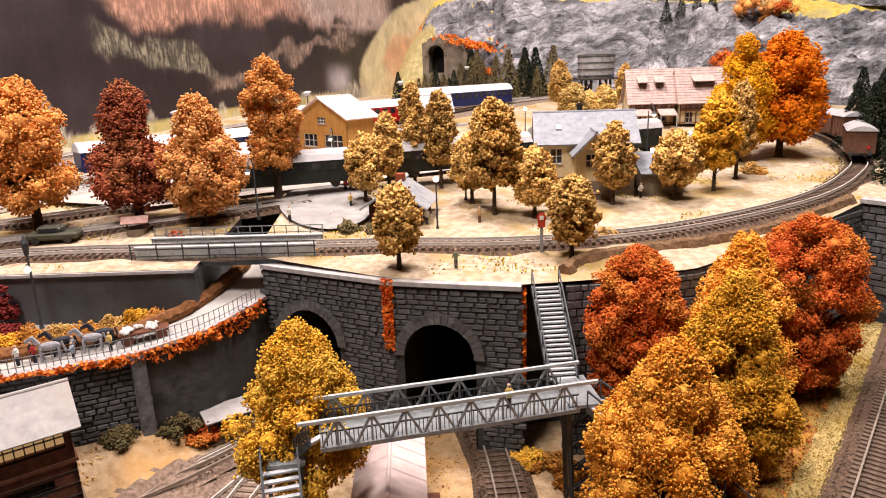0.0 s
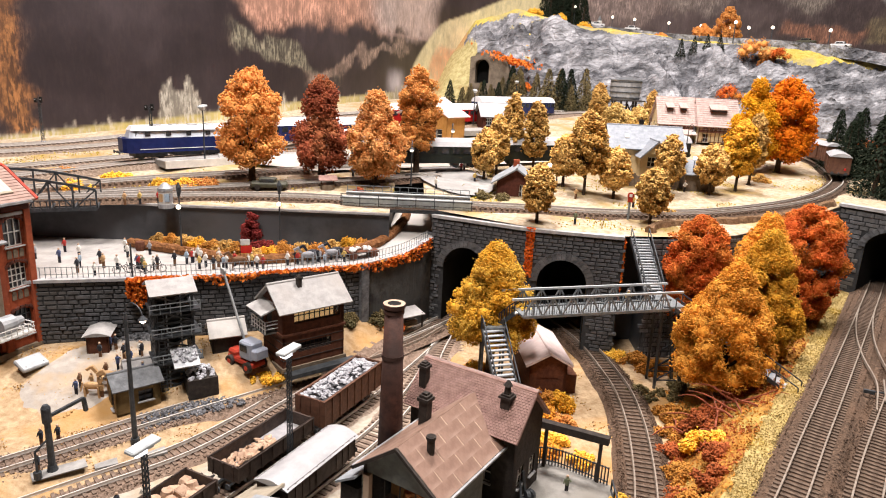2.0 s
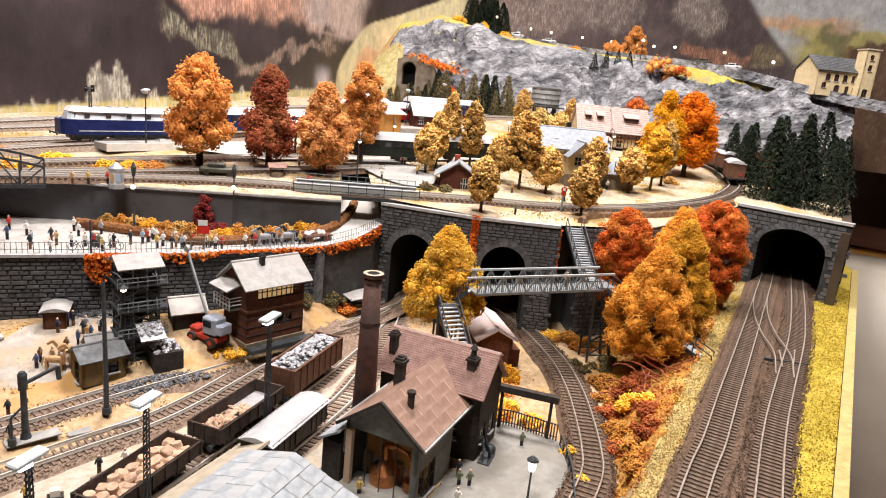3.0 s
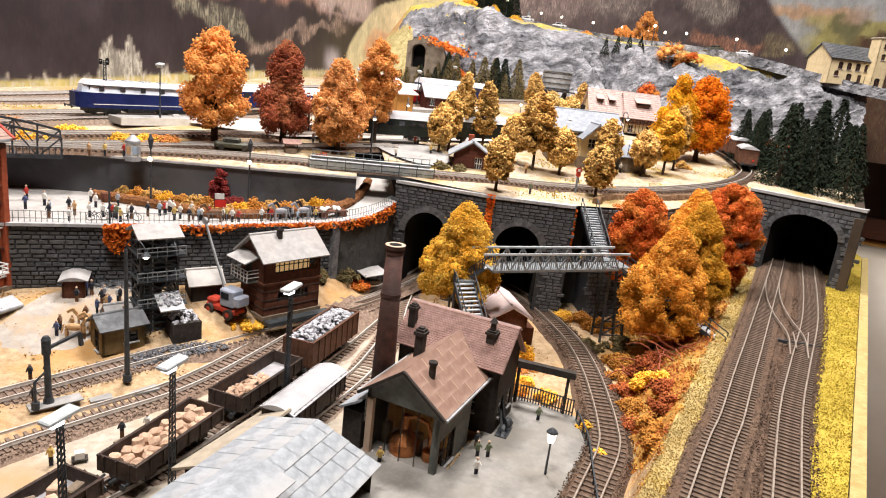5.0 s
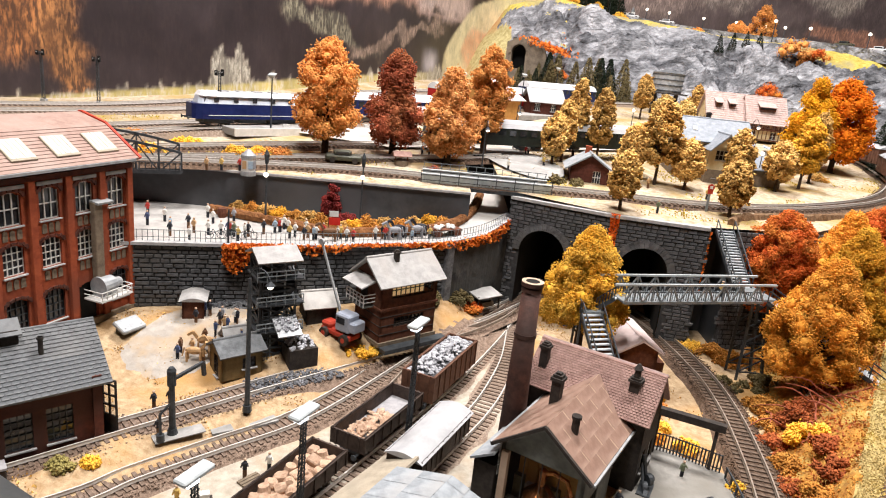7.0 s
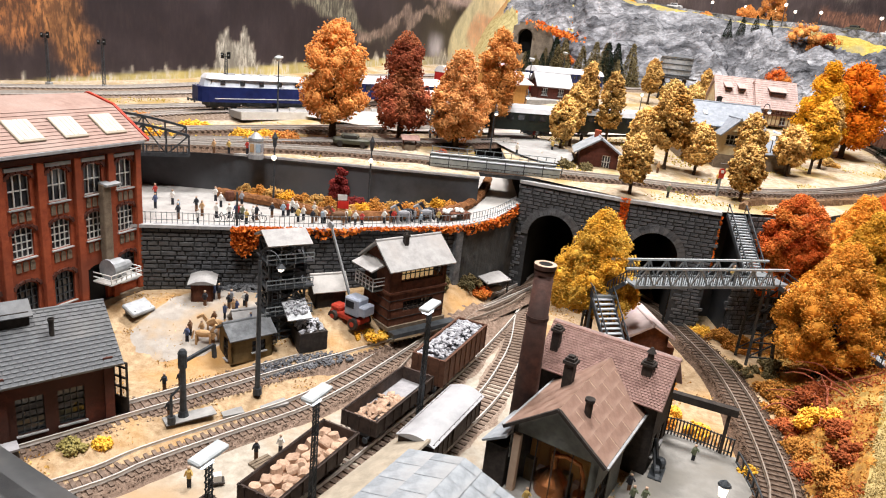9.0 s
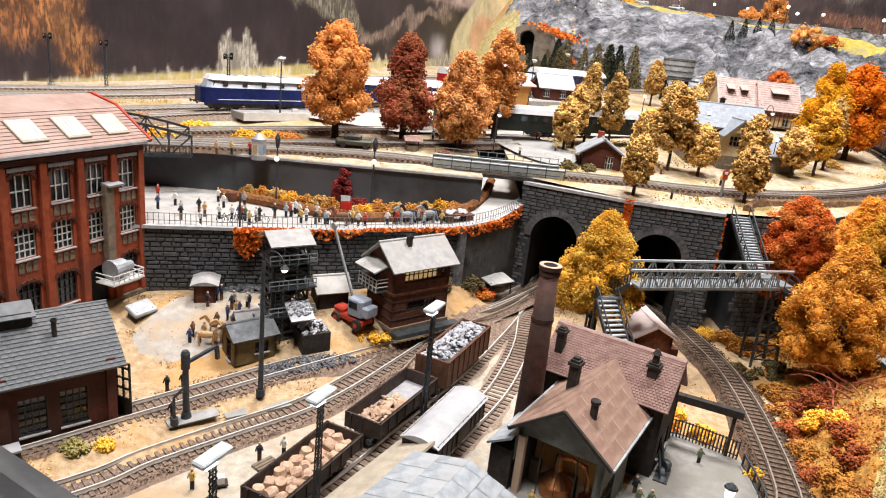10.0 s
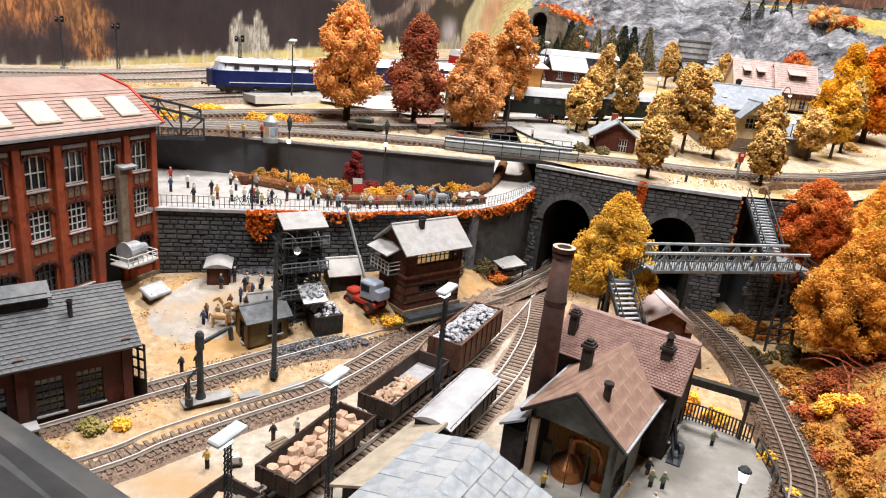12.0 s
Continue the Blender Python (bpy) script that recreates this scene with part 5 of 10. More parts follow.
def window(parent, u0, u1, z0, z1, nx=3, nz=3, frame="white", depth=0.0018, pane="glass_dark", sill=True, bar_w=0.0008, name="window"):
    """A window under a facade: frame with bars, a pane and a sill."""
    w, h = u1 - u0, z1 - z0
    b = bm_new()
    us, zs = [], []
    for k in range(nx + 1):
        us += [u0 - bar_w / 2 + w * k / nx, u0 + bar_w / 2 + w * k / nx]
    for k in range(nz + 1):
        zs += [z0 + (h - bar_w) * k / nz, z0 + (h - bar_w) * k / nz + bar_w]
    for i in range(len(us) - 1):
        for k in range(len(zs) - 1):
            if i % 2 == 0 or k % 2 == 0:
                box(b, us[i + 1] - us[i], 0.0008, zs[k + 1] - zs[k], (us[i] + us[i + 1]) / 2, depth, zs[k])
    bmesh.ops.remove_doubles(b, verts=b.verts[:], dist=1e-6)
    win = part(name, b, M[frame], parent)
    bb = bm_new()
    box(bb, w, 0.0004, h, u0 + w / 2, depth + 0.0009, z0)
    pn = part("pane", bb, M[pane], win)
    pn.visible_shadow = pane != "glass"
    if sill:
        bb = bm_new()
        box(bb, w + 0.002, 0.0024, 0.001, u0 + w / 2, -0.0006, z0 - 0.001)
        part("sill", bb, M["coping"], win)
    return win


def slope_panel(name, parent, a, b_, c, d, thick, material, label=""):
    """A roof slab through four corners a, b (eave), c, d (ridge), thick downwards."""
    P = [Vector(p) for p in (a, b_, c, d)]
    n = (P[1] - P[0]).cross(P[3] - P[0]).normalized()
    if n.z < 0:
        n = -n
    v = P + [p - n * thick for p in P]
    f = [(0, 1, 2, 3), (7, 6, 5, 4), (0, 4, 5, 1), (1, 5, 6, 2), (2, 6, 7, 3), (3, 7, 4, 0)]
    return mesh_ob(name, v, f, M[material], parent, label)


TILES = []


def tile_slope(parent, a, b_, c, d, rows, cols, material, lift=0.0006, jitter=0.0, name="roof_tile", gap=0.0003, pieces=False):
    """Overlapping tiles on a slope; one joined mesh, or a piece each."""
    A, B, C, D = [np.array(p, float) for p in (a, b_, c, d)]
    n = np.cross(B - A, D - A)
    n /= np.linalg.norm(n)
    if n[2] < 0:
        n = -n
    rnd = random.Random(rows * 31 + cols)
    V, F, single = [], [], []
    for r in range(rows):
        t0, t1 = r / rows, min(1.0, (r + 1.15) / rows)
        for k in range(-1, cols + 1):
            off = 0.5 if r % 2 else 0.0
            s0, s1 = max(0, (k + off) / cols), min(1, (k + 1 + off) / cols)
            if s1 - s0 < 0.15 / cols:
                continue
            e = gap / np.linalg.norm(B - A)
            q = []
            for s, t, up in ((s0 + e, t0, lift * 1.6), (s1 - e, t0, lift * 1.6), (s1 - e, t1, 0.0002), (s0 + e, t1, 0.0002)):
                lo, hi = A + (B - A) * s, D + (C - D) * s
                q.append(lo + (hi - lo) * t + n * (up + rnd.uniform(0, jitter)))
            q += [q[0] - n * lift * 1.2, q[1] - n * lift * 1.2]
            if pieces:
                single.append(q)
            else:
                i = len(V)
                V += q
                F += [(i, i + 1, i + 2, i + 3), (i, i + 4, i + 5, i + 1)]
    if pieces:
        TILES.append((parent, single, material, name))
        return None
    return tagged(mesh_ob(name, V, F, M[material], parent), kind="stuff")


def gable_roof(root, sx, sy, h, hr, ox, oy, material, thick=0.0018, tiles=None, tile_mat=None, ridge=True, pieces=False):
    """Two slopes with the ridge along local x, eaves at height h."""
    X, Y = sx / 2 + ox, sy / 2 + oy
    drop = hr * oy / (sy / 2)
    for s in (-1, 1):
        a, b_, c, d = (-X * -s, s * Y, h - drop), (X * -s, s * Y, h - drop), (X * -s, 0, h + hr), (-X * -s, 0, h + hr)
        p = slope_panel("roof_slope", root, a, b_, c, d, thick, material)
        if tiles:
            tile_slope(p, a, b_, c, d, tiles[0], tiles[1], tile_mat or material, pieces=pieces and s < 0)
    if ridge:
        b = bm_new()
        cyl(b, 0.0014, 0.0014, 2 * X, -X, 0, h + hr - 0.0004, 0, 90, 0, seg=8)
        part("ridge_cap", b, M[material], root)
    b = bm_new()
    for s in (-1, 1):
        v = [b.verts.new((s * sx / 2, -sy / 2, h)), b.verts.new((s * sx / 2, sy / 2, h)), b.verts.new((s * sx / 2, 0, h + hr - thick))]
        w = [b.verts.new((s * (sx / 2 - 0.002), -sy / 2, h)), b.verts.new((s * (sx / 2 - 0.002), sy / 2, h)), b.verts.new((s * (sx / 2 - 0.002), 0, h + hr - thick))]
        b.faces.new(v)
        b.faces.new(w)
    return b


def four_walls(root, sx, sy, h, material, openings, thick=0.003, arch=0.0):
    """Walls south, east, north, west of a block centred on the origin; openings per side."""
    out = []
    for nm, p, rz, w, op in (("wall_front", (-sx / 2, -sy / 2), 0, sx, openings.get("s", ())), ("wall_side", (sx / 2, -sy / 2), 90, sy, openings.get("e", ())), ("wall_back", (sx / 2, sy / 2), 180, sx, openings.get("n", ())), ("wall_side", (-sx / 2, sy / 2), 270, sy, openings.get("w", ()))):
        out.append(facade(nm, root, material, p, rz, w, 0, h, list(op), thick, arch))
    return out


def chimney_pot(parent, x, y, z, h, r=0.0028, square=True, material="blackwood", name="chimney"):
    b = bm_new()
    if square:
        box(b, r * 2, r * 2, h, x, y, z)
        box(b, r * 2.7, r * 2.7, h * 0.10, x, y, z + h * 0.82)
        box(b, r * 1.2, r * 1.2, h * 0.06, x, y, z + h)
    else:
        cyl(b, r, r, h, x, y, z, seg=12)
        cyl(b, r * 1.3, r * 1.3, h * 0.12, x, y, z + h * 0.88, seg=12)
    return part(name, b, M[material], parent)


# ---- brick factory ----


def factory():
    root = thing("factory", pose(-0.535, 0.388, 0.030, 0, 0, 67), "red brick factory with arched windows and a pale red roof", "factory")
    W, D, H = 0.26, 0.10, 0.143
    bays = 8
    bw = W / bays
    ops = []
    for k in range(bays):
        u = k * bw + bw / 2
        for z0, z1, hw in ((0.102, 0.128, 0.0088), (0.063, 0.087, 0.0088), (0.016, 0.043, 0.0092)):
            if k == 6 and z0 < 0.05:
                ops.append((u - 0.0095, u + 0.0095, 0.001, 0.040))
            else:
                ops.append((u - hw, u + hw, z0, z1))
    f = facade("wall_front", root, "brick", (-W, 0.0), 0, W, 0, H, ops, 0.004, arch=0.005)
    for k, o in enumerate(ops):
        if o[2] < 0.01:
            b = bm_new()
            box(b, o[1] - o[0], 0.001, o[3] - o[2], (o[0] + o[1]) / 2, 0.0036, o[2])
            part("gate", b, M["black"], f)
            continue
        rows = 2 if o[2] > 0.09 else 4
        window(f, o[0], o[1], o[2], o[3], 3 if rows == 2 else 4, rows, frame="white" if o[2] > 0.05 else "iron", depth=0.0022, bar_w=0.0010 if rows == 2 else 0.0008, pane="glass_dark")
        # apron of three small arched panels below the sill
        if o[2] > 0.05:
            for q in (-1, 0, 1):
                b = bm_new()
                uc = (o[0] + o[1]) / 2 + q * 0.0058
                box(b, 0.0040, 0.0012, 0.0060, uc, -0.0002, o[2] - 0.0105)
                cyl(b, 0.0020, 0.0020, 0.0012, uc, 0.0004, o[2] - 0.0045, 90, 0, 0, seg=10)
                part("apron_panel", b, M["plinth"], f)
        # arch hood
        b = bm_new()
        for q in range(7):
            a = math.pi * (q + 0.5) / 7
            box(b, 0.0036, 0.002, 0.0022, (o[0] + o[1]) / 2 - math.cos(a) * 0.0098, -0.0004, o[3] - 0.0034 + math.sin(a) * 0.0040, 0, math.degrees(a) - 90, 0)
        part("arch_hood", b, M["brick_dark"], f)
    for k in range(bays + 1):
        u = min(max(k * bw, 0.003), W - 0.003)
        solid("pilaster", 0.0062, 0.0036, H - 0.006, u, -0.0016, 0, "brick", f, bevel=0.0004)
    for z, hgt, dep in ((H - 0.008, 0.004, 0.004), (0.0, 0.006, 0.004)):
        solid("string_course", W, dep, hgt, W / 2, -dep / 2 + 0.0005, z, "brick_dark" if z else "plinth", f)
    for k in range(bays):
        solid("frieze_panel", bw - 0.010, 0.0022, 0.0030, k * bw + bw / 2, -0.0008, H - 0.0125, "zinc", f)
    # gable end and back
    e = facade("wall_side", root, "brick", (0, 0), 90, D, 0, H, [], 0.004)
    for u in (0.004, D / 2, D - 0.004):
        solid("pilaster", 0.0062, 0.003, H - 0.004, u, -0.0012, 0, "brick", e)
    facade("wall_back", root, "brick", (0, D), 180, W, 0, H, [], 0.004)
    facade("wall_side", root, "brick", (-W, D), 270, D, 0, H, [], 0.004)
    # mansard roof: steep then flat
    Y = D / 2
    p1 = [(-W - 0.004, -0.006, H), (0.005, -0.006, H), (0.005, 0.033, H + 0.026), (-W - 0.004, 0.033, H + 0.026)]
    s1 = slope_panel("roof_slope", root, *p1, 0.002, "factory_roof")
    tile_slope(s1, *p1, 12, 1, "factory_roof", lift=0.0005, name="roof_board")
    p2 = [(-W - 0.004, 0.033, H + 0.026), (0.005, 0.033, H + 0.026), (0.005, Y + 0.012, H + 0.033), (-W - 0.004, Y + 0.012, H + 0.033)]
    slope_panel("roof_slope", root, *p2, 0.002, "factory_roof")
    p3 = [(-W - 0.004, Y + 0.012, H + 0.033), (0.005, Y + 0.012, H + 0.033), (0.005, D + 0.006, H), (-W - 0.004, D + 0.006, H)]
    slope_panel("roof_slope", root, *p3, 0.002, "factory_roof")
    b = bm_new()
    poly = [(0.0, H), (0.033, H + 0.0255), (Y + 0.012, H + 0.0325), (D, H)]
    fr = [b.verts.new((0.0005, y, z)) for y, z in poly]
    b.faces.new(fr)
    part("gable", b, M["brick"], root)
    b = bm_new()
    pts = [(0.006, -0.006, H), (0.006, 0.033, H + 0.026), (0.006, Y + 0.012, H + 0.033), (0.006, D + 0.006, H)]
    for q in range(3):
        bar(b, pts[q], pts[q + 1], 0.0028)
    part("verge_trim", b, M["redtrim"], root, "red painted verge board")
    b = bm_new()
    box(b, W, 0.003, 0.0022, -W / 2, -0.0068, H - 0.0018)
    part("gutter", b, M["zinc"], root)
    d = np.array(p1[3]) - np.array(p1[0])
    ang = math.degrees(math.atan2(0.026, 0.039))
    for k in range(6):
        u = -0.020 - k * 0.0385
        sk = solid("skylight", 0.022, 0.024, 0.0016, u, 0.0125, H + 0.0130, "tan_roof", root, rx=ang, bevel=0.0003)
        for q in range(5):
            bb = bm_new()
            box(bb, 0.0037, 0.0215, 0.0006, u - 0.0082 + q * 0.0041, 0.0125, H + 0.0144, ang, 0, 0)
            part("pane", bb, M["sky_pane"], sk)
    # balcony with a winding drum and the shaft above it
    balc = solid("balcony", 0.034, 0.020, 0.0014, -0.037, -0.010, 0.0255, "white", root)
    b = bm_new()
    for x in np.linspace(-0.053, -0.021, 7):
        box(b, 0.0006, 0.0006, 0.007, x, -0.0196, 0.027)
    for z in (0.030, 0.034):
        box(b, 0.033, 0.0007, 0.0007, -0.037, -0.0196, z)
        box(b, 0.0007, 0.020, 0.0007, -0.0205, -0.010, z)
        box(b, 0.0007, 0.020, 0.0007, -0.0535, -0.010, z)
    part("railing", b, M["white"], balc)
    b = bm_new()
    cyl(b, 0.0080, 0.0080, 0.013, -0.046, -0.009, 0.036, 0, 90, 0, seg=16)
    cyl(b, 0.0094, 0.0094, 0.002, -0.047, -0.009, 0.036, 0, 90, 0, seg=16)
    cyl(b, 0.0055, 0.0040, 0.009, -0.033, -0.009, 0.036, 0, 90, 0, seg=12)
    part("winding_drum", b, M["zinc"], balc, "grey metal winding drum")
    sh = solid("vent_shaft", 0.0085, 0.0060, 0.076, -0.0405, -0.0032, 0.034, "plinth", root, "grey zinc duct on the wall", bevel=0.0006)
    solid("hood", 0.016, 0.010, 0.0018, -0.036, -0.0045, 0.109, "zinc", sh, rx=8)
    return root


factory()

# ---- works house with a tall stack ----


def works_house():
    z0 = -0.010
    wing = thing("works_house", pose(-0.1514, 0.2105, z0, 0, 0, 55), "dark timber brewery house with brown roof and wide glazed front", "house")
    # wing: local x along the ridge, front gable at -x
    Lw, Ww, H, HR = 0.096, 0.060, 0.0577, 0.0225
    X0 = -0.058
    f = facade("wall_front", wing, "greywood", (X0, Ww / 2), 270, Ww, 0, H, [(0.005, Ww - 0.005, 0.003, 0.050)], 0.003)
    win = window(f, 0.005, Ww - 0.005, 0.003, 0.050, 4, 1, frame="blackwood", pane="glass", bar_w=0.0006, depth=0.001)
    win["label"] = "wide glazed front showing a copper kettle"
    b = bm_new()
    box(b, 0.005, 0.004, 0.047, 0.004, -0.0005, 0.002)
    part("corner_post", b, M["seam"], f)
    b = bm_new()
    v = [b.verts.new(p) for p in ((X0, -Ww / 2, H), (X0, Ww / 2, H), (X0, 0, H + HR - 0.002))]
    b.faces.new(v)
    part("gable", b, M["greywood"], wing)
    s = facade("wall_side", wing, "greywood", (X0, -Ww / 2), 0, Lw * 0.62, 0, H, [(0.004, 0.032, 0.004, 0.030)], 0.003)
    window(s, 0.004, 0.032, 0.004, 0.030, 3, 2, frame="blackwood", pane="glass", depth=0.001)
    facade("wall_side", wing, "blackwood", (X0 + Lw * 0.62, Ww / 2), 180, Lw * 0.62, 0, H, [], 0.003)
    solid("floor_slab", Lw * 0.7, Ww + 0.012, 0.004, X0 + Lw * 0.31, 0, -0.003, "court", wing)
    solid("inner_wall", 0.002, Ww - 0.008, H, X0 + 0.028, 0, 0, "ochre", wing)
    for k in range(6):
        solid("shelf", 0.006, 0.007, 0.010 + 0.004 * (k % 3), X0 + 0.024, -0.022 + k * 0.009, 0.001, ("darkwood", "seam", "ochre_dark")[k % 3], wing)
    # copper kettle behind the glass
    b = bm_new()
    cyl(b, 0.011, 0.012, 0.014, X0 + 0.016, 0.004, 0.001, seg=20)
    cyl(b, 0.012, 0.003, 0.009, X0 + 0.016, 0.004, 0.015, seg=20)
    cyl(b, 0.003, 0.003, 0.012, X0 + 0.016, 0.004, 0.023, seg=12)
    part("kettle", b, M["copper"], wing, "polished copper brewing kettle")
    b = bm_new()
    tube(b, [Vector(p) for p in ((X0 + 0.016, 0.004, 0.033), (X0 + 0.016, -0.004, 0.036), (X0 + 0.016, -0.014, 0.034), (X0 + 0.016, -0.017, 0.026), (X0 + 0.016, -0.017, 0.002))], lambda t: 0.0011)
    cyl(b, 0.0055, 0.0055, 0.012, X0 + 0.016, -0.018, 0.001, seg=16)
    part("pipe", b, M["copper"], wing, "copper pipe and small vat")
    for k in range(7):
        bb = bm_new()
        box(bb, 0.0010, 0.0066, H * 0.9, X0 + 0.0265, -0.0225 + k * 0.0075, 0.002)
        part("wall_board", bb, M["ochre"], wing)
    # roof of brown sheets with pale seams
    for sgn in (-1, 1):
        ov = 0.0055
        dz = HR * ov / (Ww / 2)
        a, b_ = (X0 - 0.004, sgn * (Ww / 2 + ov), H - dz), (X0 + Lw, sgn * (Ww / 2 + ov), H - dz)
        c, d = (X0 + Lw, 0, H + HR), (X0 - 0.004, 0, H + HR)
        p = slope_panel("roof_slope", wing, a, b_, c, d, 0.0018, "seam")
        A, B, C, D = [np.array(q) for q in (a, b_, c, d)]
        tile_slope(p, a, b_, c, d, 5, 4, "sheet_brown", lift=0.00012, name="roof_sheet", gap=0.0004, pieces=True)
        bb = bm_new()
        bar(bb, tuple(A + np.array([-0.001, 0, -0.001])), tuple(D + np.array([-0.001, 0, -0.001])), 0.0022)
        part("verge_board", bb, M["blackwood"], wing)
        bb = bm_new()
        bar(bb, tuple(A + np.array([0, sgn * 0.001, -0.001])), tuple(B + np.array([0, sgn * 0.001, -0.001])), 0.0016)
        part("gutter", bb, M["zinc"], wing)
    chimney_pot(wing, -0.007, 0.016, 0.064, 0.026, 0.0034)
    chimney_pot(wing, -0.041, -0.012, 0.066, 0.017, 0.0026, square=False)
    # main block across the back
    main = new("main_block")
    main.parent = wing
    main.matrix_local = pose(0.0455, 0.003, 0, 0, 0, -90)
    ML, MW, MH, MR = 0.092, 0.046, 0.0672, 0.0228
    walls = four_walls(main, ML, MW, MH, "blackwood", {"s": [(0.062, 0.074, 0.018, 0.034)], "e": [(0.008, 0.018, 0.016, 0.032), (0.028, 0.038, 0.016, 0.032)]})
    window(walls[0], 0.062, 0.074, 0.018, 0.034, 2, 2)
    window(walls[1], 0.008, 0.018, 0.016, 0.032, 2, 2)
    window(walls[1], 0.028, 0.038, 0.016, 0.032, 2, 2)
    gb = gable_roof(main, ML, MW, MH, MR, 0.004, 0.006, "tile_brown", tiles=(20, 38), tile_mat="tile_brown")
    part("gable", gb, M["blackwood"], main)
    b = bm_new()
    box(b, ML + 0.008, 0.007, 0.0014, 0, 0.004, MH + MR - 0.0012, -34)
    part("ridge_board", b, M["pink_tile"], main)
    chimney_pot(main, -0.040, -0.015, 0.071, 0.022, 0.0030)
    chimney_pot(main, 0.031, -0.011, 0.070, 0.018, 0.0036)
    b = bm_new()
    cyl(b, 0.0026, 0.0020, 0.006, 0.031, -0.011, 0.089, seg=10)
    cyl(b, 0.0036, 0.0010, 0.004, 0.031, -0.011, 0.0945, seg=10)
    part("chimney_cowl", b, M["blackwood"], main)
    # lean-to on the siding side
    solid("lean_to", 0.048, 0.016, 0.036, -0.038, Ww / 2 + 0.009, 0, "blackwood", wing)
    slope_panel("lean_to_roof", wing, (-0.066, Ww / 2 + 0.019, 0.038), (-0.012, Ww / 2 + 0.019, 0.038), (-0.012, Ww / 2 + 0.002, 0.048), (-0.066, Ww / 2 + 0.002, 0.048), 0.0016, "slate_pale")
    b = bm_new()
    for k in range(5):
        box(b, 0.0028, 0.0006, 0.0034, X0 + 0.001, Ww / 2 + 0.001, 0.028 + k * 0.0045)
    part("wall_ladder", b, M["white"], wing)
    return wing


def copper_mat():
    return node_mat("copper", (0.45, 0.16, 0.05), (0.60, 0.24, 0.09), 60, 0.25, 0.9)


M["copper"] = copper_mat()
works_house()
stack = thing("factory_stack", pose(-0.1935, 0.231, -0.010), "tall round dark brick chimney stack beside the works house", "chimney stack")
b = bm_new()
cyl(b, 0.0104, 0.0066, 0.149, seg=24)
part("shaft", b, M["stackbrick"], stack, smooth=True)
b = bm_new()
for z, r in ((0.1445, 0.0074), (0.1485, 0.0080), (0.110, 0.0082)):
    cyl(b, r, r, 0.0028, 0, 0, z, seg=24)
part("collar", b, M["stackbrick"], stack)
b = bm_new()
bmesh.ops.create_circle(b, cap_ends=True, segments=24, radius=0.0050, matrix=Matrix.Translation((0, 0, 0.15145)))
part("flue", b, M["black"], stack)
b = bm_new()
for k in range(24):
    a0, a1 = k * math.tau / 24, (k + 1) * math.tau / 24
    q = [b.verts.new((r * math.cos(a), r * math.sin(a), 0.1518)) for r, a in ((0.0050, a0), (0.0080, a0), (0.0080, a1), (0.0050, a1))]
    b.faces.new(q)
part("rim", b, M["seam"], stack, "pale worn rim")

# ---- signal box ----


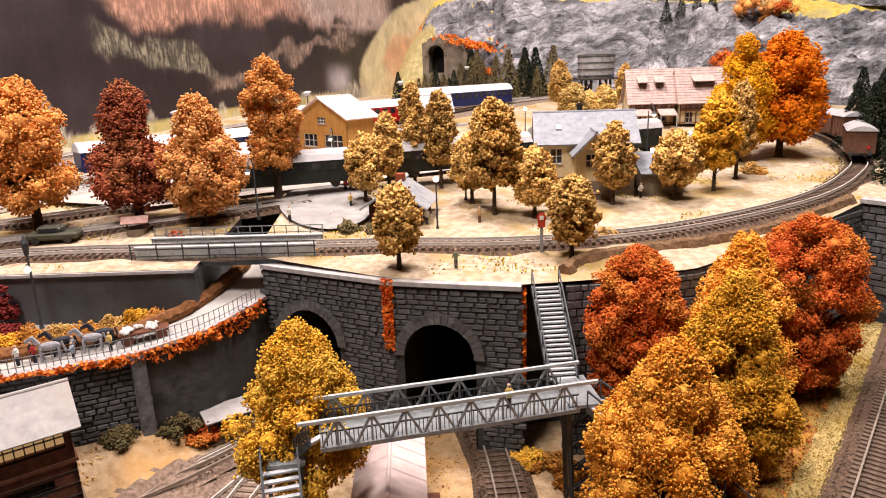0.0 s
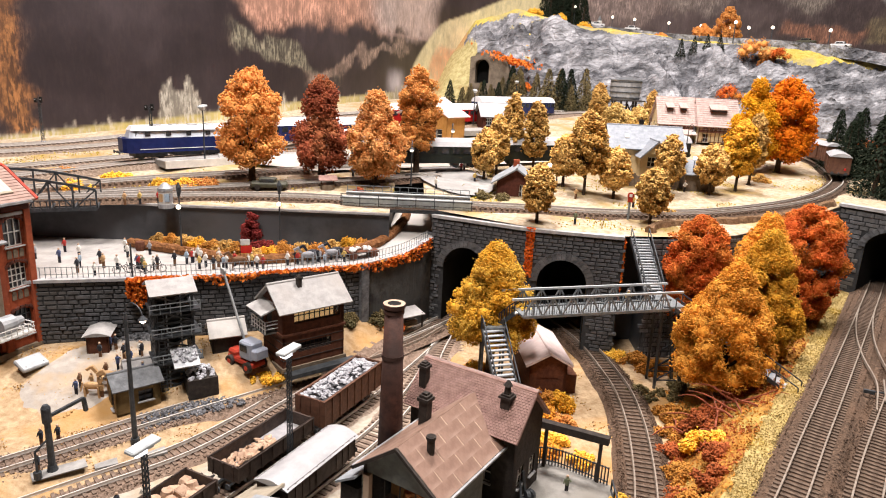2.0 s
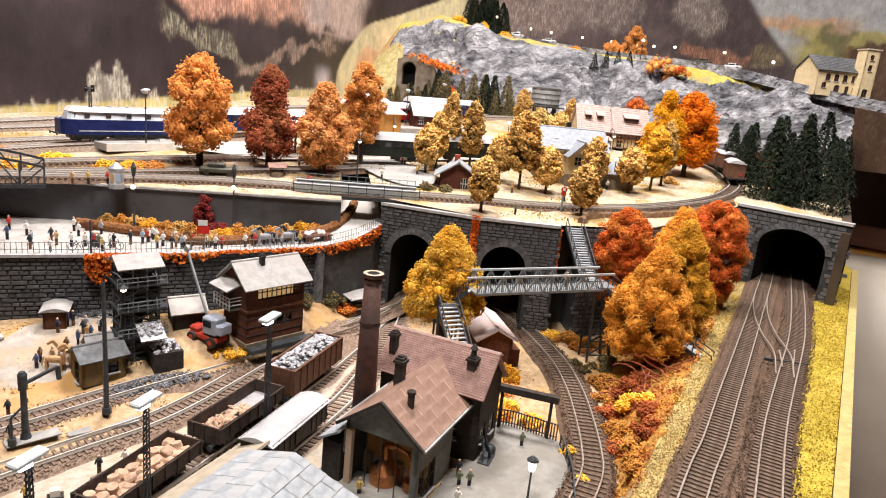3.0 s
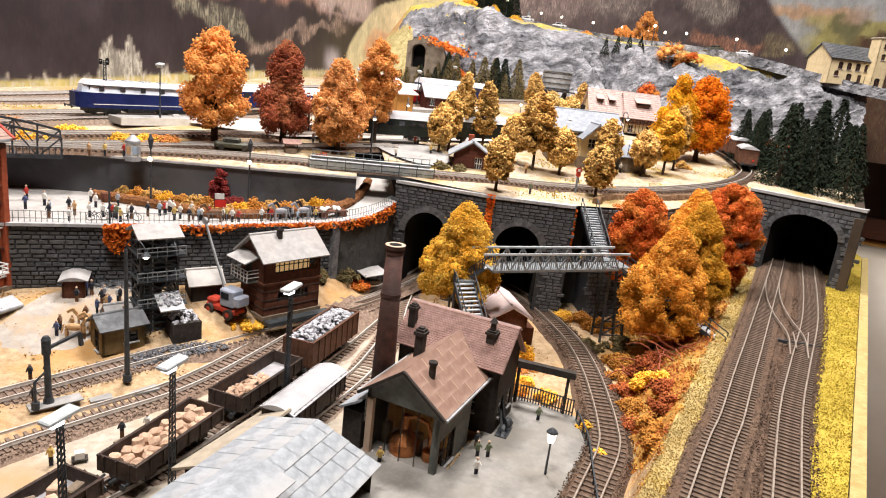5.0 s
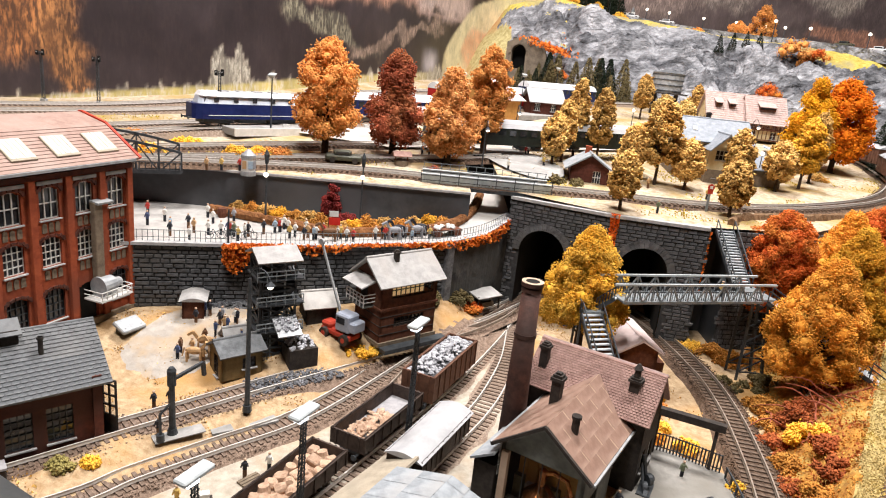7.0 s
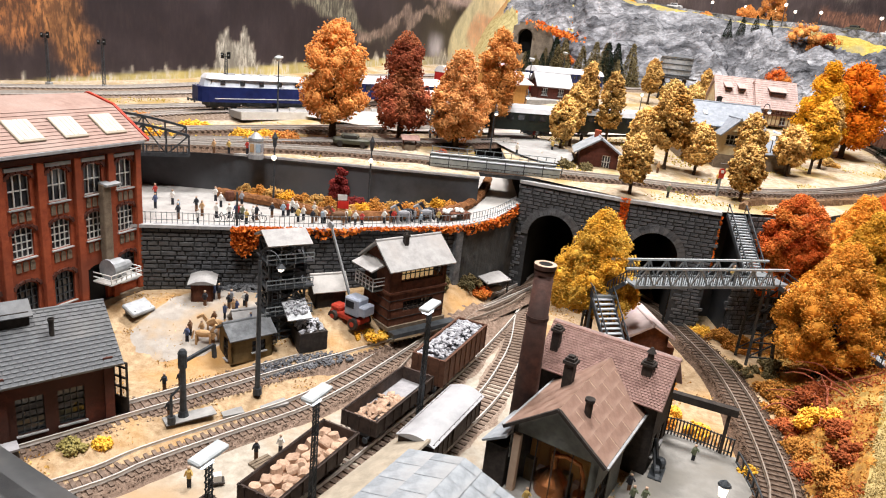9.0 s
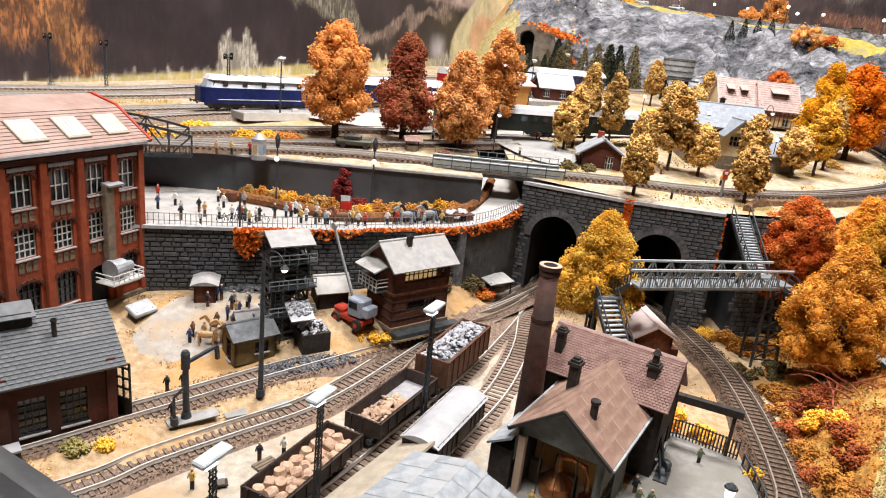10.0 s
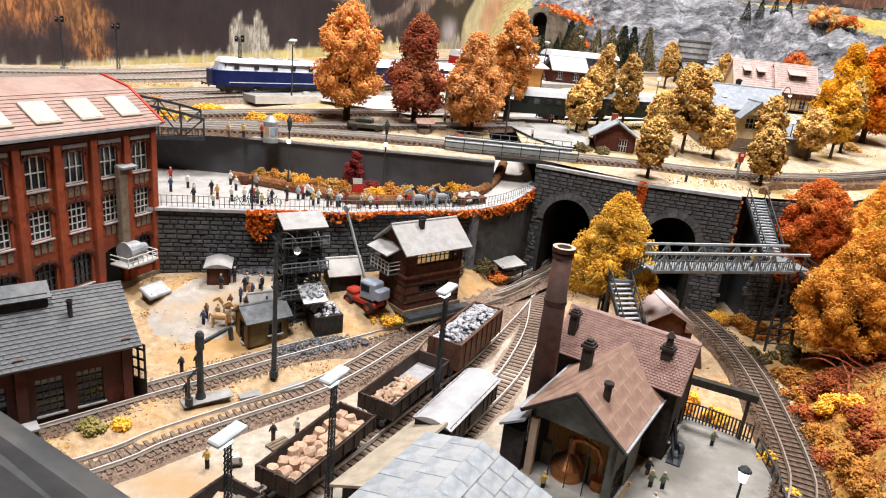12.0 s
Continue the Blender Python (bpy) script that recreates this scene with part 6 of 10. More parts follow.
def signal_box():
    root = thing("signal_box", pose(-0.2885, 0.4075, 0.020, 0, 0, 37), "brown timber signal box with lit upper windows and a grey roof", "signal box")
    L, W, H1, H2 = 0.066, 0.044, 0.034, 0.064
    low_walls = four_walls(root, L, W, H1, "darkwood", {"s": [(0.016, 0.052, 0.014, 0.024)], "w": []})
    window(low_walls[0], 0.016, 0.052, 0.014, 0.024, 8, 2, frame="blackwood", sill=False)
    solid("plinth", L + 0.004, W + 0.004, 0.004, 0, 0, -0.003, "plinth", root)
    solid("band", L + 0.003, W + 0.003, 0.0022, 0, 0, H1 - 0.001, "darkwood", root)
    up = new("upper_storey")
    up.parent = root
    up.matrix_local = pose(0, 0, H1)
    h = H2 - H1
    walls = four_walls(up, L, W, h, "darkwood", {"s": [(0.012, 0.062, 0.010, 0.025)], "e": [(0.006, 0.038, 0.010, 0.025)], "w": [(0.006, 0.020, 0.004, 0.024)]})
    window(walls[0], 0.012, 0.062, 0.010, 0.025, 9, 2, frame="blackwood", pane="glass", sill=False)
    window(walls[1], 0.006, 0.038, 0.010, 0.025, 5, 2, frame="blackwood", pane="glass", sill=False)
    solid("door", 0.012, 0.001, 0.020, 0.013, 0.0015, 0.004, "blackwood", walls[3])
    solid("lit_interior", L * 0.8, W * 0.5, 0.018, 0.003, 0.004, 0.006, "lit_room", up)
    for z in (0.008, 0.017, 0.026):
        for wl, ww in ((low_walls[0], L), (low_walls[3], W)):
            solid("cladding_rail", ww, 0.0006, 0.0007, ww / 2, -0.0002, z, "blackwood", wl)
    gb = gable_roof(root, L, W, H2, 0.017, 0.006, 0.007, "felt")
    part("gable", gb, M["darkwood"], root)
    chimney_pot(root, -0.008, -0.006, H2 + 0.008, 0.014, 0.0022)
    balc = solid("balcony", 0.013, 0.030, 0.0014, -L / 2 - 0.0065, 0.004, H1, "greywood", root)
    b = bm_new()
    for y in np.linspace(-0.011, 0.019, 6):
        box(b, 0.0008, 0.0008, 0.012, -L / 2 - 0.0128, y, H1 + 0.001)
    for z in (0.005, 0.009, 0.0125):
        box(b, 0.0007, 0.030, 0.0008, -L / 2 - 0.0128, 0.004, H1 + z)
        box(b, 0.013, 0.0007, 0.0008, -L / 2 - 0.0065, -0.011, H1 + z)
    part("railing", b, M["white"], balc)
    slope_panel("porch_roof", root, (-L / 2 - 0.018, -0.014, H2 - 0.008), (-L / 2 - 0.018, 0.020, H2 - 0.008), (-L / 2, 0.020, H2 - 0.002), (-L / 2, -0.014, H2 - 0.002), 0.0014, "felt")
    solid("sill_beam", L + 0.010, 0.010, 0.004, 0.004, -W / 2 - 0.008, -0.006, "iron", root)
    return root


signal_box()

# ---- engine shed ----


def engine_shed():
    root = thing("engine_shed", pose(-0.5365, 0.187, 0.002, 0, 0, 39), "dark brick engine shed with a grey slate roof and open doors", "engine shed")
    L, W, H, HR = 0.150, 0.076, 0.052, 0.026
    X = 0.056 - L / 2
    sh = new("shed_body")
    sh.parent = root
    sh.matrix_local = pose(X, 0.028, 0)
    ops = [(L - 0.034, L - 0.018, 0.008, 0.034), (L - 0.058, L - 0.042, 0.008, 0.034), (L - 0.090, L - 0.074, 0.008, 0.034)]
    walls = four_walls(sh, L, W, H, "brick_dark", {"s": ops, "e": [(0.018, 0.058, 0.001, 0.044)]})
    for o in ops:
        window(walls[0], *o, 4, 5, frame="iron", bar_w=0.0007)
    for u in (0.003, L - 0.003, L - 0.066, L - 0.100):
        solid("pilaster", 0.006, 0.003, H, u, -0.001, 0, "brick_dark", walls[0])
    gb = gable_roof(sh, L, W, H, HR, 0.006, 0.007, "slate", tiles=(17, 34), tile_mat="slate", pieces=True)
    part("gable", gb, M["brick_dark"], sh)
    # lantern on the ridge
    lan = solid("roof_lantern", 0.030, 0.014, 0.010, 0.018, -0.003, H + HR - 0.006, "blackwood", sh)
    slope_panel("lantern_roof", sh, (0.001, -0.013, H + HR + 0.002), (0.035, -0.013, H + HR + 0.002), (0.035, 0.001, H + HR + 0.009), (0.001, 0.001, H + HR + 0.009), 0.001, "slate")
    slope_panel("lantern_roof", sh, (0.035, 0.012, H + HR + 0.003), (0.001, 0.012, H + HR + 0.003), (0.001, 0.001, H + HR + 0.009), (0.035, 0.001, H + HR + 0.009), 0.001, "slate")
    chimney_pot(sh, 0.044, -0.018, H + 0.010, 0.016, 0.0016, square=False)
    # open door leaves with panes
    for y, rz in ((-0.022, -62), (0.022, 62)):
        d = new("door_leaf")
        d.parent = sh
        d.matrix_local = pose(L / 2, y, 0.001, 0, 0, rz)
        b = bm_new()
        for x in (0.001, 0.007, 0.013, 0.019):
            box(b, 0.0010, 0.0014, 0.043, x, 0, 0)
        for z in (0.0, 0.014, 0.022, 0.030, 0.038, 0.042):
            box(b, 0.019, 0.0014, 0.0011, 0.010, 0, z)
        box(b, 0.019, 0.0012, 0.014, 0.010, 0, 0)
        part("frame", b, M["blackwood"], d)
        bb = bm_new()
        box(bb, 0.018, 0.0003, 0.028, 0.010, 0, 0.014)
        part("pane", bb, M["glass"], d)
    return root


engine_shed()


# ---- goods shed under the camera ----


def goods_shed():
    root = thing("goods_shed", pose(-0.287, 0.142, -0.012, 0, 0, 58), "goods shed with pale grey slate roof and a small dormer", "goods shed")
    L = 0.24
    # broken slope: a gentle upper part, a steeper lower part, and a tan lean-to on the siding side
    A = [(-L, 0.006, 0.040), (0.026, 0.006, 0.040), (0.026, -0.034, 0.051), (-L, -0.034, 0.051)]
    B = [(-L, -0.080, 0.027), (0.034, -0.080, 0.027), (0.026, -0.034, 0.051), (-L, -0.034, 0.051)]
    solid("body", L - 0.004, 0.076, 0.028, -L / 2 + 0.008, -0.038, 0, "blackwood", root)
    p = slope_panel("roof_slope", root, *A, 0.0018, "slate_pale")
    tile_slope(p, *A, 2, 15, "slate_pale", lift=0.0003, name="roof_slate", gap=0.0002, pieces=True)
    p = slope_panel("roof_slope", root, *B, 0.0018, "slate_pale")
    tile_slope(p, *B, 4, 17, "slate_pale", lift=0.0006, name="roof_slate", gap=0.0002, jitter=0.0003, pieces=True)
    slope_panel("lean_to_roof", root, (-0.034, 0.036, 0.022), (0.054, 0.034, 0.022), (0.050, 0.004, 0.036), (-0.034, 0.004, 0.036), 0.0018, "tan_roof", "tan felted lean-to roof")
    solid("lean_to", 0.076, 0.028, 0.021, 0.010, 0.016, 0, "blackwood", root)
    b = bm_new()
    fr = [b.verts.new(q) for q in ((0.024, 0.004, 0.0), (0.024, 0.004, 0.038), (0.024, -0.034, 0.049), (0.030, -0.076, 0.027), (0.030, -0.076, 0.0))]
    b.faces.new(fr)
    part("gable", b, M["blackwood"], root)
    dm = new("dormer")
    dm.parent = root
    dm.matrix_local = pose(-0.066, -0.040, 0.046)
    solid("cheek", 0.032, 0.034, 0.010, 0, 0, -0.004, "blackwood", dm)
    slope_panel("dormer_roof", dm, (-0.020, -0.022, 0.0075), (0.026, -0.022, 0.0065), (0.026, 0, 0.0125), (-0.020, 0, 0.0135), 0.0012, "slate_pale")
    slope_panel("dormer_roof", dm, (0.026, 0.020, 0.0065), (-0.020, 0.020, 0.0075), (-0.020, 0, 0.0135), (0.026, 0, 0.0125), 0.0012, "slate_pale")
    return root


goods_shed()
nr = thing("corner_shed", pose(-0.462, 0.082, -0.01, 0, 0, -32), "dark grey felt roof of a lineside shed", "shed")
b = bm_new()
n = 10
v1 = []
for x in (-0.14, 0.062):
    row = []
    for k in range(n + 1):
        a = k / n
        row.append(b.verts.new((x, -0.13 * a, 0.068 + 0.020 * math.sin(math.pi * a * 0.5))))
    v1.append(row)
for k in range(n):
    b.faces.new((v1[0][k], v1[1][k], v1[1][k + 1], v1[0][k + 1]))
bmesh.ops.solidify(b, geom=b.faces[:], thickness=0.002)
part("roof", b, M["dark_roof"], nr, smooth=True)
solid("body", 0.18, 0.10, 0.062, -0.05, -0.06, 0, "blackwood", nr)

# ---- wagons on the sidings ----


def wheels(root, xs, z=0.0):
    for x in xs:
        b = bm_new()
        for s in (-1, 1):
            cyl(b, 0.0055, 0.0055, 0.0016, x, s * 0.0078 - 0.0008, z + 0.0055, -90, 0, 0, seg=14)
        bar(b, (x, -0.008, z + 0.0055), (x, 0.008, z + 0.0055), 0.001)
        part("wheelset", b, M["iron"], root)
        for s in (-1, 1):
            solid("axle_guard", 0.009, 0.0012, 0.007, x, s * 0.0108, z + 0.004, "wagon", root)


def buffers(root, L, z=0.009):
    b = bm_new()
    for s in (-1, 1):
        for y in (-0.0095, 0.0095):
            cyl(b, 0.0009, 0.0009, 0.005, s * L / 2, y, z, 0, 90 * s, 0, seg=8)
            cyl(b, 0.0024, 0.0024, 0.0008, s * (L / 2 + 0.005), y, z, 0, 90 * s, 0, seg=10)
        box(b, 0.006, 0.002, 0.002, s * (L / 2 + 0.003), 0, z - 0.001)
    part("buffer", b, M["iron"], root)


def lumps(parent, name, sx, sy, z, count, size, material, seed, flat=1.0, heap=0.0):
    """Loose pieces of a load, one joined mesh."""
    rnd = random.Random(seed)
    bm = bm_new()
    for i in range(count):
        x, y = rnd.uniform(-sx / 2, sx / 2), rnd.uniform(-sy / 2, sy / 2)
        s = size * rnd.uniform(0.6, 1.3)
        top = heap * max(0, 1 - (2 * y / sy) ** 2) * max(0, 1 - (2 * x / sx) ** 4)
        m = pose(x, y, z + top + rnd.uniform(0, size * 0.4), rnd.uniform(-40, 40), rnd.uniform(-40, 40), rnd.uniform(0, 360)) @ Matrix.Diagonal((s, s * rnd.uniform(0.6, 1), s * 0.7 * flat, 1))
        bmesh.ops.create_icosphere(bm, subdivisions=1, radius=1, matrix=m)
    for v in bm.verts:
        v.co += Vector(noise.noise_vector(v.co * 400)) * size * 0.22
    return tagged(part(name, bm, M[material], parent), kind="stuff")


def open_wagon(x, y, z, rz, L, side, label, load=None, colour="wagon", W=0.029, floor="wagon_floor"):
    root = thing("open_wagon", pose(x, y, z, 0, 0, rz), label, "freight wagon", "freight wagons on the sidings")
    solid("underframe", L - 0.004, 0.016, 0.004, 0, 0, 0.0065, "iron", root)
    solid("floor", L, W, 0.0015, 0, 0, 0.0105, floor, root)
    for s in (-1, 1):
        b = bm_new()
        box(b, L, 0.0013, side, 0, s * (W / 2 - 0.0006), 0.0105)
        n = max(4, int(L / 0.011))
        for k in range(n + 1):
            box(b, 0.0012, 0.0012, side, -L / 2 + L * k / n * 0.99 + 0.0004, s * (W / 2 + 0.0004), 0.0105)
        box(b, L + 0.001, 0.0022, 0.0010, 0, s * (W / 2 - 0.0002), 0.0105 + side - 0.001)
        part("side", b, M[colour], root)
        b = bm_new()
        box(b, 0.0013, W, side, s * (L / 2 - 0.0006), 0, 0.0105)
        for yy in (-0.010, 0, 0.010):
            box(b, 0.0012, 0.0012, side, s * (L / 2 + 0.0004), yy, 0.0105)
        part("end", b, M[colour], root)
    wheels(root, (-L * 0.3, L * 0.3))
    buffers(root, L)
    if load == "sacks":
        rn = random.Random(41)
        cells = [(i, j) for i in range(9) for j in range(3)]
        for i, j in cells:
            px, py = -L / 2 + 0.008 + i * (L - 0.016) / 8, -W / 2 + 0.0065 + j * (W - 0.013) / 2
            kind = rn.random()
            b = bm_new()
            if kind < 0.42:
                cyl(b, 0.0042, 0.0036, 0.0038, 0, 0, 0, seg=12)
                cyl(b, 0.0036, 0.0042, 0.0038, 0, 0, -0.0038, seg=12)
                o = part("barrel", b, M["load"], root)
            else:
                box(b, 0.0095 * rn.uniform(0.8, 1.2), 0.0074 * rn.uniform(0.8, 1.15), 0.0060, 0, 0, -0.003)
                o = part("crate" if kind < 0.75 else "sack", b, M["load"], root, bevel=0.0008 if kind < 0.75 else 0.0020)
            o.matrix_local = pose(px + rn.uniform(-0.0015, 0.0015), py + rn.uniform(-0.001, 0.001), 0.0162 + rn.uniform(-0.001, 0.0012), rn.uniform(-16, 16) + (90 if 0.30 < kind < 0.42 else 0), rn.uniform(-16, 16), rn.uniform(0, 180))
        solid("load_bed", L - 0.006, W - 0.004, 0.0024, 0, 0, 0.0122, "load", root)
    if load == "sacks_half":
        o = lumps(root, "load", L * 0.60, W - 0.007, 0.0128, 120, 0.0034, "load", 77, flat=0.55, heap=0.0025)
        o.location.x = -L * 0.16
    if load == "coal":
        lumps(root, "load", L - 0.006, W - 0.005, 0.0105 + side - 0.003, 300, 0.0026, "ashlar", 78, flat=0.6, heap=0.006)
        solid("load_bed", L - 0.004, W - 0.003, side - 0.003, 0, 0, 0.0115, "coal", root)
    return root


open_wagon(-0.2425, 0.337, -0.004, 62.5, 0.094, 0.0245, "dark brown wagon heaped with grey coal lumps", "coal", "wagon_brown")

open_wagon(-0.2935, 0.254, -0.004, 60.5, 0.086, 0.0125, "black low-sided wagon half full of tan sacks", "sacks_half")
open_wagon(-0.3465, 0.166, -0.004, 62, 0.086, 0.0115, "black low-sided wagon full of tan sacks", "sacks")
w4 = open_wagon(-0.405, 0.078, -0.004, 60, 0.092, 0.0115, "black open wagon with a few crates inside", None, floor="wagon_floor")
for x, y, rz, mt in ((0.030, 0.004, 20, "load"), (0.020, -0.006, 70, "load"), (0.012, 0.006, -30, "plinth"), (0.034, -0.006, 10, "plinth")):
    o = solid("crate", 0.011, 0.006, 0.009, x, y, 0.012, mt, w4, rz=rz, bevel=0.0008)


def boxcar(x, y, z, rz, L, label, body="wagon", roof="white_roof", h=0.022, W=0.029, name="boxcar", rise=0.006, group="freight wagons on the sidings"):
    root = thing(name, pose(x, y, z, 0, 0, rz), label, "freight wagon", group)
    solid("underframe", L - 0.004, 0.016, 0.004, 0, 0, 0.005, "iron", root)
    b = bm_new()
    box(b, L, W - 0.002, h, 0, 0, 0.008)
    part("body", b, M[body], root)
    for k in range(int(L / 0.008) + 1):
        for s in (-1, 1):
            solid("batten", 0.0008, 0.0008, h, -L / 2 + 0.0006 + k * 0.008, s * (W / 2 - 0.0008), 0.008, body, root)
    for s in (-1, 1):
        solid("sliding_door", 0.020, 0.0012, h - 0.004, 0, s * (W / 2 - 0.0002), 0.010, body, root, bevel=0.0003)
    b = bm_new()
    n = 10
    rows = []
    for xx in (-L / 2 - 0.002, L / 2 + 0.002):
        rows.append([b.verts.new((xx, -W / 2 - 0.0008 + (W + 0.0016) * k / n, 0.008 + h - 0.001 + rise * math.sin(math.pi * k / n))) for k in range(n + 1)])
    for k in range(n):
        b.faces.new((rows[0][k], rows[1][k], rows[1][k + 1], rows[0][k + 1]))
    b.faces.new(rows[0])
    b.faces.new(rows[1][::-1])
    part("roof", b, M[roof], root)
    wheels(root, (-L * 0.3, L * 0.3))
    buffers(root, L)
    return root


boxcar(-0.2535, 0.2265, -0.005, 61, 0.082, "black boxcar with a plain white roof", h=0.0175, rise=0.0045)

# ---- footbridge ----


def footbridge():
    root = thing("footbridge", pose(0, 0, 0), "grey steel lattice footbridge over the curved track", "footbridge")
    A, B = Vector((-0.080, 0.3755, 0.085)), Vector((0.074, 0.4115, 0.085))
    d = (B - A).normalized()
    s = Vector((d.y, -d.x, 0))
    up = Vector((0, 0, 1))
    Wd = 0.028
    b = bm_new()
    m = Matrix.Translation((A + B) / 2) @ d.to_track_quat("X", "Z").to_matrix().to_4x4() @ Matrix.Diagonal(((B - A).length, Wd, 0.002, 1))
    bmesh.ops.create_cube(b, size=1, matrix=m)
    part("deck", b, M["iron_grey"], root)
    H = 0.0178
    n = 8
    for sg in (-1, 1):
        o = s * sg * Wd / 2
        b = bm_new()
        bar(b, A + o - d * 0.012 + up * H, B + o + d * 0.012 + up * H, 0.0020)
        part("top_chord", b, M["white_steel"], root)
        b = bm_new()
        bar(b, A + o, B + o, 0.0026)
        part("bottom_chord", b, M["iron_grey"], root)
        for k in range(n):
            p, q = A + (B - A) * k / n + o, A + (B - A) * (k + 1) / n + o
            mid = (p + q) / 2
            b = bm_new()
            bar(b, p, mid + up * H, 0.0014)
            bar(b, mid + up * H, q, 0.0014)
            bar(b, mid, mid + up * H, 0.0011)
            part("brace", b, M["iron_grey"], root)
        b = bm_new()
        N = 62
        for k in range(N):
            p = A + (B - A) * (k + 0.5) / N + o * 0.93
            bar(b, p, p + up * 0.010, 0.0005)
        bar(b, A + o * 0.93 + up * 0.010, B + o * 0.93 + up * 0.010, 0.0008)
        part("railing", b, M["iron"], root)
    # stairs: one down to the yard, one up to the wall top, one down on the bank

    def stair(name, a, c, w, n, parent=root):
        a, c = Vector(a), Vector(c)
        dr = c - a
        hz = Vector((dr.x, dr.y, 0)).normalized()
        sd = Vector((hz.y, -hz.x, 0))
        rz = math.degrees(math.atan2(hz.y, hz.x))
        st = new(name)
        st.parent = parent
        for k in range(n):
            p = a + dr * (k + 0.5) / n
            bb = bm_new()
            box(bb, dr.xy.length / n * 0.92, w, 0.0012, p.x, p.y, p.z, 0, 0, rz)
            part("step", bb, M["step"], st)
        for sg in (-1, 1):
            bb = bm_new()
            bar(bb, a + sd * sg * w / 2, c + sd * sg * w / 2, 0.0014, 0.0040)
            part("stringer", bb, M["iron"], st)
            bb = bm_new()
            bar(bb, a + sd * sg * w / 2 + up * 0.012, c + sd * sg * w / 2 + up * 0.012, 0.0010)
            for k in range(7):
                p = a + dr * k / 6 + sd * sg * w / 2
                bar(bb, p, p + up * 0.012, 0.0008)
            part("handrail", bb, M["iron"], st)
        return st

    land = Vector((-0.1015, 0.380, 0.069))
    b = bm_new()
    box(b, 0.022, 0.022, 0.0022, land.x, land.y, land.z, 0, 0, 7)
    part("landing", b, M["iron_grey"], root)
    b = bm_new()
    bar(b, land + Vector((-0.013, -0.012, 0.012)), land + Vector((-0.013, 0.012, 0.012)), 0.001)
    bar(b, land + Vector((-0.013, 0.012, 0.012)), land + Vector((0.012, 0.012, 0.012)), 0.001)
    for p in ((-0.013, -0.012), (-0.013, 0.012), (0.0, 0.012), (0.012, 0.012)):
        bar(b, land + Vector((p[0], p[1], 0)), land + Vector((p[0], p[1], 0.012)), 0.001)
    part("landing_rail", b, M["iron"], root)
    stair("stair", land + Vector((0.011, 0.006, 0.001)), A + Vector((0.002, 0.0, 0.001)), 0.020, 4)
    stair("stair", land + Vector((-0.002, -0.011, 0.0)), (-0.085, 0.300, 0.002), 0.021, 20)
    for dx, dy in ((-0.010, -0.009), (0.010, -0.009), (-0.010, 0.010), (0.010, 0.010)):
        b = bm_new()
        p = land + Vector((dx, dy, 0))
        bar(b, p, (p.x, p.y, -0.012), 0.002)
        part("leg", b, M["iron"], root)
    # far end: landing, pier on the bank, stair to the upper level
    e = B + Vector((0.006, 0.004, 0))
    b = bm_new()
    box(b, 0.022, 0.040, 0.0022, e.x, e.y + 0.004, e.z, 0, 0, 7)
    part("landing", b, M["iron_grey"], root)
    stair("stair", (e.x - 0.006, e.y + 0.020, e.z), (0.070, 0.492, 0.134), 0.020, 21)
    stair("stair", (e.x + 0.008, e.y - 0.010, e.z), (0.180, 0.330, 0.028), 0.018, 22)
    pier = new("pier")
    pier.parent = root
    base = Vector((0.092, 0.425, 0.0))
    legs = []
    for sx in (-1, 1):
        for sy in (-1, 1):
            b = bm_new()
            bar(b, (base.x + sx * 0.014, base.y + sy * 0.012, -0.012), (e.x + sx * 0.008, e.y + sy * 0.010, e.z), 0.0026)
            part("leg", b, M["iron"], pier)
    for k in range(5):
        z0, z1 = k / 5 * e.z, (k + 1) / 5 * e.z
        f0, f1 = 0.014 - 0.006 * k / 5, 0.014 - 0.006 * (k + 1) / 5
        for sy in (-1, 1):
            for p, q in (((base.x - f0, base.y + sy * 0.011, z0), (base.x + f1, base.y + sy * 0.011, z1)), ((base.x - f0, base.y + sy * 0.011, z0), (base.x + f0, base.y + sy * 0.011, z0))):
                b = bm_new()
                bar(b, p, q, 0.0012)
                part("lattice_bar", b, M["iron"], pier)
    return root


M["white_steel"] = node_mat("pale_steel", (0.36, 0.39, 0.40), (0.50, 0.53, 0.54), 160, 0.5)
M["step"] = node_mat("grey_step", (0.30, 0.32, 0.34), (0.46, 0.48, 0.50), 160, 0.7)
footbridge()


# shed beside the curve
sh3 = thing("wagon_hut", pose(-0.0452, 0.4225, -0.010, 0, 0, 93), "wooden lineside shed with a pale pink roof", "shed")
wl = four_walls(sh3, 0.080, 0.038, 0.041, "darkwood", {"w": [(0.008, 0.030, 0.001, 0.024)]})
solid("door", 0.022, 0.001, 0.023, 0.019, 0.001, 0.001, "darkwood", wl[3])
part("gable", gable_roof(sh3, 0.080, 0.038, 0.041, 0.0105, 0.004, 0.005, "pale_pink", tiles=(1, 6), tile_mat="pale_pink"), M["darkwood"], sh3)
solid("annex", 0.026, 0.014, 0.022, -0.016, -0.026, 0, "darkwood", sh3)

# ---- coal hopper tower ----


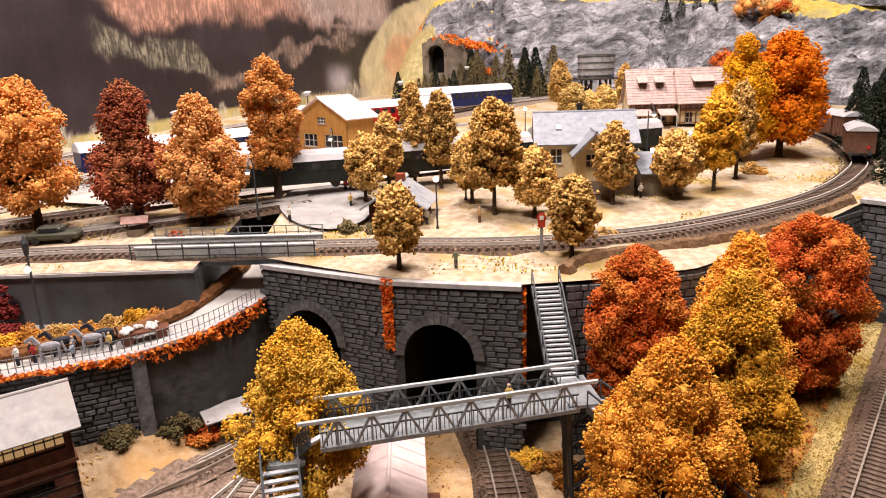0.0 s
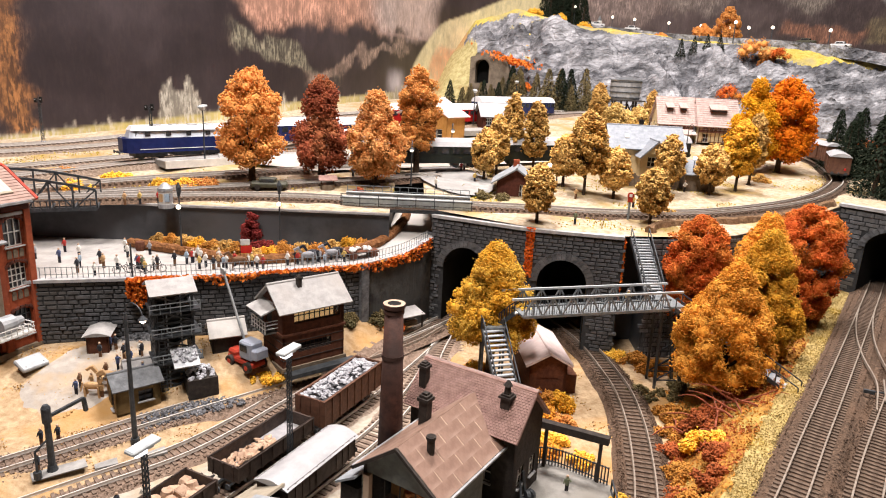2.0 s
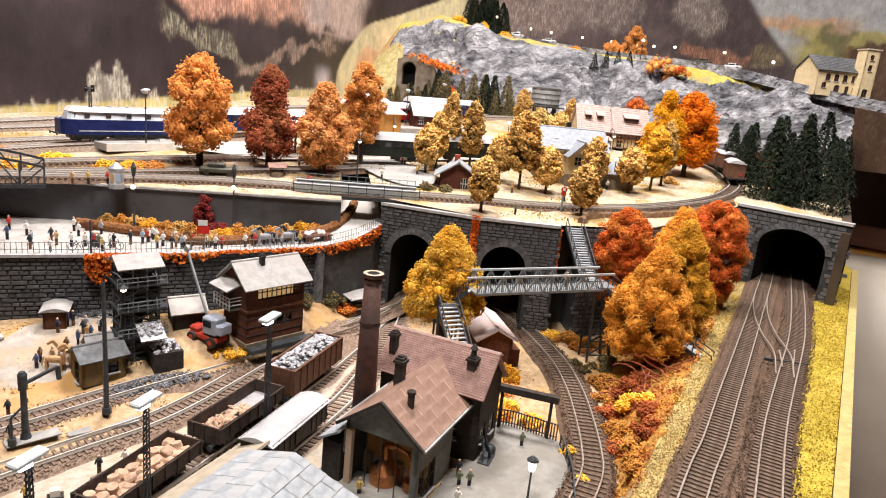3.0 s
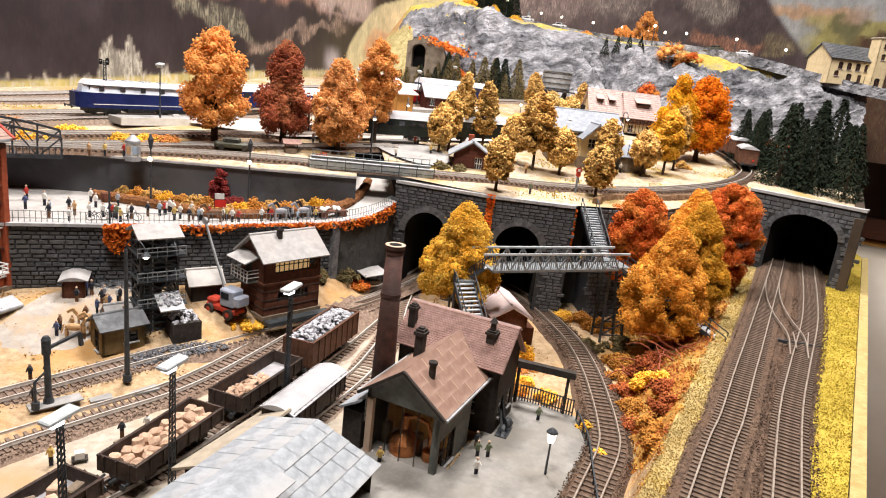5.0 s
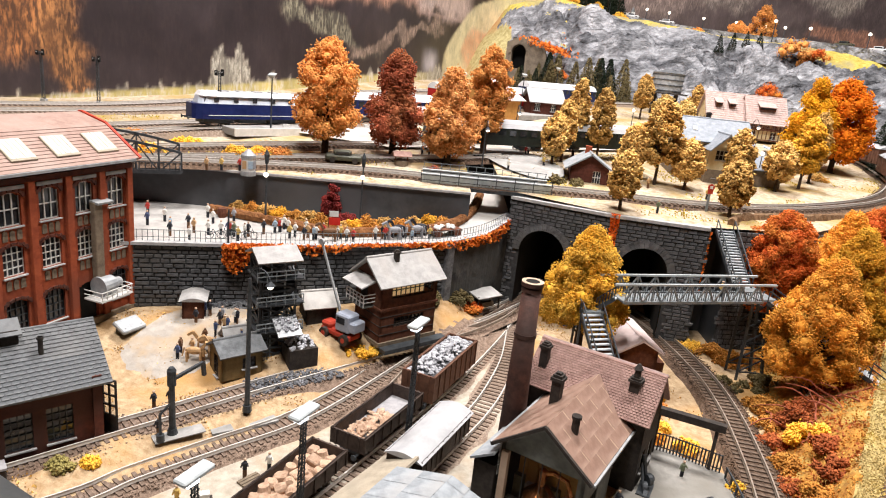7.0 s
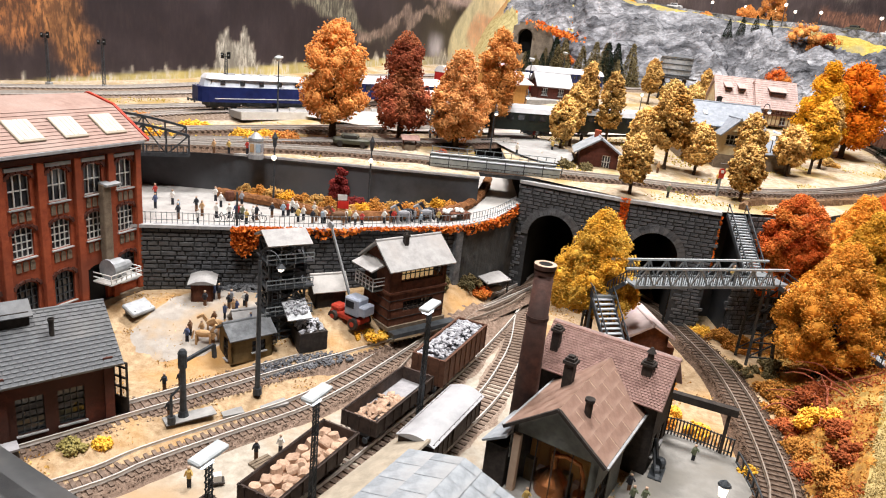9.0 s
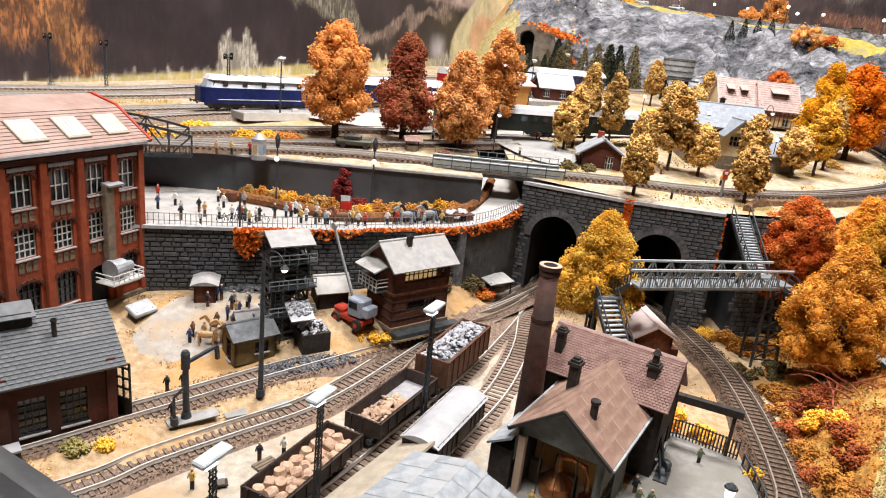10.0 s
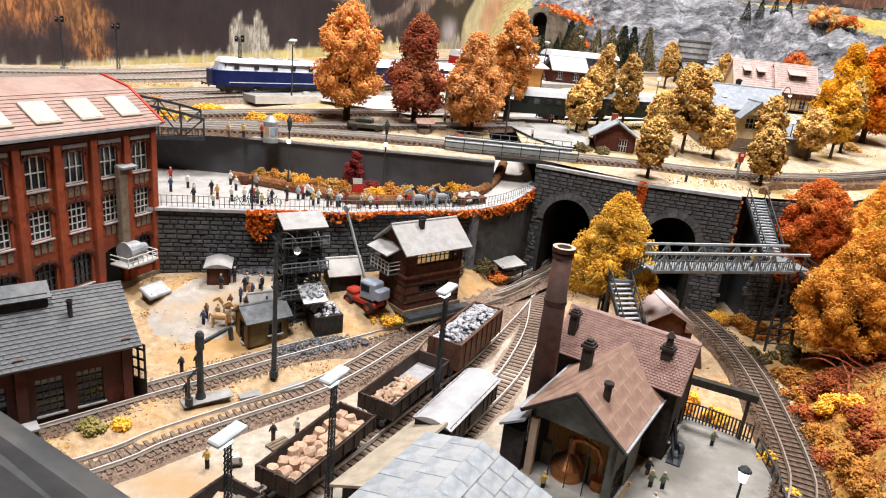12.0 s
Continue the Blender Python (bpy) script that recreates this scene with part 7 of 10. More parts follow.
def hopper():
    root = thing("coaling_tower", pose(-0.399, 0.356, 0.008, 0, 0, 30), "black steel lattice coaling tower with a small grey roof", "coaling tower")
    H = 0.094
    w, d = 0.032, 0.026
    for sx in (-1, 1):
        for sy in (-1, 1):
            b = bm_new()
            bar(b, (sx * w / 2, sy * d / 2, 0), (sx * w / 2, sy * d / 2, H), 0.0020)
            part("leg", b, M["iron"], root)
    nb = 7
    for k in range(nb):
        z0, z1 = H * k / nb, H * (k + 1) / nb
        ends = []
        for sy in (-1, 1):
            y = sy * d / 2
            ends += [((-w / 2, y, z0), (w / 2, y, z1), 0.0016), ((w / 2, y, z0), (-w / 2, y, z1), 0.0016), ((-w / 2, y, z1), (w / 2, y, z1), 0.0020)]
        for sx in (-1, 1):
            x = sx * w / 2
            ends += [((x, -d / 2, z0), (x, d / 2, z1), 0.0016), ((x, d / 2, z0), (x, -d / 2, z1), 0.0016), ((x, -d / 2, z1), (x, d / 2, z1), 0.0020)]
        for p, q, r in ends:
            b = bm_new()
            bar(b, p, q, r)
            part("brace", b, M["iron"], root)
    for x in (-0.006, 0.006):
        b = bm_new()
        bar(b, (x, -d / 2, 0), (x, -d / 2, H), 0.0012)
        part("post", b, M["iron_grey"], root)
    solid("elevator_shaft", 0.016, 0.016, 0.086, -0.004, 0.002, 0, "blackwood", root)
    for z in (0.030, 0.055, 0.078):
        pf = solid("platform", w + 0.010, d + 0.008, 0.0012, 0.002, -0.001, z, "iron", root)
        b = bm_new()
        for x in np.linspace(-w / 2 - 0.004, w / 2 + 0.006, 6):
            bar(b, (x, -d / 2 - 0.005, z), (x, -d / 2 - 0.005, z + 0.009), 0.0006)
        bar(b, (-w / 2 - 0.004, -d / 2 - 0.005, z + 0.009), (w / 2 + 0.006, -d / 2 - 0.005, z + 0.009), 0.0008)
        bar(b, (-w / 2 - 0.004, -d / 2 - 0.005, z + 0.005), (w / 2 + 0.006, -d / 2 - 0.005, z + 0.005), 0.0007)
        part("railing", b, M["iron_grey"], pf)
    b = bm_new()
    for z in np.arange(0, 0.085, 0.0035):
        bar(b, (-0.014, -d / 2 - 0.003, z), (-0.009, -d / 2 - 0.003, z), 0.0005)
    bar(b, (-0.014, -d / 2 - 0.003, 0), (-0.014, -d / 2 - 0.003, 0.088), 0.0007)
    bar(b, (-0.009, -d / 2 - 0.003, 0), (-0.009, -d / 2 - 0.003, 0.088), 0.0007)
    part("ladder", b, M["iron"], root)
    b = bm_new()
    m = pose(0.006, 0, 0.062)
    bmesh.ops.create_cone(b, cap_ends=True, segments=4, radius1=0.006, radius2=0.018, depth=0.022, matrix=m @ pose(0, 0, 0, 0, 0, 45))
    part("bucket", b, M["iron"], root)
    for sg in (-1, 1):
        X, Y = w / 2 + 0.004, d / 2 + 0.007
        slope_panel("roof_slope", root, (-X, sg * Y, H + 0.002), (X, sg * Y, H + 0.002), (X, 0, H + 0.011), (-X, 0, H + 0.011), 0.0014, "felt")
    # chute with spoil and bunker
    ch = solid("chute", 0.022, 0.024, 0.0016, 0.006, -0.022, 0.036, "zinc", root, rx=28)
    lumps(ch, "spoil", 0.020, 0.016, 0, 60, 0.0016, "ashlar", 5).matrix_local = pose(0.006, -0.022, 0.0385, 28)
    bk = solid("bunker", 0.026, 0.024, 0.018, 0.018, -0.024, 0, "blackwood", root)
    lumps(bk, "coal", 0.023, 0.021, 0.017, 90, 0.0020, "ashlar", 6, heap=0.008).matrix_local = pose(0.018, -0.024, 0)
    return root


hopper()
M["coal_grey"] = node_mat("grey_coal", (0.05, 0.05, 0.055), (0.26, 0.26, 0.28), 260, 0.6, bump=1.0, rand=0.5)
spill = thing("coal_heap", pose(-0.372, 0.322, 0.003, 0, 0, 35), "grey coal lumps spilled beside the tower", "coal", kind="stuff")
lumps(spill, "coal_lumps", 0.085, 0.030, 0.0, 600, 0.0017, "coal_grey", 8, heap=0.003)
lumps(thing("stone_heap", pose(-0.448, 0.405, 0.030, 0, 0, 10), "grey stone heap against the wall", "stones", kind="stuff"), "stone_lumps", 0.040, 0.018, 0, 170, 0.0026, "stone", 9, heap=0.008)

# huts in the yard


def small_hut(name, x, y, z, rz, sx, sy, h, hr, wall, roof, label, arched=False, ops=None):
    root = thing(name, pose(x, y, z, 0, 0, rz), label, "hut")
    ops = ops or {}
    walls = four_walls(root, sx, sy, h, wall, ops, 0.002)
    for k, wl in zip("senw", walls):
        for o in ops.get(k, ()):
            window(wl, *o, 2, 2, frame="blackwood", depth=0.001)
    if arched:
        b = bm_new()
        n = 10
        rows = []
        for xx in (-sx / 2 - 0.003, sx / 2 + 0.003):
            rows.append([b.verts.new((xx, (-sy / 2 - 0.003) + (sy + 0.006) * k / n, h - 0.001 + hr * math.sin(math.pi * k / n))) for k in range(n + 1)])
        for k in range(n):
            b.faces.new((rows[0][k], rows[1][k], rows[1][k + 1], rows[0][k + 1]))
        b.faces.new(rows[0])
        b.faces.new(rows[1][::-1])
        part("roof", b, M[roof], root)
    else:
        part("gable", gable_roof(root, sx, sy, h, hr, 0.003, 0.004, roof), M[wall], root)
    return root


small_hut("tool_hut", -0.422, 0.322, 0.006, 38, 0.036, 0.026, 0.026, 0.008, "ochre_dark", "slate", "small olive-brown wooden hut with a grey roof", ops={"s": [(0.018, 0.030, 0.008, 0.018)], "w": [(0.008, 0.018, 0.001, 0.020)]})
small_hut("brick_shelter", -0.425, 0.352, 0.016, 30, 0.030, 0.016, 0.014, 0.007, "brick", "felt", "low red brick shelter behind the hut")
small_hut("timber_shed", -0.364, 0.402, 0.022, 25, 0.030, 0.024, 0.026, 0.010, "blackwood", "felt_pale", "dark timber shed with a pale roof")
small_hut("closet_van", -0.478, 0.388, 0.024, 102, 0.038, 0.019, 0.026, 0.0036, "darkwood", "felt", "old van body hut with a curved grey roof", arched=True)
sl = thing("rail_shelter", pose(-0.186, 0.510, 0.012, 0, 0, 35), "low wooden shelter with a grey flat roof", "shelter")
slope_panel("roof", sl, (-0.018, -0.011, 0.017), (0.018, -0.011, 0.017), (0.018, 0.011, 0.021), (-0.018, 0.011, 0.021), 0.0012, "felt")
for x, y in ((-0.016, -0.008), (0.016, -0.008), (-0.016, 0.008), (0.016, 0.008)):
    solid("post", 0.0014, 0.0014, 0.018, x, y, 0, "blackwood", sl)
solid("bench", 0.030, 0.006, 0.006, 0, 0.003, 0, "plinth", sl)

# ---- red truck crane ----


def truck():
    root = thing("mobile_crane", pose(-0.3385, 0.3775, low(-0.3385, 0.3775) - 0.001, 0, 0, -38) @ Matrix.Scale(1.28, 4), "small red and blue-grey mobile crane with a thin jib", "mobile crane")
    solid("chassis", 0.030, 0.012, 0.004, 0, 0, 0.004, "redtrim", root, bevel=0.0008)
    solid("bonnet", 0.010, 0.010, 0.005, -0.011, 0, 0.007, "redtrim", root, bevel=0.0015)
    for x in (-0.010, 0.010):
        for y in (-0.0068, 0.0068):
            b = bm_new()
            cyl(b, 0.0042, 0.0042, 0.003, x, y - 0.0015, 0.0042, -90, 0, 0, seg=14)
            w = part("wheel", b, M["blackwood"], root)
            bb = bm_new()
            cyl(bb, 0.0020, 0.0020, 0.0034, x, y - 0.0017, 0.0042, -90, 0, 0, seg=10)
            part("hub", bb, M["redtrim"], w)
    cab = solid("cab", 0.014, 0.012, 0.014, 0.006, 0, 0.009, "bluegrey", root, bevel=0.0012)
    solid("window", 0.0005, 0.009, 0.005, -0.0012, 0, 0.0155, "glass_dark", cab)
    solid("window", 0.008, 0.0005, 0.005, 0.005, -0.0061, 0.0155, "glass_dark", cab)
    solid("counterweight", 0.006, 0.012, 0.008, 0.016, 0, 0.011, "bluegrey", root, bevel=0.001)
    b = bm_new()
    bar(b, (0.000, 0, 0.018), (-0.024, 0, 0.070), 0.0014)
    cyl(b, 0.0024, 0.0024, 0.002, -0.024, -0.001, 0.070, -90, 0, 0, seg=10)
    part("jib", b, M["zinc"], root)
    return root


M["bluegrey"] = node_mat("blue_grey_paint", (0.26, 0.29, 0.36), (0.36, 0.39, 0.46), 120, 0.5)
truck()

# ---- lamps, posts and small yard fittings ----


def mast(name, x, y, z, h, label, kind="flat", rz=0, r=0.0016, lattice=False, globe_mat="lamp_cold"):
    root = thing(name, pose(x, y, z, 0, 0, rz), label, "lamp")
    b = bm_new()
    if lattice:
        for sx in (-1, 1):
            for sy in (-1, 1):
                bar(b, (sx * r, sy * r, 0), (sx * r * 0.6, sy * r * 0.6, h), 0.0008)
        for k in range(int(h / 0.004)):
            zz = k * 0.004
            for s in (-1, 1):
                bar(b, (-r, s * r * 0.9, zz), (r, s * r * 0.9, zz + 0.004), 0.0005)
                bar(b, (s * r * 0.9, -r, zz), (s * r * 0.9, r, zz + 0.004), 0.0005)
    else:
        cyl(b, r, r * 0.6, h, seg=8)
        cyl(b, r * 1.7, r * 1.5, h * 0.05, seg=8)
    part("post", b, M["iron"], root)
    if kind == "flat":
        solid("lamp_arm", 0.004, 0.012, 0.0014, 0, 0, h, "white_steel", root)
        solid("lamp_head", 0.0085, 0.020, 0.0030, 0, 0, h + 0.0016, "white_steel", root, rx=4, bevel=0.0008)
        solid("light", 0.006, 0.008, 0.0034, 0, -0.003, h - 0.0015, globe_mat, root, bevel=0.0006)
    elif kind == "globe":
        b = bm_new()
        bmesh.ops.create_uvsphere(b, u_segments=12, v_segments=8, radius=0.0028 if h < 0.05 else 0.0042, matrix=Matrix.Translation((0, 0, h + 0.002)))
        part("globe", b, M["lamp"], root, smooth=True)
    elif kind == "hat":
        b = bm_new()
        cyl(b, 0.0024, 0.0036, 0.008, 0, 0, h - 0.001, seg=10)
        part("lantern", b, M["lamp"], root)
        b = bm_new()
        cyl(b, 0.0044, 0.0036, 0.0014, 0, 0, h + 0.007, seg=14)
        cyl(b, 0.0030, 0.0010, 0.002, 0, 0, h + 0.0086, seg=10)
        part("hat", b, M["iron"], root)
    elif kind == "mid":
        b = bm_new()
        bmesh.ops.create_uvsphere(b, u_segments=12, v_segments=8, radius=0.0026, matrix=Matrix.Translation((0, -0.003, h * 0.74)))
        part("globe", b, M["lamp"], root, smooth=True)
        b = bm_new()
        bar(b, (0, 0, h * 0.80), (0, -0.004, h * 0.80), 0.0008)
        cyl(b, 0.0016, 0.0030, 0.010, 0, 0, h * 0.90, seg=8)
        cyl(b, 0.0030, 0.0004, 0.006, 0, 0, h * 0.90 + 0.010, seg=8)
        part("bracket", b, M["iron"], root)
    elif kind == "hook":
        b = bm_new()
        pts = [(0, -0.010 * (1 - math.cos(a)), h + 0.010 * math.sin(a)) for a in np.linspace(0, math.pi, 9)]
        tube(b, pts, 0.0004)
        part("swan_neck", b, M["iron"], root)
        b = bm_new()
        cyl(b, 0.0036, 0.0012, 0.003, 0, -0.020, h - 0.001, seg=10)
        part("shade", b, M["iron"], root)
        b = bm_new()
        bmesh.ops.create_uvsphere(b, u_segments=12, v_segments=8, radius=0.0024, matrix=Matrix.Translation((0, -0.020, h - 0.0016)))
        part("globe", b, M["lamp"], root, smooth=True)
    return root


mast("yard_lamp", -0.2705, 0.2405, -0.010, 0.106, "grey lattice yard lamp with a flat head", lattice=True, rz=-30)
mast("yard_lamp", -0.336, 0.138, -0.010, 0.088, "grey lattice yard lamp with a flat head beside the wagons", lattice=True, rz=-30)
mast("yard_lamp", -0.381, 0.083, -0.010, 0.082, "grey lattice yard lamp with a flat head near the crates", lattice=True, rz=-30)
mast("tall_pole", -0.3985, 0.265, 0.002, 0.112, "tall grey pole with a bent lamp arm", kind="hook", r=0.0022, rz=60)
mast("wall_pole", -0.452, 0.404, 0.030, 0.100, "tall thin dark pole against the stone wall", kind="none", r=0.0014)
mast("court_lamp", -0.0745, 0.150, -0.012, 0.034, "small lantern lamp in the paved court", kind="hat", r=0.0011)
for x, y in ((-0.338, 0.537), (-0.438, 0.499)):
    mast("road_lamp", x, y, 0.096, 0.070, "tall black road lamp with a white globe", kind="mid", r=0.0012)
wc = thing("water_crane", pose(-0.443, 0.2265, 0.002, 0, 0, 35), "dark iron water crane on a grey slab beside the track", "water crane")
b = bm_new()
cyl(b, 0.0026, 0.0020, 0.050, seg=12)
cyl(b, 0.0040, 0.0030, 0.005, seg=12)
cyl(b, 0.0032, 0.0032, 0.012, 0, 0, 0.040, seg=12)
cyl(b, 0.0034, 0.0020, 0.003, 0, 0, 0.051, seg=12)
part("column", b, M["iron"], wc)
b = bm_new()
bar(b, (0, 0, 0.044), (0.026, 0.012, 0.047), 0.0022)
bar(b, (0.026, 0.012, 0.047), (0.027, 0.0125, 0.036), 0.0026)
part("spout", b, M["iron"], wc)
solid("slab", 0.036, 0.012, 0.0008, 0.004, -0.002, -0.0002, "pavement", wc)
b = bm_new()
bar(b, (-0.010, -0.006, 0), (-0.010, -0.006, 0.022), 0.0016)
bar(b, (-0.010, -0.006, 0.022), (-0.002, -0.004, 0.028), 0.0012)
cyl(b, 0.0028, 0.0028, 0.006, -0.010, -0.006, 0, seg=10)
part("valve", b, M["iron"], wc)
for x, y, rz, sx, sy in ((-0.385, 0.262, 35, 0.022, 0.010), (-0.412, 0.243, 30, 0.016, 0.009)):
    solid("slab", sx, sy, 0.0018, 0, 0, 0, "pavement", thing("concrete_slab", pose(x, y, low(x, y), 0, 0, rz), "flat grey concrete slab between the tracks", "slab", "track slabs"))

# paved court, kerb and fences beside the works house
court = mesh_ob("pavement", [(-0.155, 0.145, -0.0060), (-0.112, 0.090, -0.0060), (-0.060, 0.085, -0.0060), (-0.030, 0.165, -0.0060), (-0.018, 0.235, -0.0060), (-0.066, 0.272, -0.0060), (-0.100, 0.225, -0.0060)], [(0, 1, 2, 3, 4, 5, 6)], M["court"])
tagged(court, "grey paved court beside the works house", "pavement", kind="structure")
platform = mesh_ob("pavement", [(-0.215, 0.205, -0.0045), (-0.150, 0.155, -0.0045), (-0.110, 0.085, -0.006), (-0.20, 0.02, -0.006), (-0.40, -0.10, -0.006), (-0.33, 0.06, -0.006), (-0.262, 0.165, -0.006)], [(0, 1, 2, 3, 4, 5, 6)], M["court"])
tagged(platform, "grey loading platform round the goods shed", "pavement", kind="structure")


def fence(name, pts, z, h, step, label, material="iron", rail=2, post=0.0012, zf=None, cat="fence"):
    P = spline([(x, y, zf(x, y) if zf else z) for x, y in pts], 0.004)
    q, d = even(P, step)
    root = thing(name, Matrix.Identity(4), label, cat)
    pm = None
    for k, p in enumerate(q):
        bb = None
        if pm is None:
            bb = bm_new()
            box(bb, post, post, h)
            o = part("paling", bb, M[material], root)
            pm = o.data
        else:
            o = new("paling", pm)
            o.parent = root
        o.matrix_local = Matrix.Translation(p)
    for r in range(rail):
        b = bm_new()
        zz = h * (0.95 - 0.62 * r / max(1, rail - 1)) if rail > 1 else h * 0.95
        tube(b, [p + np.array([0, 0, zz]) for p in q], post * 0.45)
        part("rail", b, M[material], root)
    return root


fence("iron_fence", [(-0.085, 0.262), (-0.060, 0.262), (-0.022, 0.236)], -0.009, 0.019, 0.0026, "black iron paling fence behind the court", post=0.0009)
fence("iron_fence", [(-0.020, 0.234), (-0.026, 0.19), (-0.040, 0.145), (-0.060, 0.085), (-0.09, 0.03)], -0.010, 0.014, 0.011, "low black railing along the curved track", post=0.0012)
gan = thing("gate_frame", pose(-0.0485, 0.2505, -0.009, 0, 0, -27), "black steel gate frame over the court entrance", "gate")
for x in (-0.022, 0.022):
    solid("post", 0.0026, 0.0026, 0.040, x, 0, 0, "blackwood", gan)
solid("beam", 0.056, 0.006, 0.006, 0, 0, 0.038, "blackwood", gan)
fence("road_railing", [(x, y + 0.003) for x, y in WALL[:-1]] + [(-0.163, 0.560)], 0, 0.011, 0.0046, "grey iron railing along the road above the wall", post=0.0005, material="iron_grey", zf=lambda x, y: road_z(x, y) + 0.003)

# pumps and hydrants in the court
pm_ = thing("pump_engine", pose(-0.092, 0.208, -0.009, 0, 0, 60), "black iron pump engine against the house", "pump")
b = bm_new()
for q in range(5):
    cyl(b, 0.0042, 0.0042, 0.003, -0.006 + q * 0.004, 0.002 * (q % 2), 0.002 + 0.004 * (q % 3), 90, 0, q * 20, seg=12)
box(b, 0.020, 0.010, 0.004)
bar(b, (0.004, 0, 0.004), (0.008, 0.006, 0.026), 0.002)
bar(b, (-0.006, 0, 0.004), (0.004, 0.006, 0.020), 0.0016)
part("engine", b, M["iron"], pm_)

# ---- plain model figures ----
COATS = {}
for nm, c in (("blue", (0.06, 0.08, 0.16)), ("dark", (0.025, 0.027, 0.035)), ("white", (0.66, 0.64, 0.60)), ("red", (0.42, 0.04, 0.03)), ("tan", (0.48, 0.30, 0.15)), ("yellow", (0.55, 0.38, 0.12)), ("green", (0.14, 0.16, 0.10)), ("grey", (0.28, 0.28, 0.30)), ("brown", (0.16, 0.08, 0.04)), ("sky", (0.30, 0.38, 0.46)), ("skin", (0.50, 0.34, 0.24))):
    COATS[nm] = node_mat("figure_" + nm, tuple(v * 0.8 for v in c), tuple(min(1, v * 1.2) for v in c), 300, 0.7)
FIGS = {}


def figure(x, y, z, coat, h=0.0162, group="model figures", rz=0, lean=0, label=None):
    """A plain turned peg, as a model figure."""
    key = coat
    if key not in FIGS:
        b = bm_new()
        for sx in (-0.0008, 0.0008):
            cyl(b, 0.0008, 0.0009, 0.0085, sx, 0, 0, 0, 0, 0, seg=6)
        cyl(b, 0.0017, 0.0021, 0.0060, 0, 0, 0.008, seg=7)
        cyl(b, 0.0021, 0.0008, 0.0016, 0, 0, 0.014, seg=7)
        for sx, lift in ((-1, 0.4), (1, 1.6)):
            bar(b, (sx * 0.0018, 0, 0.0136), (sx * 0.0030, -0.0012 * lift, 0.0088 + 0.0018 * lift), 0.0010)
        bmesh.ops.create_icosphere(b, subdivisions=1, radius=0.0014, matrix=Matrix.Translation((0, 0, 0.0168)))
        me = bpy.data.meshes.new("model_figure")
        b.to_mesh(me)
        b.free()
        me.materials.append(COATS[coat])
        me.materials.append(COATS["dark" if coat not in ("dark", "tan") else "brown"])
        me.materials.append(COATS["skin"])
        for p in me.polygons:
            p.material_index = 1 if p.center.z < 0.0078 else 2 if p.center.z > 0.0156 else 0
        FIGS[key] = me
    o = new("model_figure", FIGS[key])
    s = h / 0.0182
    o.matrix_world = pose(x, y, z, lean, 0, rz) @ Matrix.Diagonal((s, s, s, 1))
    tagged(o, label or f"plain {coat} model railway figure standing on its base", "figurine", group)
    return o


yr = random.Random(9)
for k in range(16):
    x, y = yr.uniform(-0.475, -0.405), yr.uniform(0.320, 0.385)
    if abs(x + 0.422) < 0.026 and y < 0.345:
        continue
    figure(x, y, low(x, y), yr.choice(("blue", "white", "tan", "dark", "sky", "grey", "brown")), h=0.017, rz=yr.uniform(0, 360))
for x, y, c in ((-0.418, 0.163, "yellow"), (-0.383, 0.196, "dark"), (-0.368, 0.205, "white"), (-0.468, 0.258, "dark"), (-0.458, 0.264, "dark"), (-0.452, 0.224, "dark"), (-0.462, 0.330, "tan"), (-0.472, 0.322, "blue"), (-0.455, 0.343, "brown"), (-0.450, 0.322, "tan"), (-0.440, 0.360, "blue"), (-0.436, 0.372, "white"), (-0.470, 0.365, "dark"), (-0.448, 0.372, "grey"), (-0.432, 0.350, "sky"), (-0.410, 0.368, "sky"), (-0.420, 0.364, "white"), (-0.217, 0.190, "white"), (-0.210, 0.192, "blue"), (-0.122, 0.173, "green"), (-0.114, 0.172, "green"), (-0.128, 0.150, "white"), (-0.056, 0.228, "green"), (-0.198, 0.163, "yellow"), (-0.120, 0.186, "dark")):
    figure(x, y, low(x, y) + (0.001 if x > -0.26 else 0), c)

# ---- bridges on the upper level ----
M["pale_girder"] = node_mat("pale_grey_girder", (0.40, 0.44, 0.45), (0.56, 0.60, 0.61), 120, 0.5)
gb_ = thing("girder_bridge", pose(-0.1915, 0.590, 0.1475, 0, 0, -1.5), "pale grey plate girder railway bridge over the road", "railway bridge")
for y in (-0.016, 0.016):
    g = solid("girder", 0.156, 0.0026, 0.010, 0, y, -0.006, "pale_girder", gb_)
    for k in range(16):
        solid("stiffener", 0.0010, 0.0040, 0.009, -0.075 + k * 0.010, y, -0.0055, "pale_girder", g)
    solid("flange", 0.157, 0.0050, 0.0010, 0, y, 0.0042, "white_steel", g)
solid("deck", 0.154, 0.030, 0.002, 0, 0, -0.0085, "iron_grey", gb_)
b = bm_new()
for k in range(15):
    box(b, 0.0008, 0.0008, 0.012, -0.077 + k * 0.011, 0.021, 0)
for z in (0.006, 0.012):
    box(b, 0.156, 0.0007, 0.0007, 0, 0.021, z)
part("railing", b, M["iron_grey"], gb_)
for z in (-0.002, 0.004, 0.0085):
    solid("rail", 0.160, 0.0008, 0.0008, 0, -0.0225, z, "iron", gb_)
for k in range(8):
    solid("post", 0.0009, 0.0009, 0.014, -0.079 + k * 0.0225, -0.0225, -0.005, "iron", gb_)
solid("lower_flange", 0.156, 0.006, 0.0045, 0, -0.0185, -0.0115, "iron", gb_)


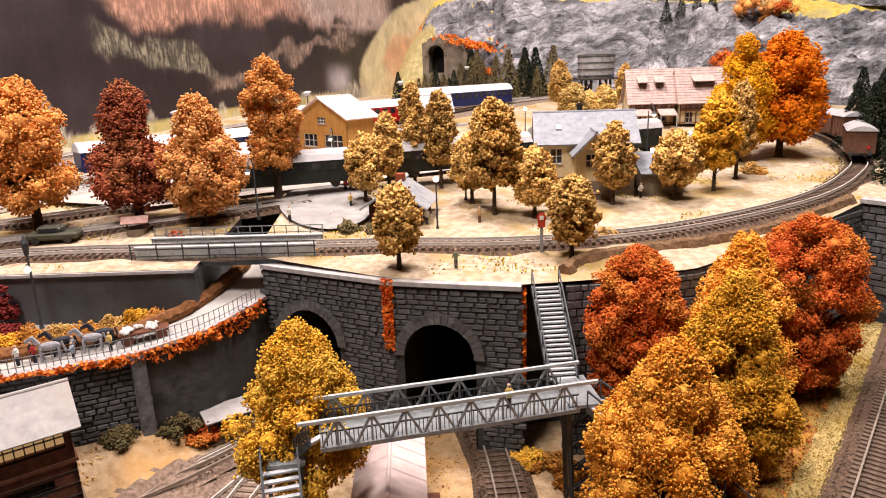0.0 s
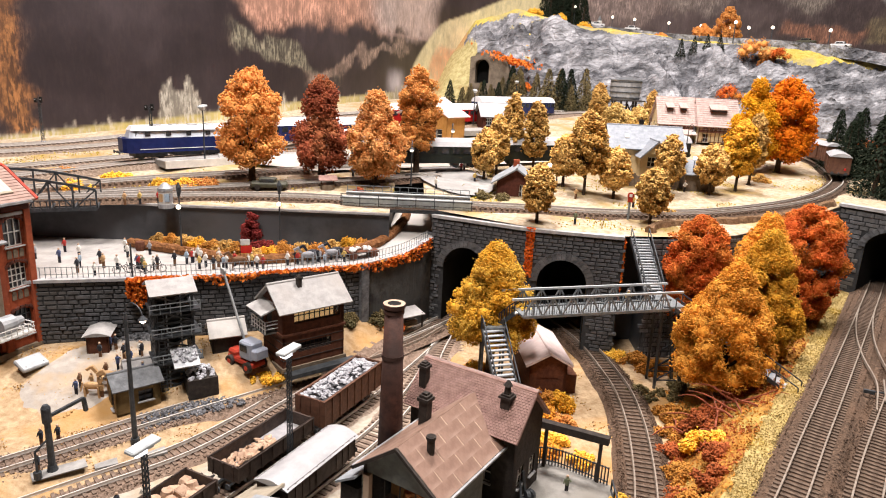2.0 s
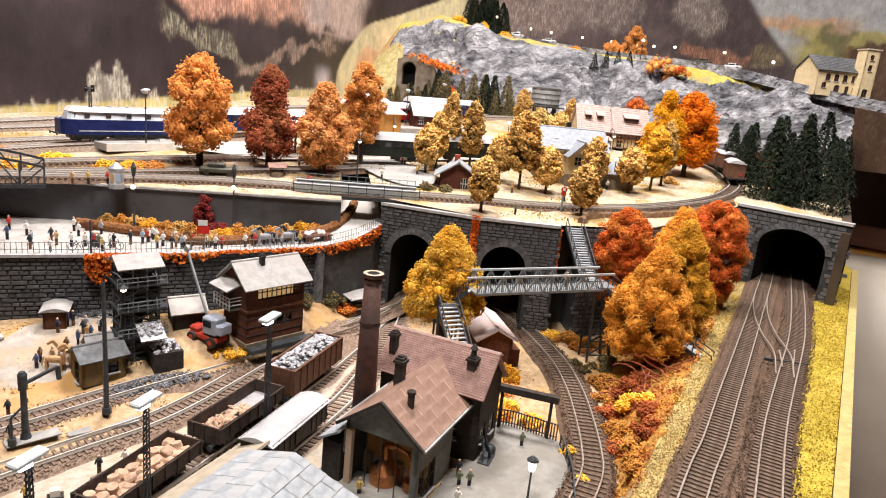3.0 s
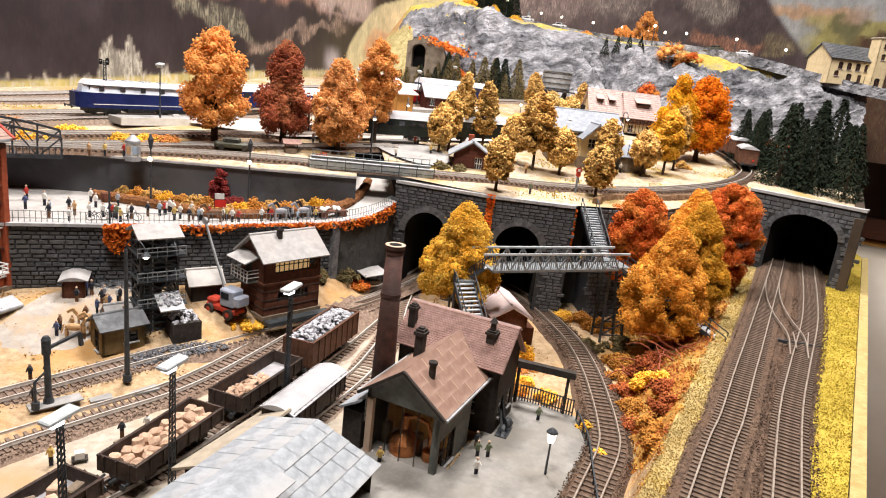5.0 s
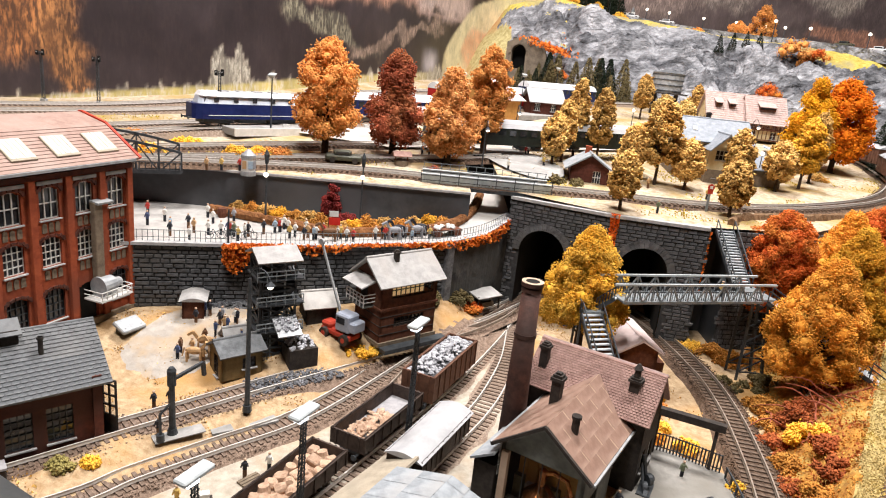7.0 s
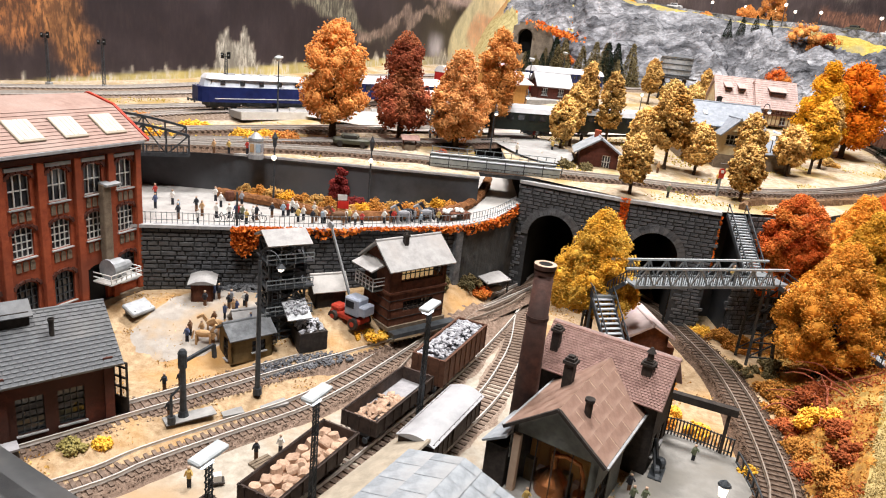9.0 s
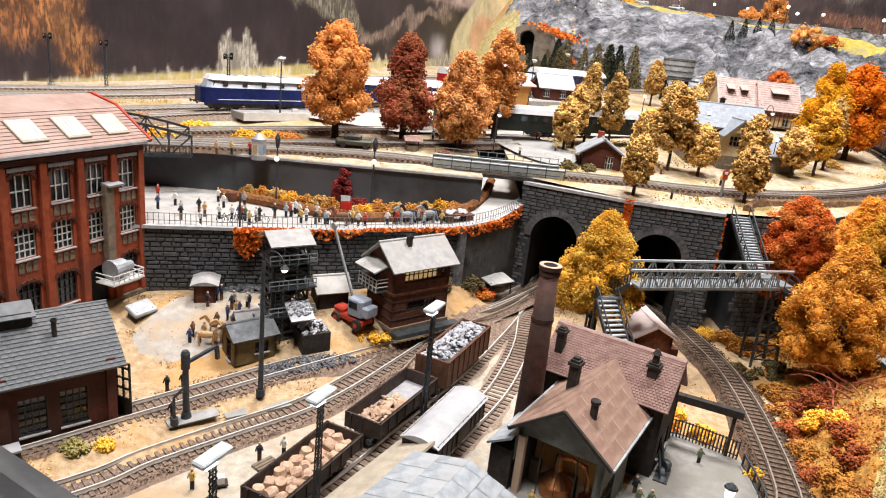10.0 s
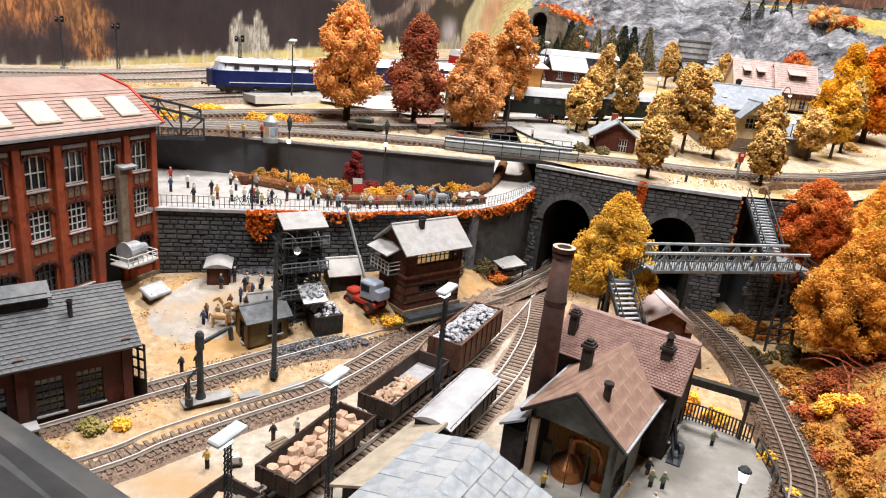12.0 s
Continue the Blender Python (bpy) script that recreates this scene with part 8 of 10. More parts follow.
def truss_bridge():
    root = thing("truss_bridge", pose(-0.530, 0.507, 0.140, 0, 0, 21), "black steel arched truss railway bridge beside the factory", "railway bridge")
    L, n = 0.20, 9
    for y in (0.0, 0.062):
        tr = new("truss")
        tr.parent = root

        def top(x):
            t = -x / L
            return 0.014 + 0.022 * math.sin(math.pi * (0.10 + 0.8 * t))
        pts = [(-L * k / n, y, 0) for k in range(n + 1)]
        b = bm_new()
        for k in range(n):
            bar(b, (pts[k][0], y, top(pts[k][0])), (pts[k + 1][0], y, top(pts[k + 1][0])), 0.0026)
        part("top_chord", b, M["iron"], tr)
        b = bm_new()
        bar(b, pts[0], pts[-1], 0.0030, 0.0042)
        part("bottom_chord", b, M["iron"], tr)
        for k in range(n + 1):
            b = bm_new()
            bar(b, pts[k], (pts[k][0], y, top(pts[k][0])), 0.0018)
            if k < n:
                if k % 2:
                    bar(b, pts[k], (pts[k + 1][0], y, top(pts[k + 1][0])), 0.0014)
                else:
                    bar(b, (pts[k][0], y, top(pts[k][0])), pts[k + 1], 0.0014)
            part("web_member", b, M["iron"], tr)
    b = bm_new()
    for k in range(n + 1):
        bar(b, (-L * k / n, 0, 0), (-L * k / n, 0.062, 0), 0.0022)
    part("cross_beams", b, M["iron"], root)
    b = bm_new()
    for k in range(34):
        box(b, 0.0010, 0.0008, 0.010, -L * k / 34, -0.003, 0)
    box(b, L, 0.0008, 0.0010, -L / 2, -0.003, 0.010)
    part("railing", b, M["iron"], root)


truss_bridge()

# ---- trains ----
M["navy"] = node_mat("navy_blue_paint", (0.008, 0.014, 0.075), (0.014, 0.024, 0.105), 120, 0.3)
M["train_red"] = node_mat("red_coach_paint", (0.36, 0.012, 0.012), (0.46, 0.02, 0.018), 120, 0.3)
M["coach_green"] = node_mat("dark_green_coach", (0.011, 0.014, 0.012), (0.020, 0.025, 0.019), 120, 0.4)
M["silver"] = node_mat("silver_roof", (0.60, 0.60, 0.62), (0.70, 0.70, 0.72), 80, 0.4)


def loco():
    root = thing("diesel_locomotive", pose(-0.521, 0.7615, 0.166, 0, 0, 43.5), "navy blue diesel locomotive with a white roof and black bogies", "locomotive")
    L, W = 0.178, 0.033
    prof = [(-L / 2, 0.5), (-L / 2 + 0.004, 0.74), (-L / 2 + 0.012, 0.94), (-L / 2 + 0.022, 1.0), (L / 2 - 0.022, 1.0), (L / 2 - 0.012, 0.94), (L / 2 - 0.004, 0.74), (L / 2, 0.5)]

    def shell(name, z0, z1, material, grow=0.0, foot=1.0, taper=1.0):
        b = bm_new()
        lo, hi = [], []
        for x, w in prof:
            for s in (-1, 1):
                lo.append((x * foot, s * (W / 2 * w + grow), z0))
                hi.append((x * taper, s * (W / 2 * w + grow) * (0.98 if taper > 0.97 else 0.72), z1))
        n = len(prof)
        Lo = [b.verts.new(p) for p in lo]
        Hi = [b.verts.new(p) for p in hi]
        for k in range(n - 1):
            for s in (0, 1):
                b.faces.new((Lo[2 * k + s], Lo[2 * k + 2 + s], Hi[2 * k + 2 + s], Hi[2 * k + s]))
            b.faces.new((Hi[2 * k], Hi[2 * k + 1], Hi[2 * k + 3], Hi[2 * k + 2]))
        b.faces.new((Lo[0], Lo[1], Hi[1], Hi[0]))
        b.faces.new((Lo[-2], Lo[-1], Hi[-1], Hi[-2]))
        return part(name, b, M[material], root)

    shell("body", 0.010, 0.030, "navy")
    shell("waistband", 0.0302, 0.040, "navy_pale", -0.0004, 0.905, 0.872)
    shell("roof", 0.0402, 0.046, "silver", 0.0002, 0.876, 0.83)
    solid("stripe", L - 0.04, W + 0.0006, 0.0010, 0, 0, 0.0145, "silver", root)
    for s in (-1, 1):
        for k in range(3):
            solid("cab_window", 0.0006, 0.007, 0.006, s * (L / 2 * 0.905 - 0.0075), -0.009 + k * 0.009, 0.0325, "glass_dark", root, ry=-s * 18)
        for k in range(3):
            solid("headlight", 0.001, 0.003, 0.003, s * (L / 2 - 0.0012), (-0.007, 0.007, 0)[k], (0.017, 0.017, 0.030)[k], "silver", root)
        for x in np.linspace(-0.058, 0.058, 5):
            solid("side_window", 0.007, 0.0006, 0.006, x, s * (W / 2 - 0.0004), 0.0325, "glass_dark", root)
        bg = new("bogie")
        bg.parent = root
        bg.matrix_local = pose(s * 0.052, 0, 0)
        solid("frame", 0.044, 0.024, 0.006, 0, 0, 0.004, "iron", bg)
        wheels(bg, (-0.014, 0.014))
    solid("fuel_tank", 0.040, 0.024, 0.006, 0, 0, 0.004, "iron", root)
    buffers(root, L, 0.011)
    for k in range(4):
        solid("roof_fan", 0.012, 0.012, 0.0016, -0.04 + k * 0.026, 0, 0.0458, "zinc", root, bevel=0.0004)


M["navy_pale"] = node_mat("blue_white_band", (0.50, 0.54, 0.62), (0.62, 0.66, 0.72), 120, 0.3)
loco()


def coach(x, y, z, rz, L, body, label, roof="silver", band=None, W=0.032, group="passenger train", h=0.025):
    root = thing("passenger_coach", pose(x, y, z, 0, 0, rz), label, "railway coach", group)
    b = bm_new()
    box(b, L, W, h, 0, 0, 0.007)
    part("body", b, M[body], root, bevel=0.0008)
    b = bm_new()
    n = 8
    rows = []
    for xx in (-L / 2 - 0.001, L / 2 + 0.001):
        rows.append([b.verts.new((xx, -W / 2 - 0.0006 + (W + 0.0012) * k / n, 0.007 + h - 0.0006 + 0.0115 * math.sin(math.pi * k / n) ** 0.6)) for k in range(n + 1)])
    for k in range(n):
        b.faces.new((rows[0][k], rows[1][k], rows[1][k + 1], rows[0][k + 1]))
    b.faces.new(rows[0])
    b.faces.new(rows[1][::-1])
    part("roof", b, M[roof], root, smooth=False)
    for s in (-1, 1):
        if band:
            solid("window_band", L - 0.012, 0.0006, 0.010, 0, s * (W / 2 + 0.0002), 0.020, band, root)
        nw = int(L / 0.016)
        for k in range(nw):
            solid("window", 0.010, 0.0008, 0.0075, -L / 2 + (k + 0.5) * L / nw, s * (W / 2 + 0.0004), 0.0215, "glass_dark", root)
        bg = new("bogie")
        bg.parent = root
        bg.matrix_local = pose(s * L * 0.36, 0, 0)
        wheels(bg, (-0.013, 0.013))
    buffers(root, L, 0.010)
    return root


bk_at, bk_len = along(BK)


def on_back(u):
    (x, y), d = bk_at(u)
    return x, y, high(x, y) + 0.009, math.degrees(math.atan2(d[1], d[0]))


u_end = np.linalg.norm(np.diff(np.array(BK), axis=0), axis=1)[:7].sum() + 0.010
for k, (mt, lab) in enumerate((("navy", "dark blue express coach at the end of the train"), ("train_red", "red dining coach with a white roof"), ("navy", "navy blue express coach with a white roof"))):
    x, y, z, rz = on_back(u_end - 0.132 - k * 0.264)
    coach(x, y, z, rz, 0.256, mt, lab, band=None)
for x, y, rz in ((-0.178, 0.752, 16), (0.012, 0.812, 19), (0.195, 0.885, 22)):
    coach(x, y, high(x, y) + 0.010, rz, 0.185, "coach_green", "dark green local coach with a white roof", roof="white_roof", group="local train in the station")
TAIL = "freight train leaving round the curve"
bc = boxcar(0.511, 0.848, high(0, 0.848) + 0.0065, 62, 0.088, "brown boxcar with a curved white roof and red tail lamp", body="wagon_brown", h=0.027, W=0.031, rise=0.006, group=TAIL)
solid("tail_lamp", 0.0012, 0.003, 0.003, -0.0445, -0.008, 0.014, "tail_red", bc)
boxcar(0.543, 0.944, high(0, 0.944) + 0.0065, 82, 0.088, "brown boxcar with a curved white roof", body="wagon_brown", h=0.027, W=0.031, rise=0.006, group=TAIL)
coach(0.512, 1.085, high(0, 1.085) + 0.0065, 118, 0.16, "coach_green", "dark green coach with a grey roof in the curve", roof="silver", group=TAIL)

# ---- platforms and station buildings ----
pf = thing("platform", pose(-0.40, 0.822, 0.158, 0, 0, 43), "pale concrete station platform with benches", "platform", kind="structure")
solid("platform_slab", 0.42, 0.034, 0.010, 0.03, 0.004, 0, "pavement", pf, bevel=0.0006)
solid("platform_edge", 0.42, 0.0022, 0.0106, 0.03, -0.0142, 0, "white", pf)
for k in range(7):
    solid("bench", 0.010, 0.004, 0.004, -0.09 + k * 0.05, 0.004, 0.010, "white", pf)
pf2 = thing("platform", pose(-0.02, 1.16, 0.190, 0, 0, 42), "pale concrete island platform", "platform", kind="structure")
solid("platform_slab", 0.40, 0.050, 0.010, 0.03, -0.020, 0, "pavement", pf2, bevel=0.0006)


def hall(name, x, y, z, rz, sx, sy, h, hr, wall, roof, label, ops):
    root = thing(name, pose(x, y, z, 0, 0, rz), label, "building")
    walls = four_walls(root, sx, sy, h, wall, ops, 0.002)
    for k, wl in zip("senw", walls):
        for o in ops.get(k, ()):
            window(wl, *o, 3, 2)
    part("gable", gable_roof(root, sx, sy, h, hr, 0.006, 0.008, roof), M[wall], root)
    return root


hall("goods_hall", -0.156, 0.985, 0.178, 50, 0.052, 0.104, 0.056, 0.026, "ochre", "pale_pink", "ochre timber station hall with a pale pink roof", {"w": [(0.044, 0.060, 0.045, 0.054), (0.010, 0.040, 0.012, 0.030), (0.056, 0.094, 0.012, 0.030)]})
hall("waiting_room", -0.026, 1.150, 0.196, 10, 0.066, 0.046, 0.034, 0.020, "brick_dark", "white_roof", "dark red-brown waiting room with a pale roof", {"s": [(0.008, 0.020, 0.010, 0.024), (0.042, 0.054, 0.010, 0.024)]})
can = thing("platform_canopy", pose(-0.265, 0.80, 0.160, 0, 0, 40), "pale platform canopy on thin posts", "canopy")
slope_panel("canopy_roof", can, (-0.075, -0.028, 0.044), (0.075, -0.028, 0.044), (0.075, 0.028, 0.052), (-0.075, 0.028, 0.052), 0.0018, "pale_pink")
for x in (-0.06, -0.02, 0.02, 0.06):
    solid("post", 0.002, 0.002, 0.046, x, 0, 0, "iron", can)
hut = hall("track_hut", -0.046, 0.667, 0.147, 80, 0.052, 0.050, 0.024, 0.016, "brick_dark", "slate_pale", "dark red trackside hut with a pale grey roof", {"w": [(0.030, 0.040, 0.001, 0.018)]})
solid("chimney", 0.010, 0.008, 0.010, 0.012, 0.002, 0.036, "brick", hut)


def station():
    root = thing("station_house", pose(0.152, 0.762, 0.150, 0, 0, -6), "cream station house with grey roof and a gabled bay", "station")
    L, W, H, HR = 0.098, 0.074, 0.066, 0.026
    ops = {"s": [(0.012, 0.024, 0.040, 0.056), (0.012, 0.024, 0.010, 0.026), (0.078, 0.090, 0.040, 0.056)], "w": [(0.014, 0.026, 0.040, 0.056), (0.048, 0.060, 0.040, 0.056)], "e": [(0.014, 0.026, 0.040, 0.056)]}
    walls = four_walls(root, L, W, H, "cream", ops, 0.002)
    for k, wl in zip("senw", walls):
        for o in ops.get(k, ()):
            window(wl, *o, 2, 2)
    solid("plinth", L + 0.003, W + 0.003, 0.030, 0, 0, -0.004, "plinth", root)
    part("gable", gable_roof(root, L, W, H, HR, 0.006, 0.007, "slate_blue", ), M["cream"], root)
    bay = new("gabled_bay")
    bay.parent = root
    bay.matrix_local = pose(0.006, -W / 2 - 0.008, 0, 0, 0, -90)
    bw, bd, bh, br = 0.036, 0.020, 0.058, 0.018
    ops2 = {"e": [(0.010, 0.026, 0.038, 0.052), (0.010, 0.026, 0.012, 0.024)]}
    bwalls = four_walls(bay, bd, bw, bh, "cream", ops2, 0.002)
    for o in ops2["e"]:
        window(bwalls[1], *o, 3, 2)
    solid("bay_plinth", bd + 0.002, bw + 0.002, 0.028, 0.0, 0, -0.004, "plinth", bay)
    part("bay_gable", gable_roof(bay, bd + 0.03, bw, bh, br, 0.004, 0.006, "slate_blue"), M["cream"], bay)
    chimney_pot(root, -0.004, 0.004, H + HR - 0.004, 0.012, 0.003)
    solid("roof_light", 0.006, 0.008, 0.001, -0.028, -0.022, H + 0.011, "white", root, rx=35)
    solid("roof_light", 0.006, 0.008, 0.001, 0.036, -0.022, H + 0.011, "white", root, rx=35)
    slope_panel("side_roof", root, (L / 2 + 0.006, -0.050, 0.030), (L / 2 + 0.052, -0.050, 0.030), (L / 2 + 0.052, 0.020, 0.044), (L / 2 + 0.006, 0.020, 0.044), 0.0016, "slate_blue")
    solid("side_hall", 0.044, 0.060, 0.030, L / 2 + 0.029, -0.014, 0, "plinth", root)


M["slate_blue"] = node_mat("blue_grey_slate", (0.18, 0.20, 0.23), (0.28, 0.30, 0.335), 150, 0.6, bump=0.2, rand=0.08)
station()


def inn(x, y, z, rz, L, label, dorm):
    root = thing("inn_house", pose(x, y, z, 0, 0, rz), label, "house")
    W, H, HR = 0.064, 0.042, 0.042
    ops = {"s": [(0.008 + k * 0.014, 0.016 + k * 0.014, 0.026, 0.036) for k in range(int(L / 0.016))] + [(0.010, 0.020, 0.002, 0.018), (L - 0.024, L - 0.012, 0.004, 0.018)], "w": [(0.016, 0.026, 0.024, 0.036), (0.038, 0.048, 0.024, 0.036)]}
    walls = four_walls(root, L, W, H, "cream", ops, 0.002)
    for k, wl in zip("senw", walls):
        for o in ops.get(k, ()):
            window(wl, *o, 2, 2, frame="white")
    for z_ in (0.001, 0.020, 0.023, 0.0395):
        solid("timber_rail", L + 0.001, 0.0014, 0.0014, L / 2, -0.0004, z_, "darkwood", walls[0])
    for k in range(int(L / 0.008) + 1):
        solid("timber_stud", 0.0012, 0.0012, H, min(k * 0.008 + 0.0006, L), -0.0004, 0, "darkwood", walls[0])
    part("gable", gable_roof(root, L, W, H, HR, 0.005, 0.008, "pink_tile", tiles=(13, 16), tile_mat="pink_tile"), M["cream"], root)
    for dx, dw in dorm:
        dm = new("dormer")
        dm.parent = root
        dm.matrix_local = pose(dx, -0.019, H + 0.016)
        solid("dormer_wall", dw, 0.014, 0.008, 0, 0, 0, "darkwood", dm)
        slope_panel("dormer_roof", dm, (-dw / 2 - 0.002, -0.011, 0.007), (dw / 2 + 0.002, -0.011, 0.007), (dw / 2 + 0.002, 0.012, 0.016), (-dw / 2 - 0.002, 0.012, 0.016), 0.0012, "pink_tile")
        solid("pane", dw - 0.003, 0.0006, 0.0045, 0, -0.0073, 0.0018, "glass_dark", dm)
    solid("balcony", L, 0.008, 0.0014, 0, -W / 2 - 0.004, 0.021, "darkwood", root)
    b = bm_new()
    for k in range(int(L / 0.004)):
        box(b, 0.0008, 0.0008, 0.006, -L / 2 + k * 0.004, -W / 2 - 0.0078, 0.022)
    box(b, L, 0.001, 0.001, 0, -W / 2 - 0.0078, 0.028)
    part("balustrade", b, M["darkwood"], root)


inn(0.333, 1.125, 0.195, -6, 0.068, "half-timbered inn with a pink tiled roof and two dormers", ((-0.014, 0.012), (0.012, 0.012)))
inn(0.408, 1.105, 0.195, -6, 0.072, "half-timbered inn with a pink tiled roof and one wide dormer", ((0.0, 0.030),))
awn = thing("inn_awning", pose(0.325, 1.070, 0.194, 0, 0, -6), "red awnings over the inn doors", "awning")
for x in (-0.014, 0.022):
    slope_panel("awning_cloth", awn, (x - 0.013, -0.012, 0.017), (x + 0.013, -0.012, 0.017), (x + 0.013, 0.016, 0.025), (x - 0.013, 0.016, 0.025), 0.001, "pink_tile")
    for dx in (-0.012, 0.012):
        solid("pole", 0.001, 0.001, 0.018, x + dx, -0.011, 0, "white", awn)


def water_tower():
    root = thing("water_tower", pose(0.298, 1.35, 0.196), "round grey timber water tank on a dark trestle", "water tower")
    b = bm_new()
    cyl(b, 0.034, 0.036, 0.044, 0, 0, 0.068, seg=28)
    t = part("tank", b, M["zinc"], root)
    for z in (0.072, 0.084, 0.096, 0.107):
        b = bm_new()
        cyl(b, 0.0364, 0.0364, 0.0016, 0, 0, z, seg=28)
        part("hoop", b, M["iron"], t)
    b = bm_new()
    cyl(b, 0.038, 0.004, 0.008, 0, 0, 0.112, seg=28)
    part("roof", b, M["slate"], root)
    for a in range(6):
        an = a * math.tau / 6
        b = bm_new()
        bar(b, (0.030 * math.cos(an), 0.030 * math.sin(an), 0), (0.028 * math.cos(an), 0.028 * math.sin(an), 0.068), 0.004)
        part("leg", b, M["blackwood"], root)
        a2 = an + math.tau / 6
        b = bm_new()
        bar(b, (0.030 * math.cos(an), 0.030 * math.sin(an), 0.020), (0.028 * math.cos(a2), 0.028 * math.sin(a2), 0.060), 0.0022)
        part("brace", b, M["blackwood"], root)
    solid("platform", 0.076, 0.076, 0.003, 0, 0, 0.065, "blackwood", root)


water_tower()

# yellow villa high on the rocks
vil = thing("villa", pose(1.075, 1.345, rock_top(1.075, 1.345) - 0.004, 0, 0, -3) @ Matrix.Scale(1.12, 4), "pale yellow villa with a square tower and grey roof", "house")
vops = {"s": [(0.020 + k * 0.022, 0.032 + k * 0.022, 0.034, 0.050) for k in range(4)] + [(0.014, 0.026, 0.018, 0.030), (0.046, 0.060, 0.002, 0.026), (0.074, 0.084, 0.008, 0.026), (0.092, 0.102, 0.008, 0.026), (0.110, 0.120, 0.008, 0.026)], "e": [(0.02, 0.035, 0.03, 0.045)]}
vw = four_walls(vil, 0.13, 0.085, 0.060, "cream", vops, 0.002, arch=0.004)
for k, wl in zip("senw", vw):
    for o in vops.get(k, ()):
        window(wl, *o, 2, 2, frame="darkwood", bar_w=0.001)
part("gable", gable_roof(vil, 0.13, 0.085, 0.060, 0.030, 0.005, 0.006, "slate", tiles=(9, 16), tile_mat="slate"), M["cream"], vil)
tw = new("tower")
tw.parent = vil
tw.matrix_local = pose(0.046, -0.046, 0)
tops = {"s": [(0.010, 0.020, 0.062, 0.076), (0.010, 0.020, 0.086, 0.098), (0.008, 0.022, 0.002, 0.022)]}
tww = four_walls(tw, 0.032, 0.032, 0.108, "cream", tops, 0.002, arch=0.003)
for o in tops["s"]:
    window(tww[0], *o, 2, 2, frame="darkwood")
solid("tower_roof", 0.037, 0.037, 0.004, 0, 0, 0.107, "tan_roof", tw, bevel=0.001)

# ---- lamps and signals of the upper level ----
for x, y, h in ((-0.484, 0.735, 0.075), (-0.34, 0.88, 0.075), (-0.20, 1.02, 0.072), (0.049, 1.40, 0.065), (-0.07, 1.15, 0.065)):
    mast("platform_lamp", x, y, high(x, y) + 0.006, h, "pale platform lamp with a flat white head", r=0.0013, globe_mat="white")
for x, y, h in ((-0.189, 0.672, 0.052), (-0.13, 0.80, 0.060), (0.235, 0.80, 0.075), (0.02, 0.72, 0.050)):
    mast("station_lamp", x, y, high(x, y), h, "black swan-neck lamp with a white globe", kind="hook", r=0.0011)
for x, y in ((-0.010, 0.63), (0.215, 0.715), (0.12, 1.02)):
    mast("globe_lamp", x, y, high(x, y), 0.045, "black lamp post with a lit white globe", kind="globe", r=0.001)


for x, y in ((0.272, 1.855), (0.409, 1.93), (0.47, 1.90), (0.56, 1.85), (0.639, 1.80), (0.70, 1.74), (0.735, 1.70), (0.762, 1.62), (0.85, 1.5), (0.631, 1.56), (0.95, 1.42)):
    mast("hill_lamp", x, y, rock_top(x, y) - 0.004, 0.055, "small black lamp with a lit white globe on the hill", kind="globe", r=0.0017)


def signal(x, y, rz, h, label):
    """Lattice mast on a concrete foot with two lamp heads on a short arm."""
    z = high(x, y)
    root = thing("railway_signal", pose(x, y, z, 0, 0, rz), label, "railway signal")
    solid("foot", 0.008, 0.008, 0.006, 0, 0, -0.001, "zinc", root, bevel=0.0006)
    b = bm_new()
    for sx in (-1, 1):
        for sy in (-1, 1):
            bar(b, (sx * 0.0019, sy * 0.0015, 0.004), (sx * 0.0013, sy * 0.0010, h), 0.0007)
    part("mast", b, M["iron"], root)
    n = int(h / 0.005)
    for k in range(n):
        b = bm_new()
        sgn = 1 if k % 2 else -1
        bar(b, (-0.0017 * sgn, -0.0013, 0.005 + k * 0.005), (0.0017 * sgn, -0.0013, 0.010 + k * 0.005), 0.0005)
        part("brace", b, M["iron"], root)
    b = bm_new()
    box(b, 0.012, 0.0012, 0.0012, 0, -0.001, h - 0.004)
    part("arm", b, M["iron"], root)
    for sx in (-1, 1):
        hd = solid("head", 0.0042, 0.0026, 0.0090 if sx > 0 else 0.0070, sx * 0.0042, -0.0024, h - 0.006, "black", root, bevel=0.0006)
        solid("lens", 0.0016, 0.0008, 0.0016, sx * 0.0042, -0.0040, h - 0.002, "zinc", hd)


signal(-0.551, 0.721, 0, 0.083, "dark lattice signal mast beside the station tracks")
signal(-0.770, 0.848, 0, 0.070, "dark lattice signal mast behind the factory roof")
signal(-0.840, 0.825, 0, 0.074, "dark lattice signal mast near the backdrop")
sg = thing("platform_signal", pose(0.0775, 0.562, 0.1345, 0, 0, -10), "short signal with a red disc on a pale foot", "railway signal")
solid("foot", 0.014, 0.010, 0.003, 0, 0, 0, "white", sg)
solid("post", 0.0026, 0.0020, 0.030, 0, 0, 0.002, "iron_grey", sg)
b = bm_new()
cyl(b, 0.0040, 0.0040, 0.0012, 0, -0.0012, 0.036, 90, 0, 0, seg=14)
box(b, 0.006, 0.0012, 0.008, 0, -0.0014, 0.028)
part("disc", b, M["redtrim"], sg)
solid("rim", 0.0034, 0.0004, 0.0034, 0, -0.0030, 0.0345, "white", sg)
bl = thing("barrier_post", pose(0.548, 0.80, 0.158, 0, 0, 20), "red and white level crossing post", "barrier")
for k in range(6):
    solid("band", 0.0022, 0.0022, 0.009, -0.0022 * k, 0, 0.006 + k * 0.009, "white" if k % 2 else "tail_red", bl, ry=-12)
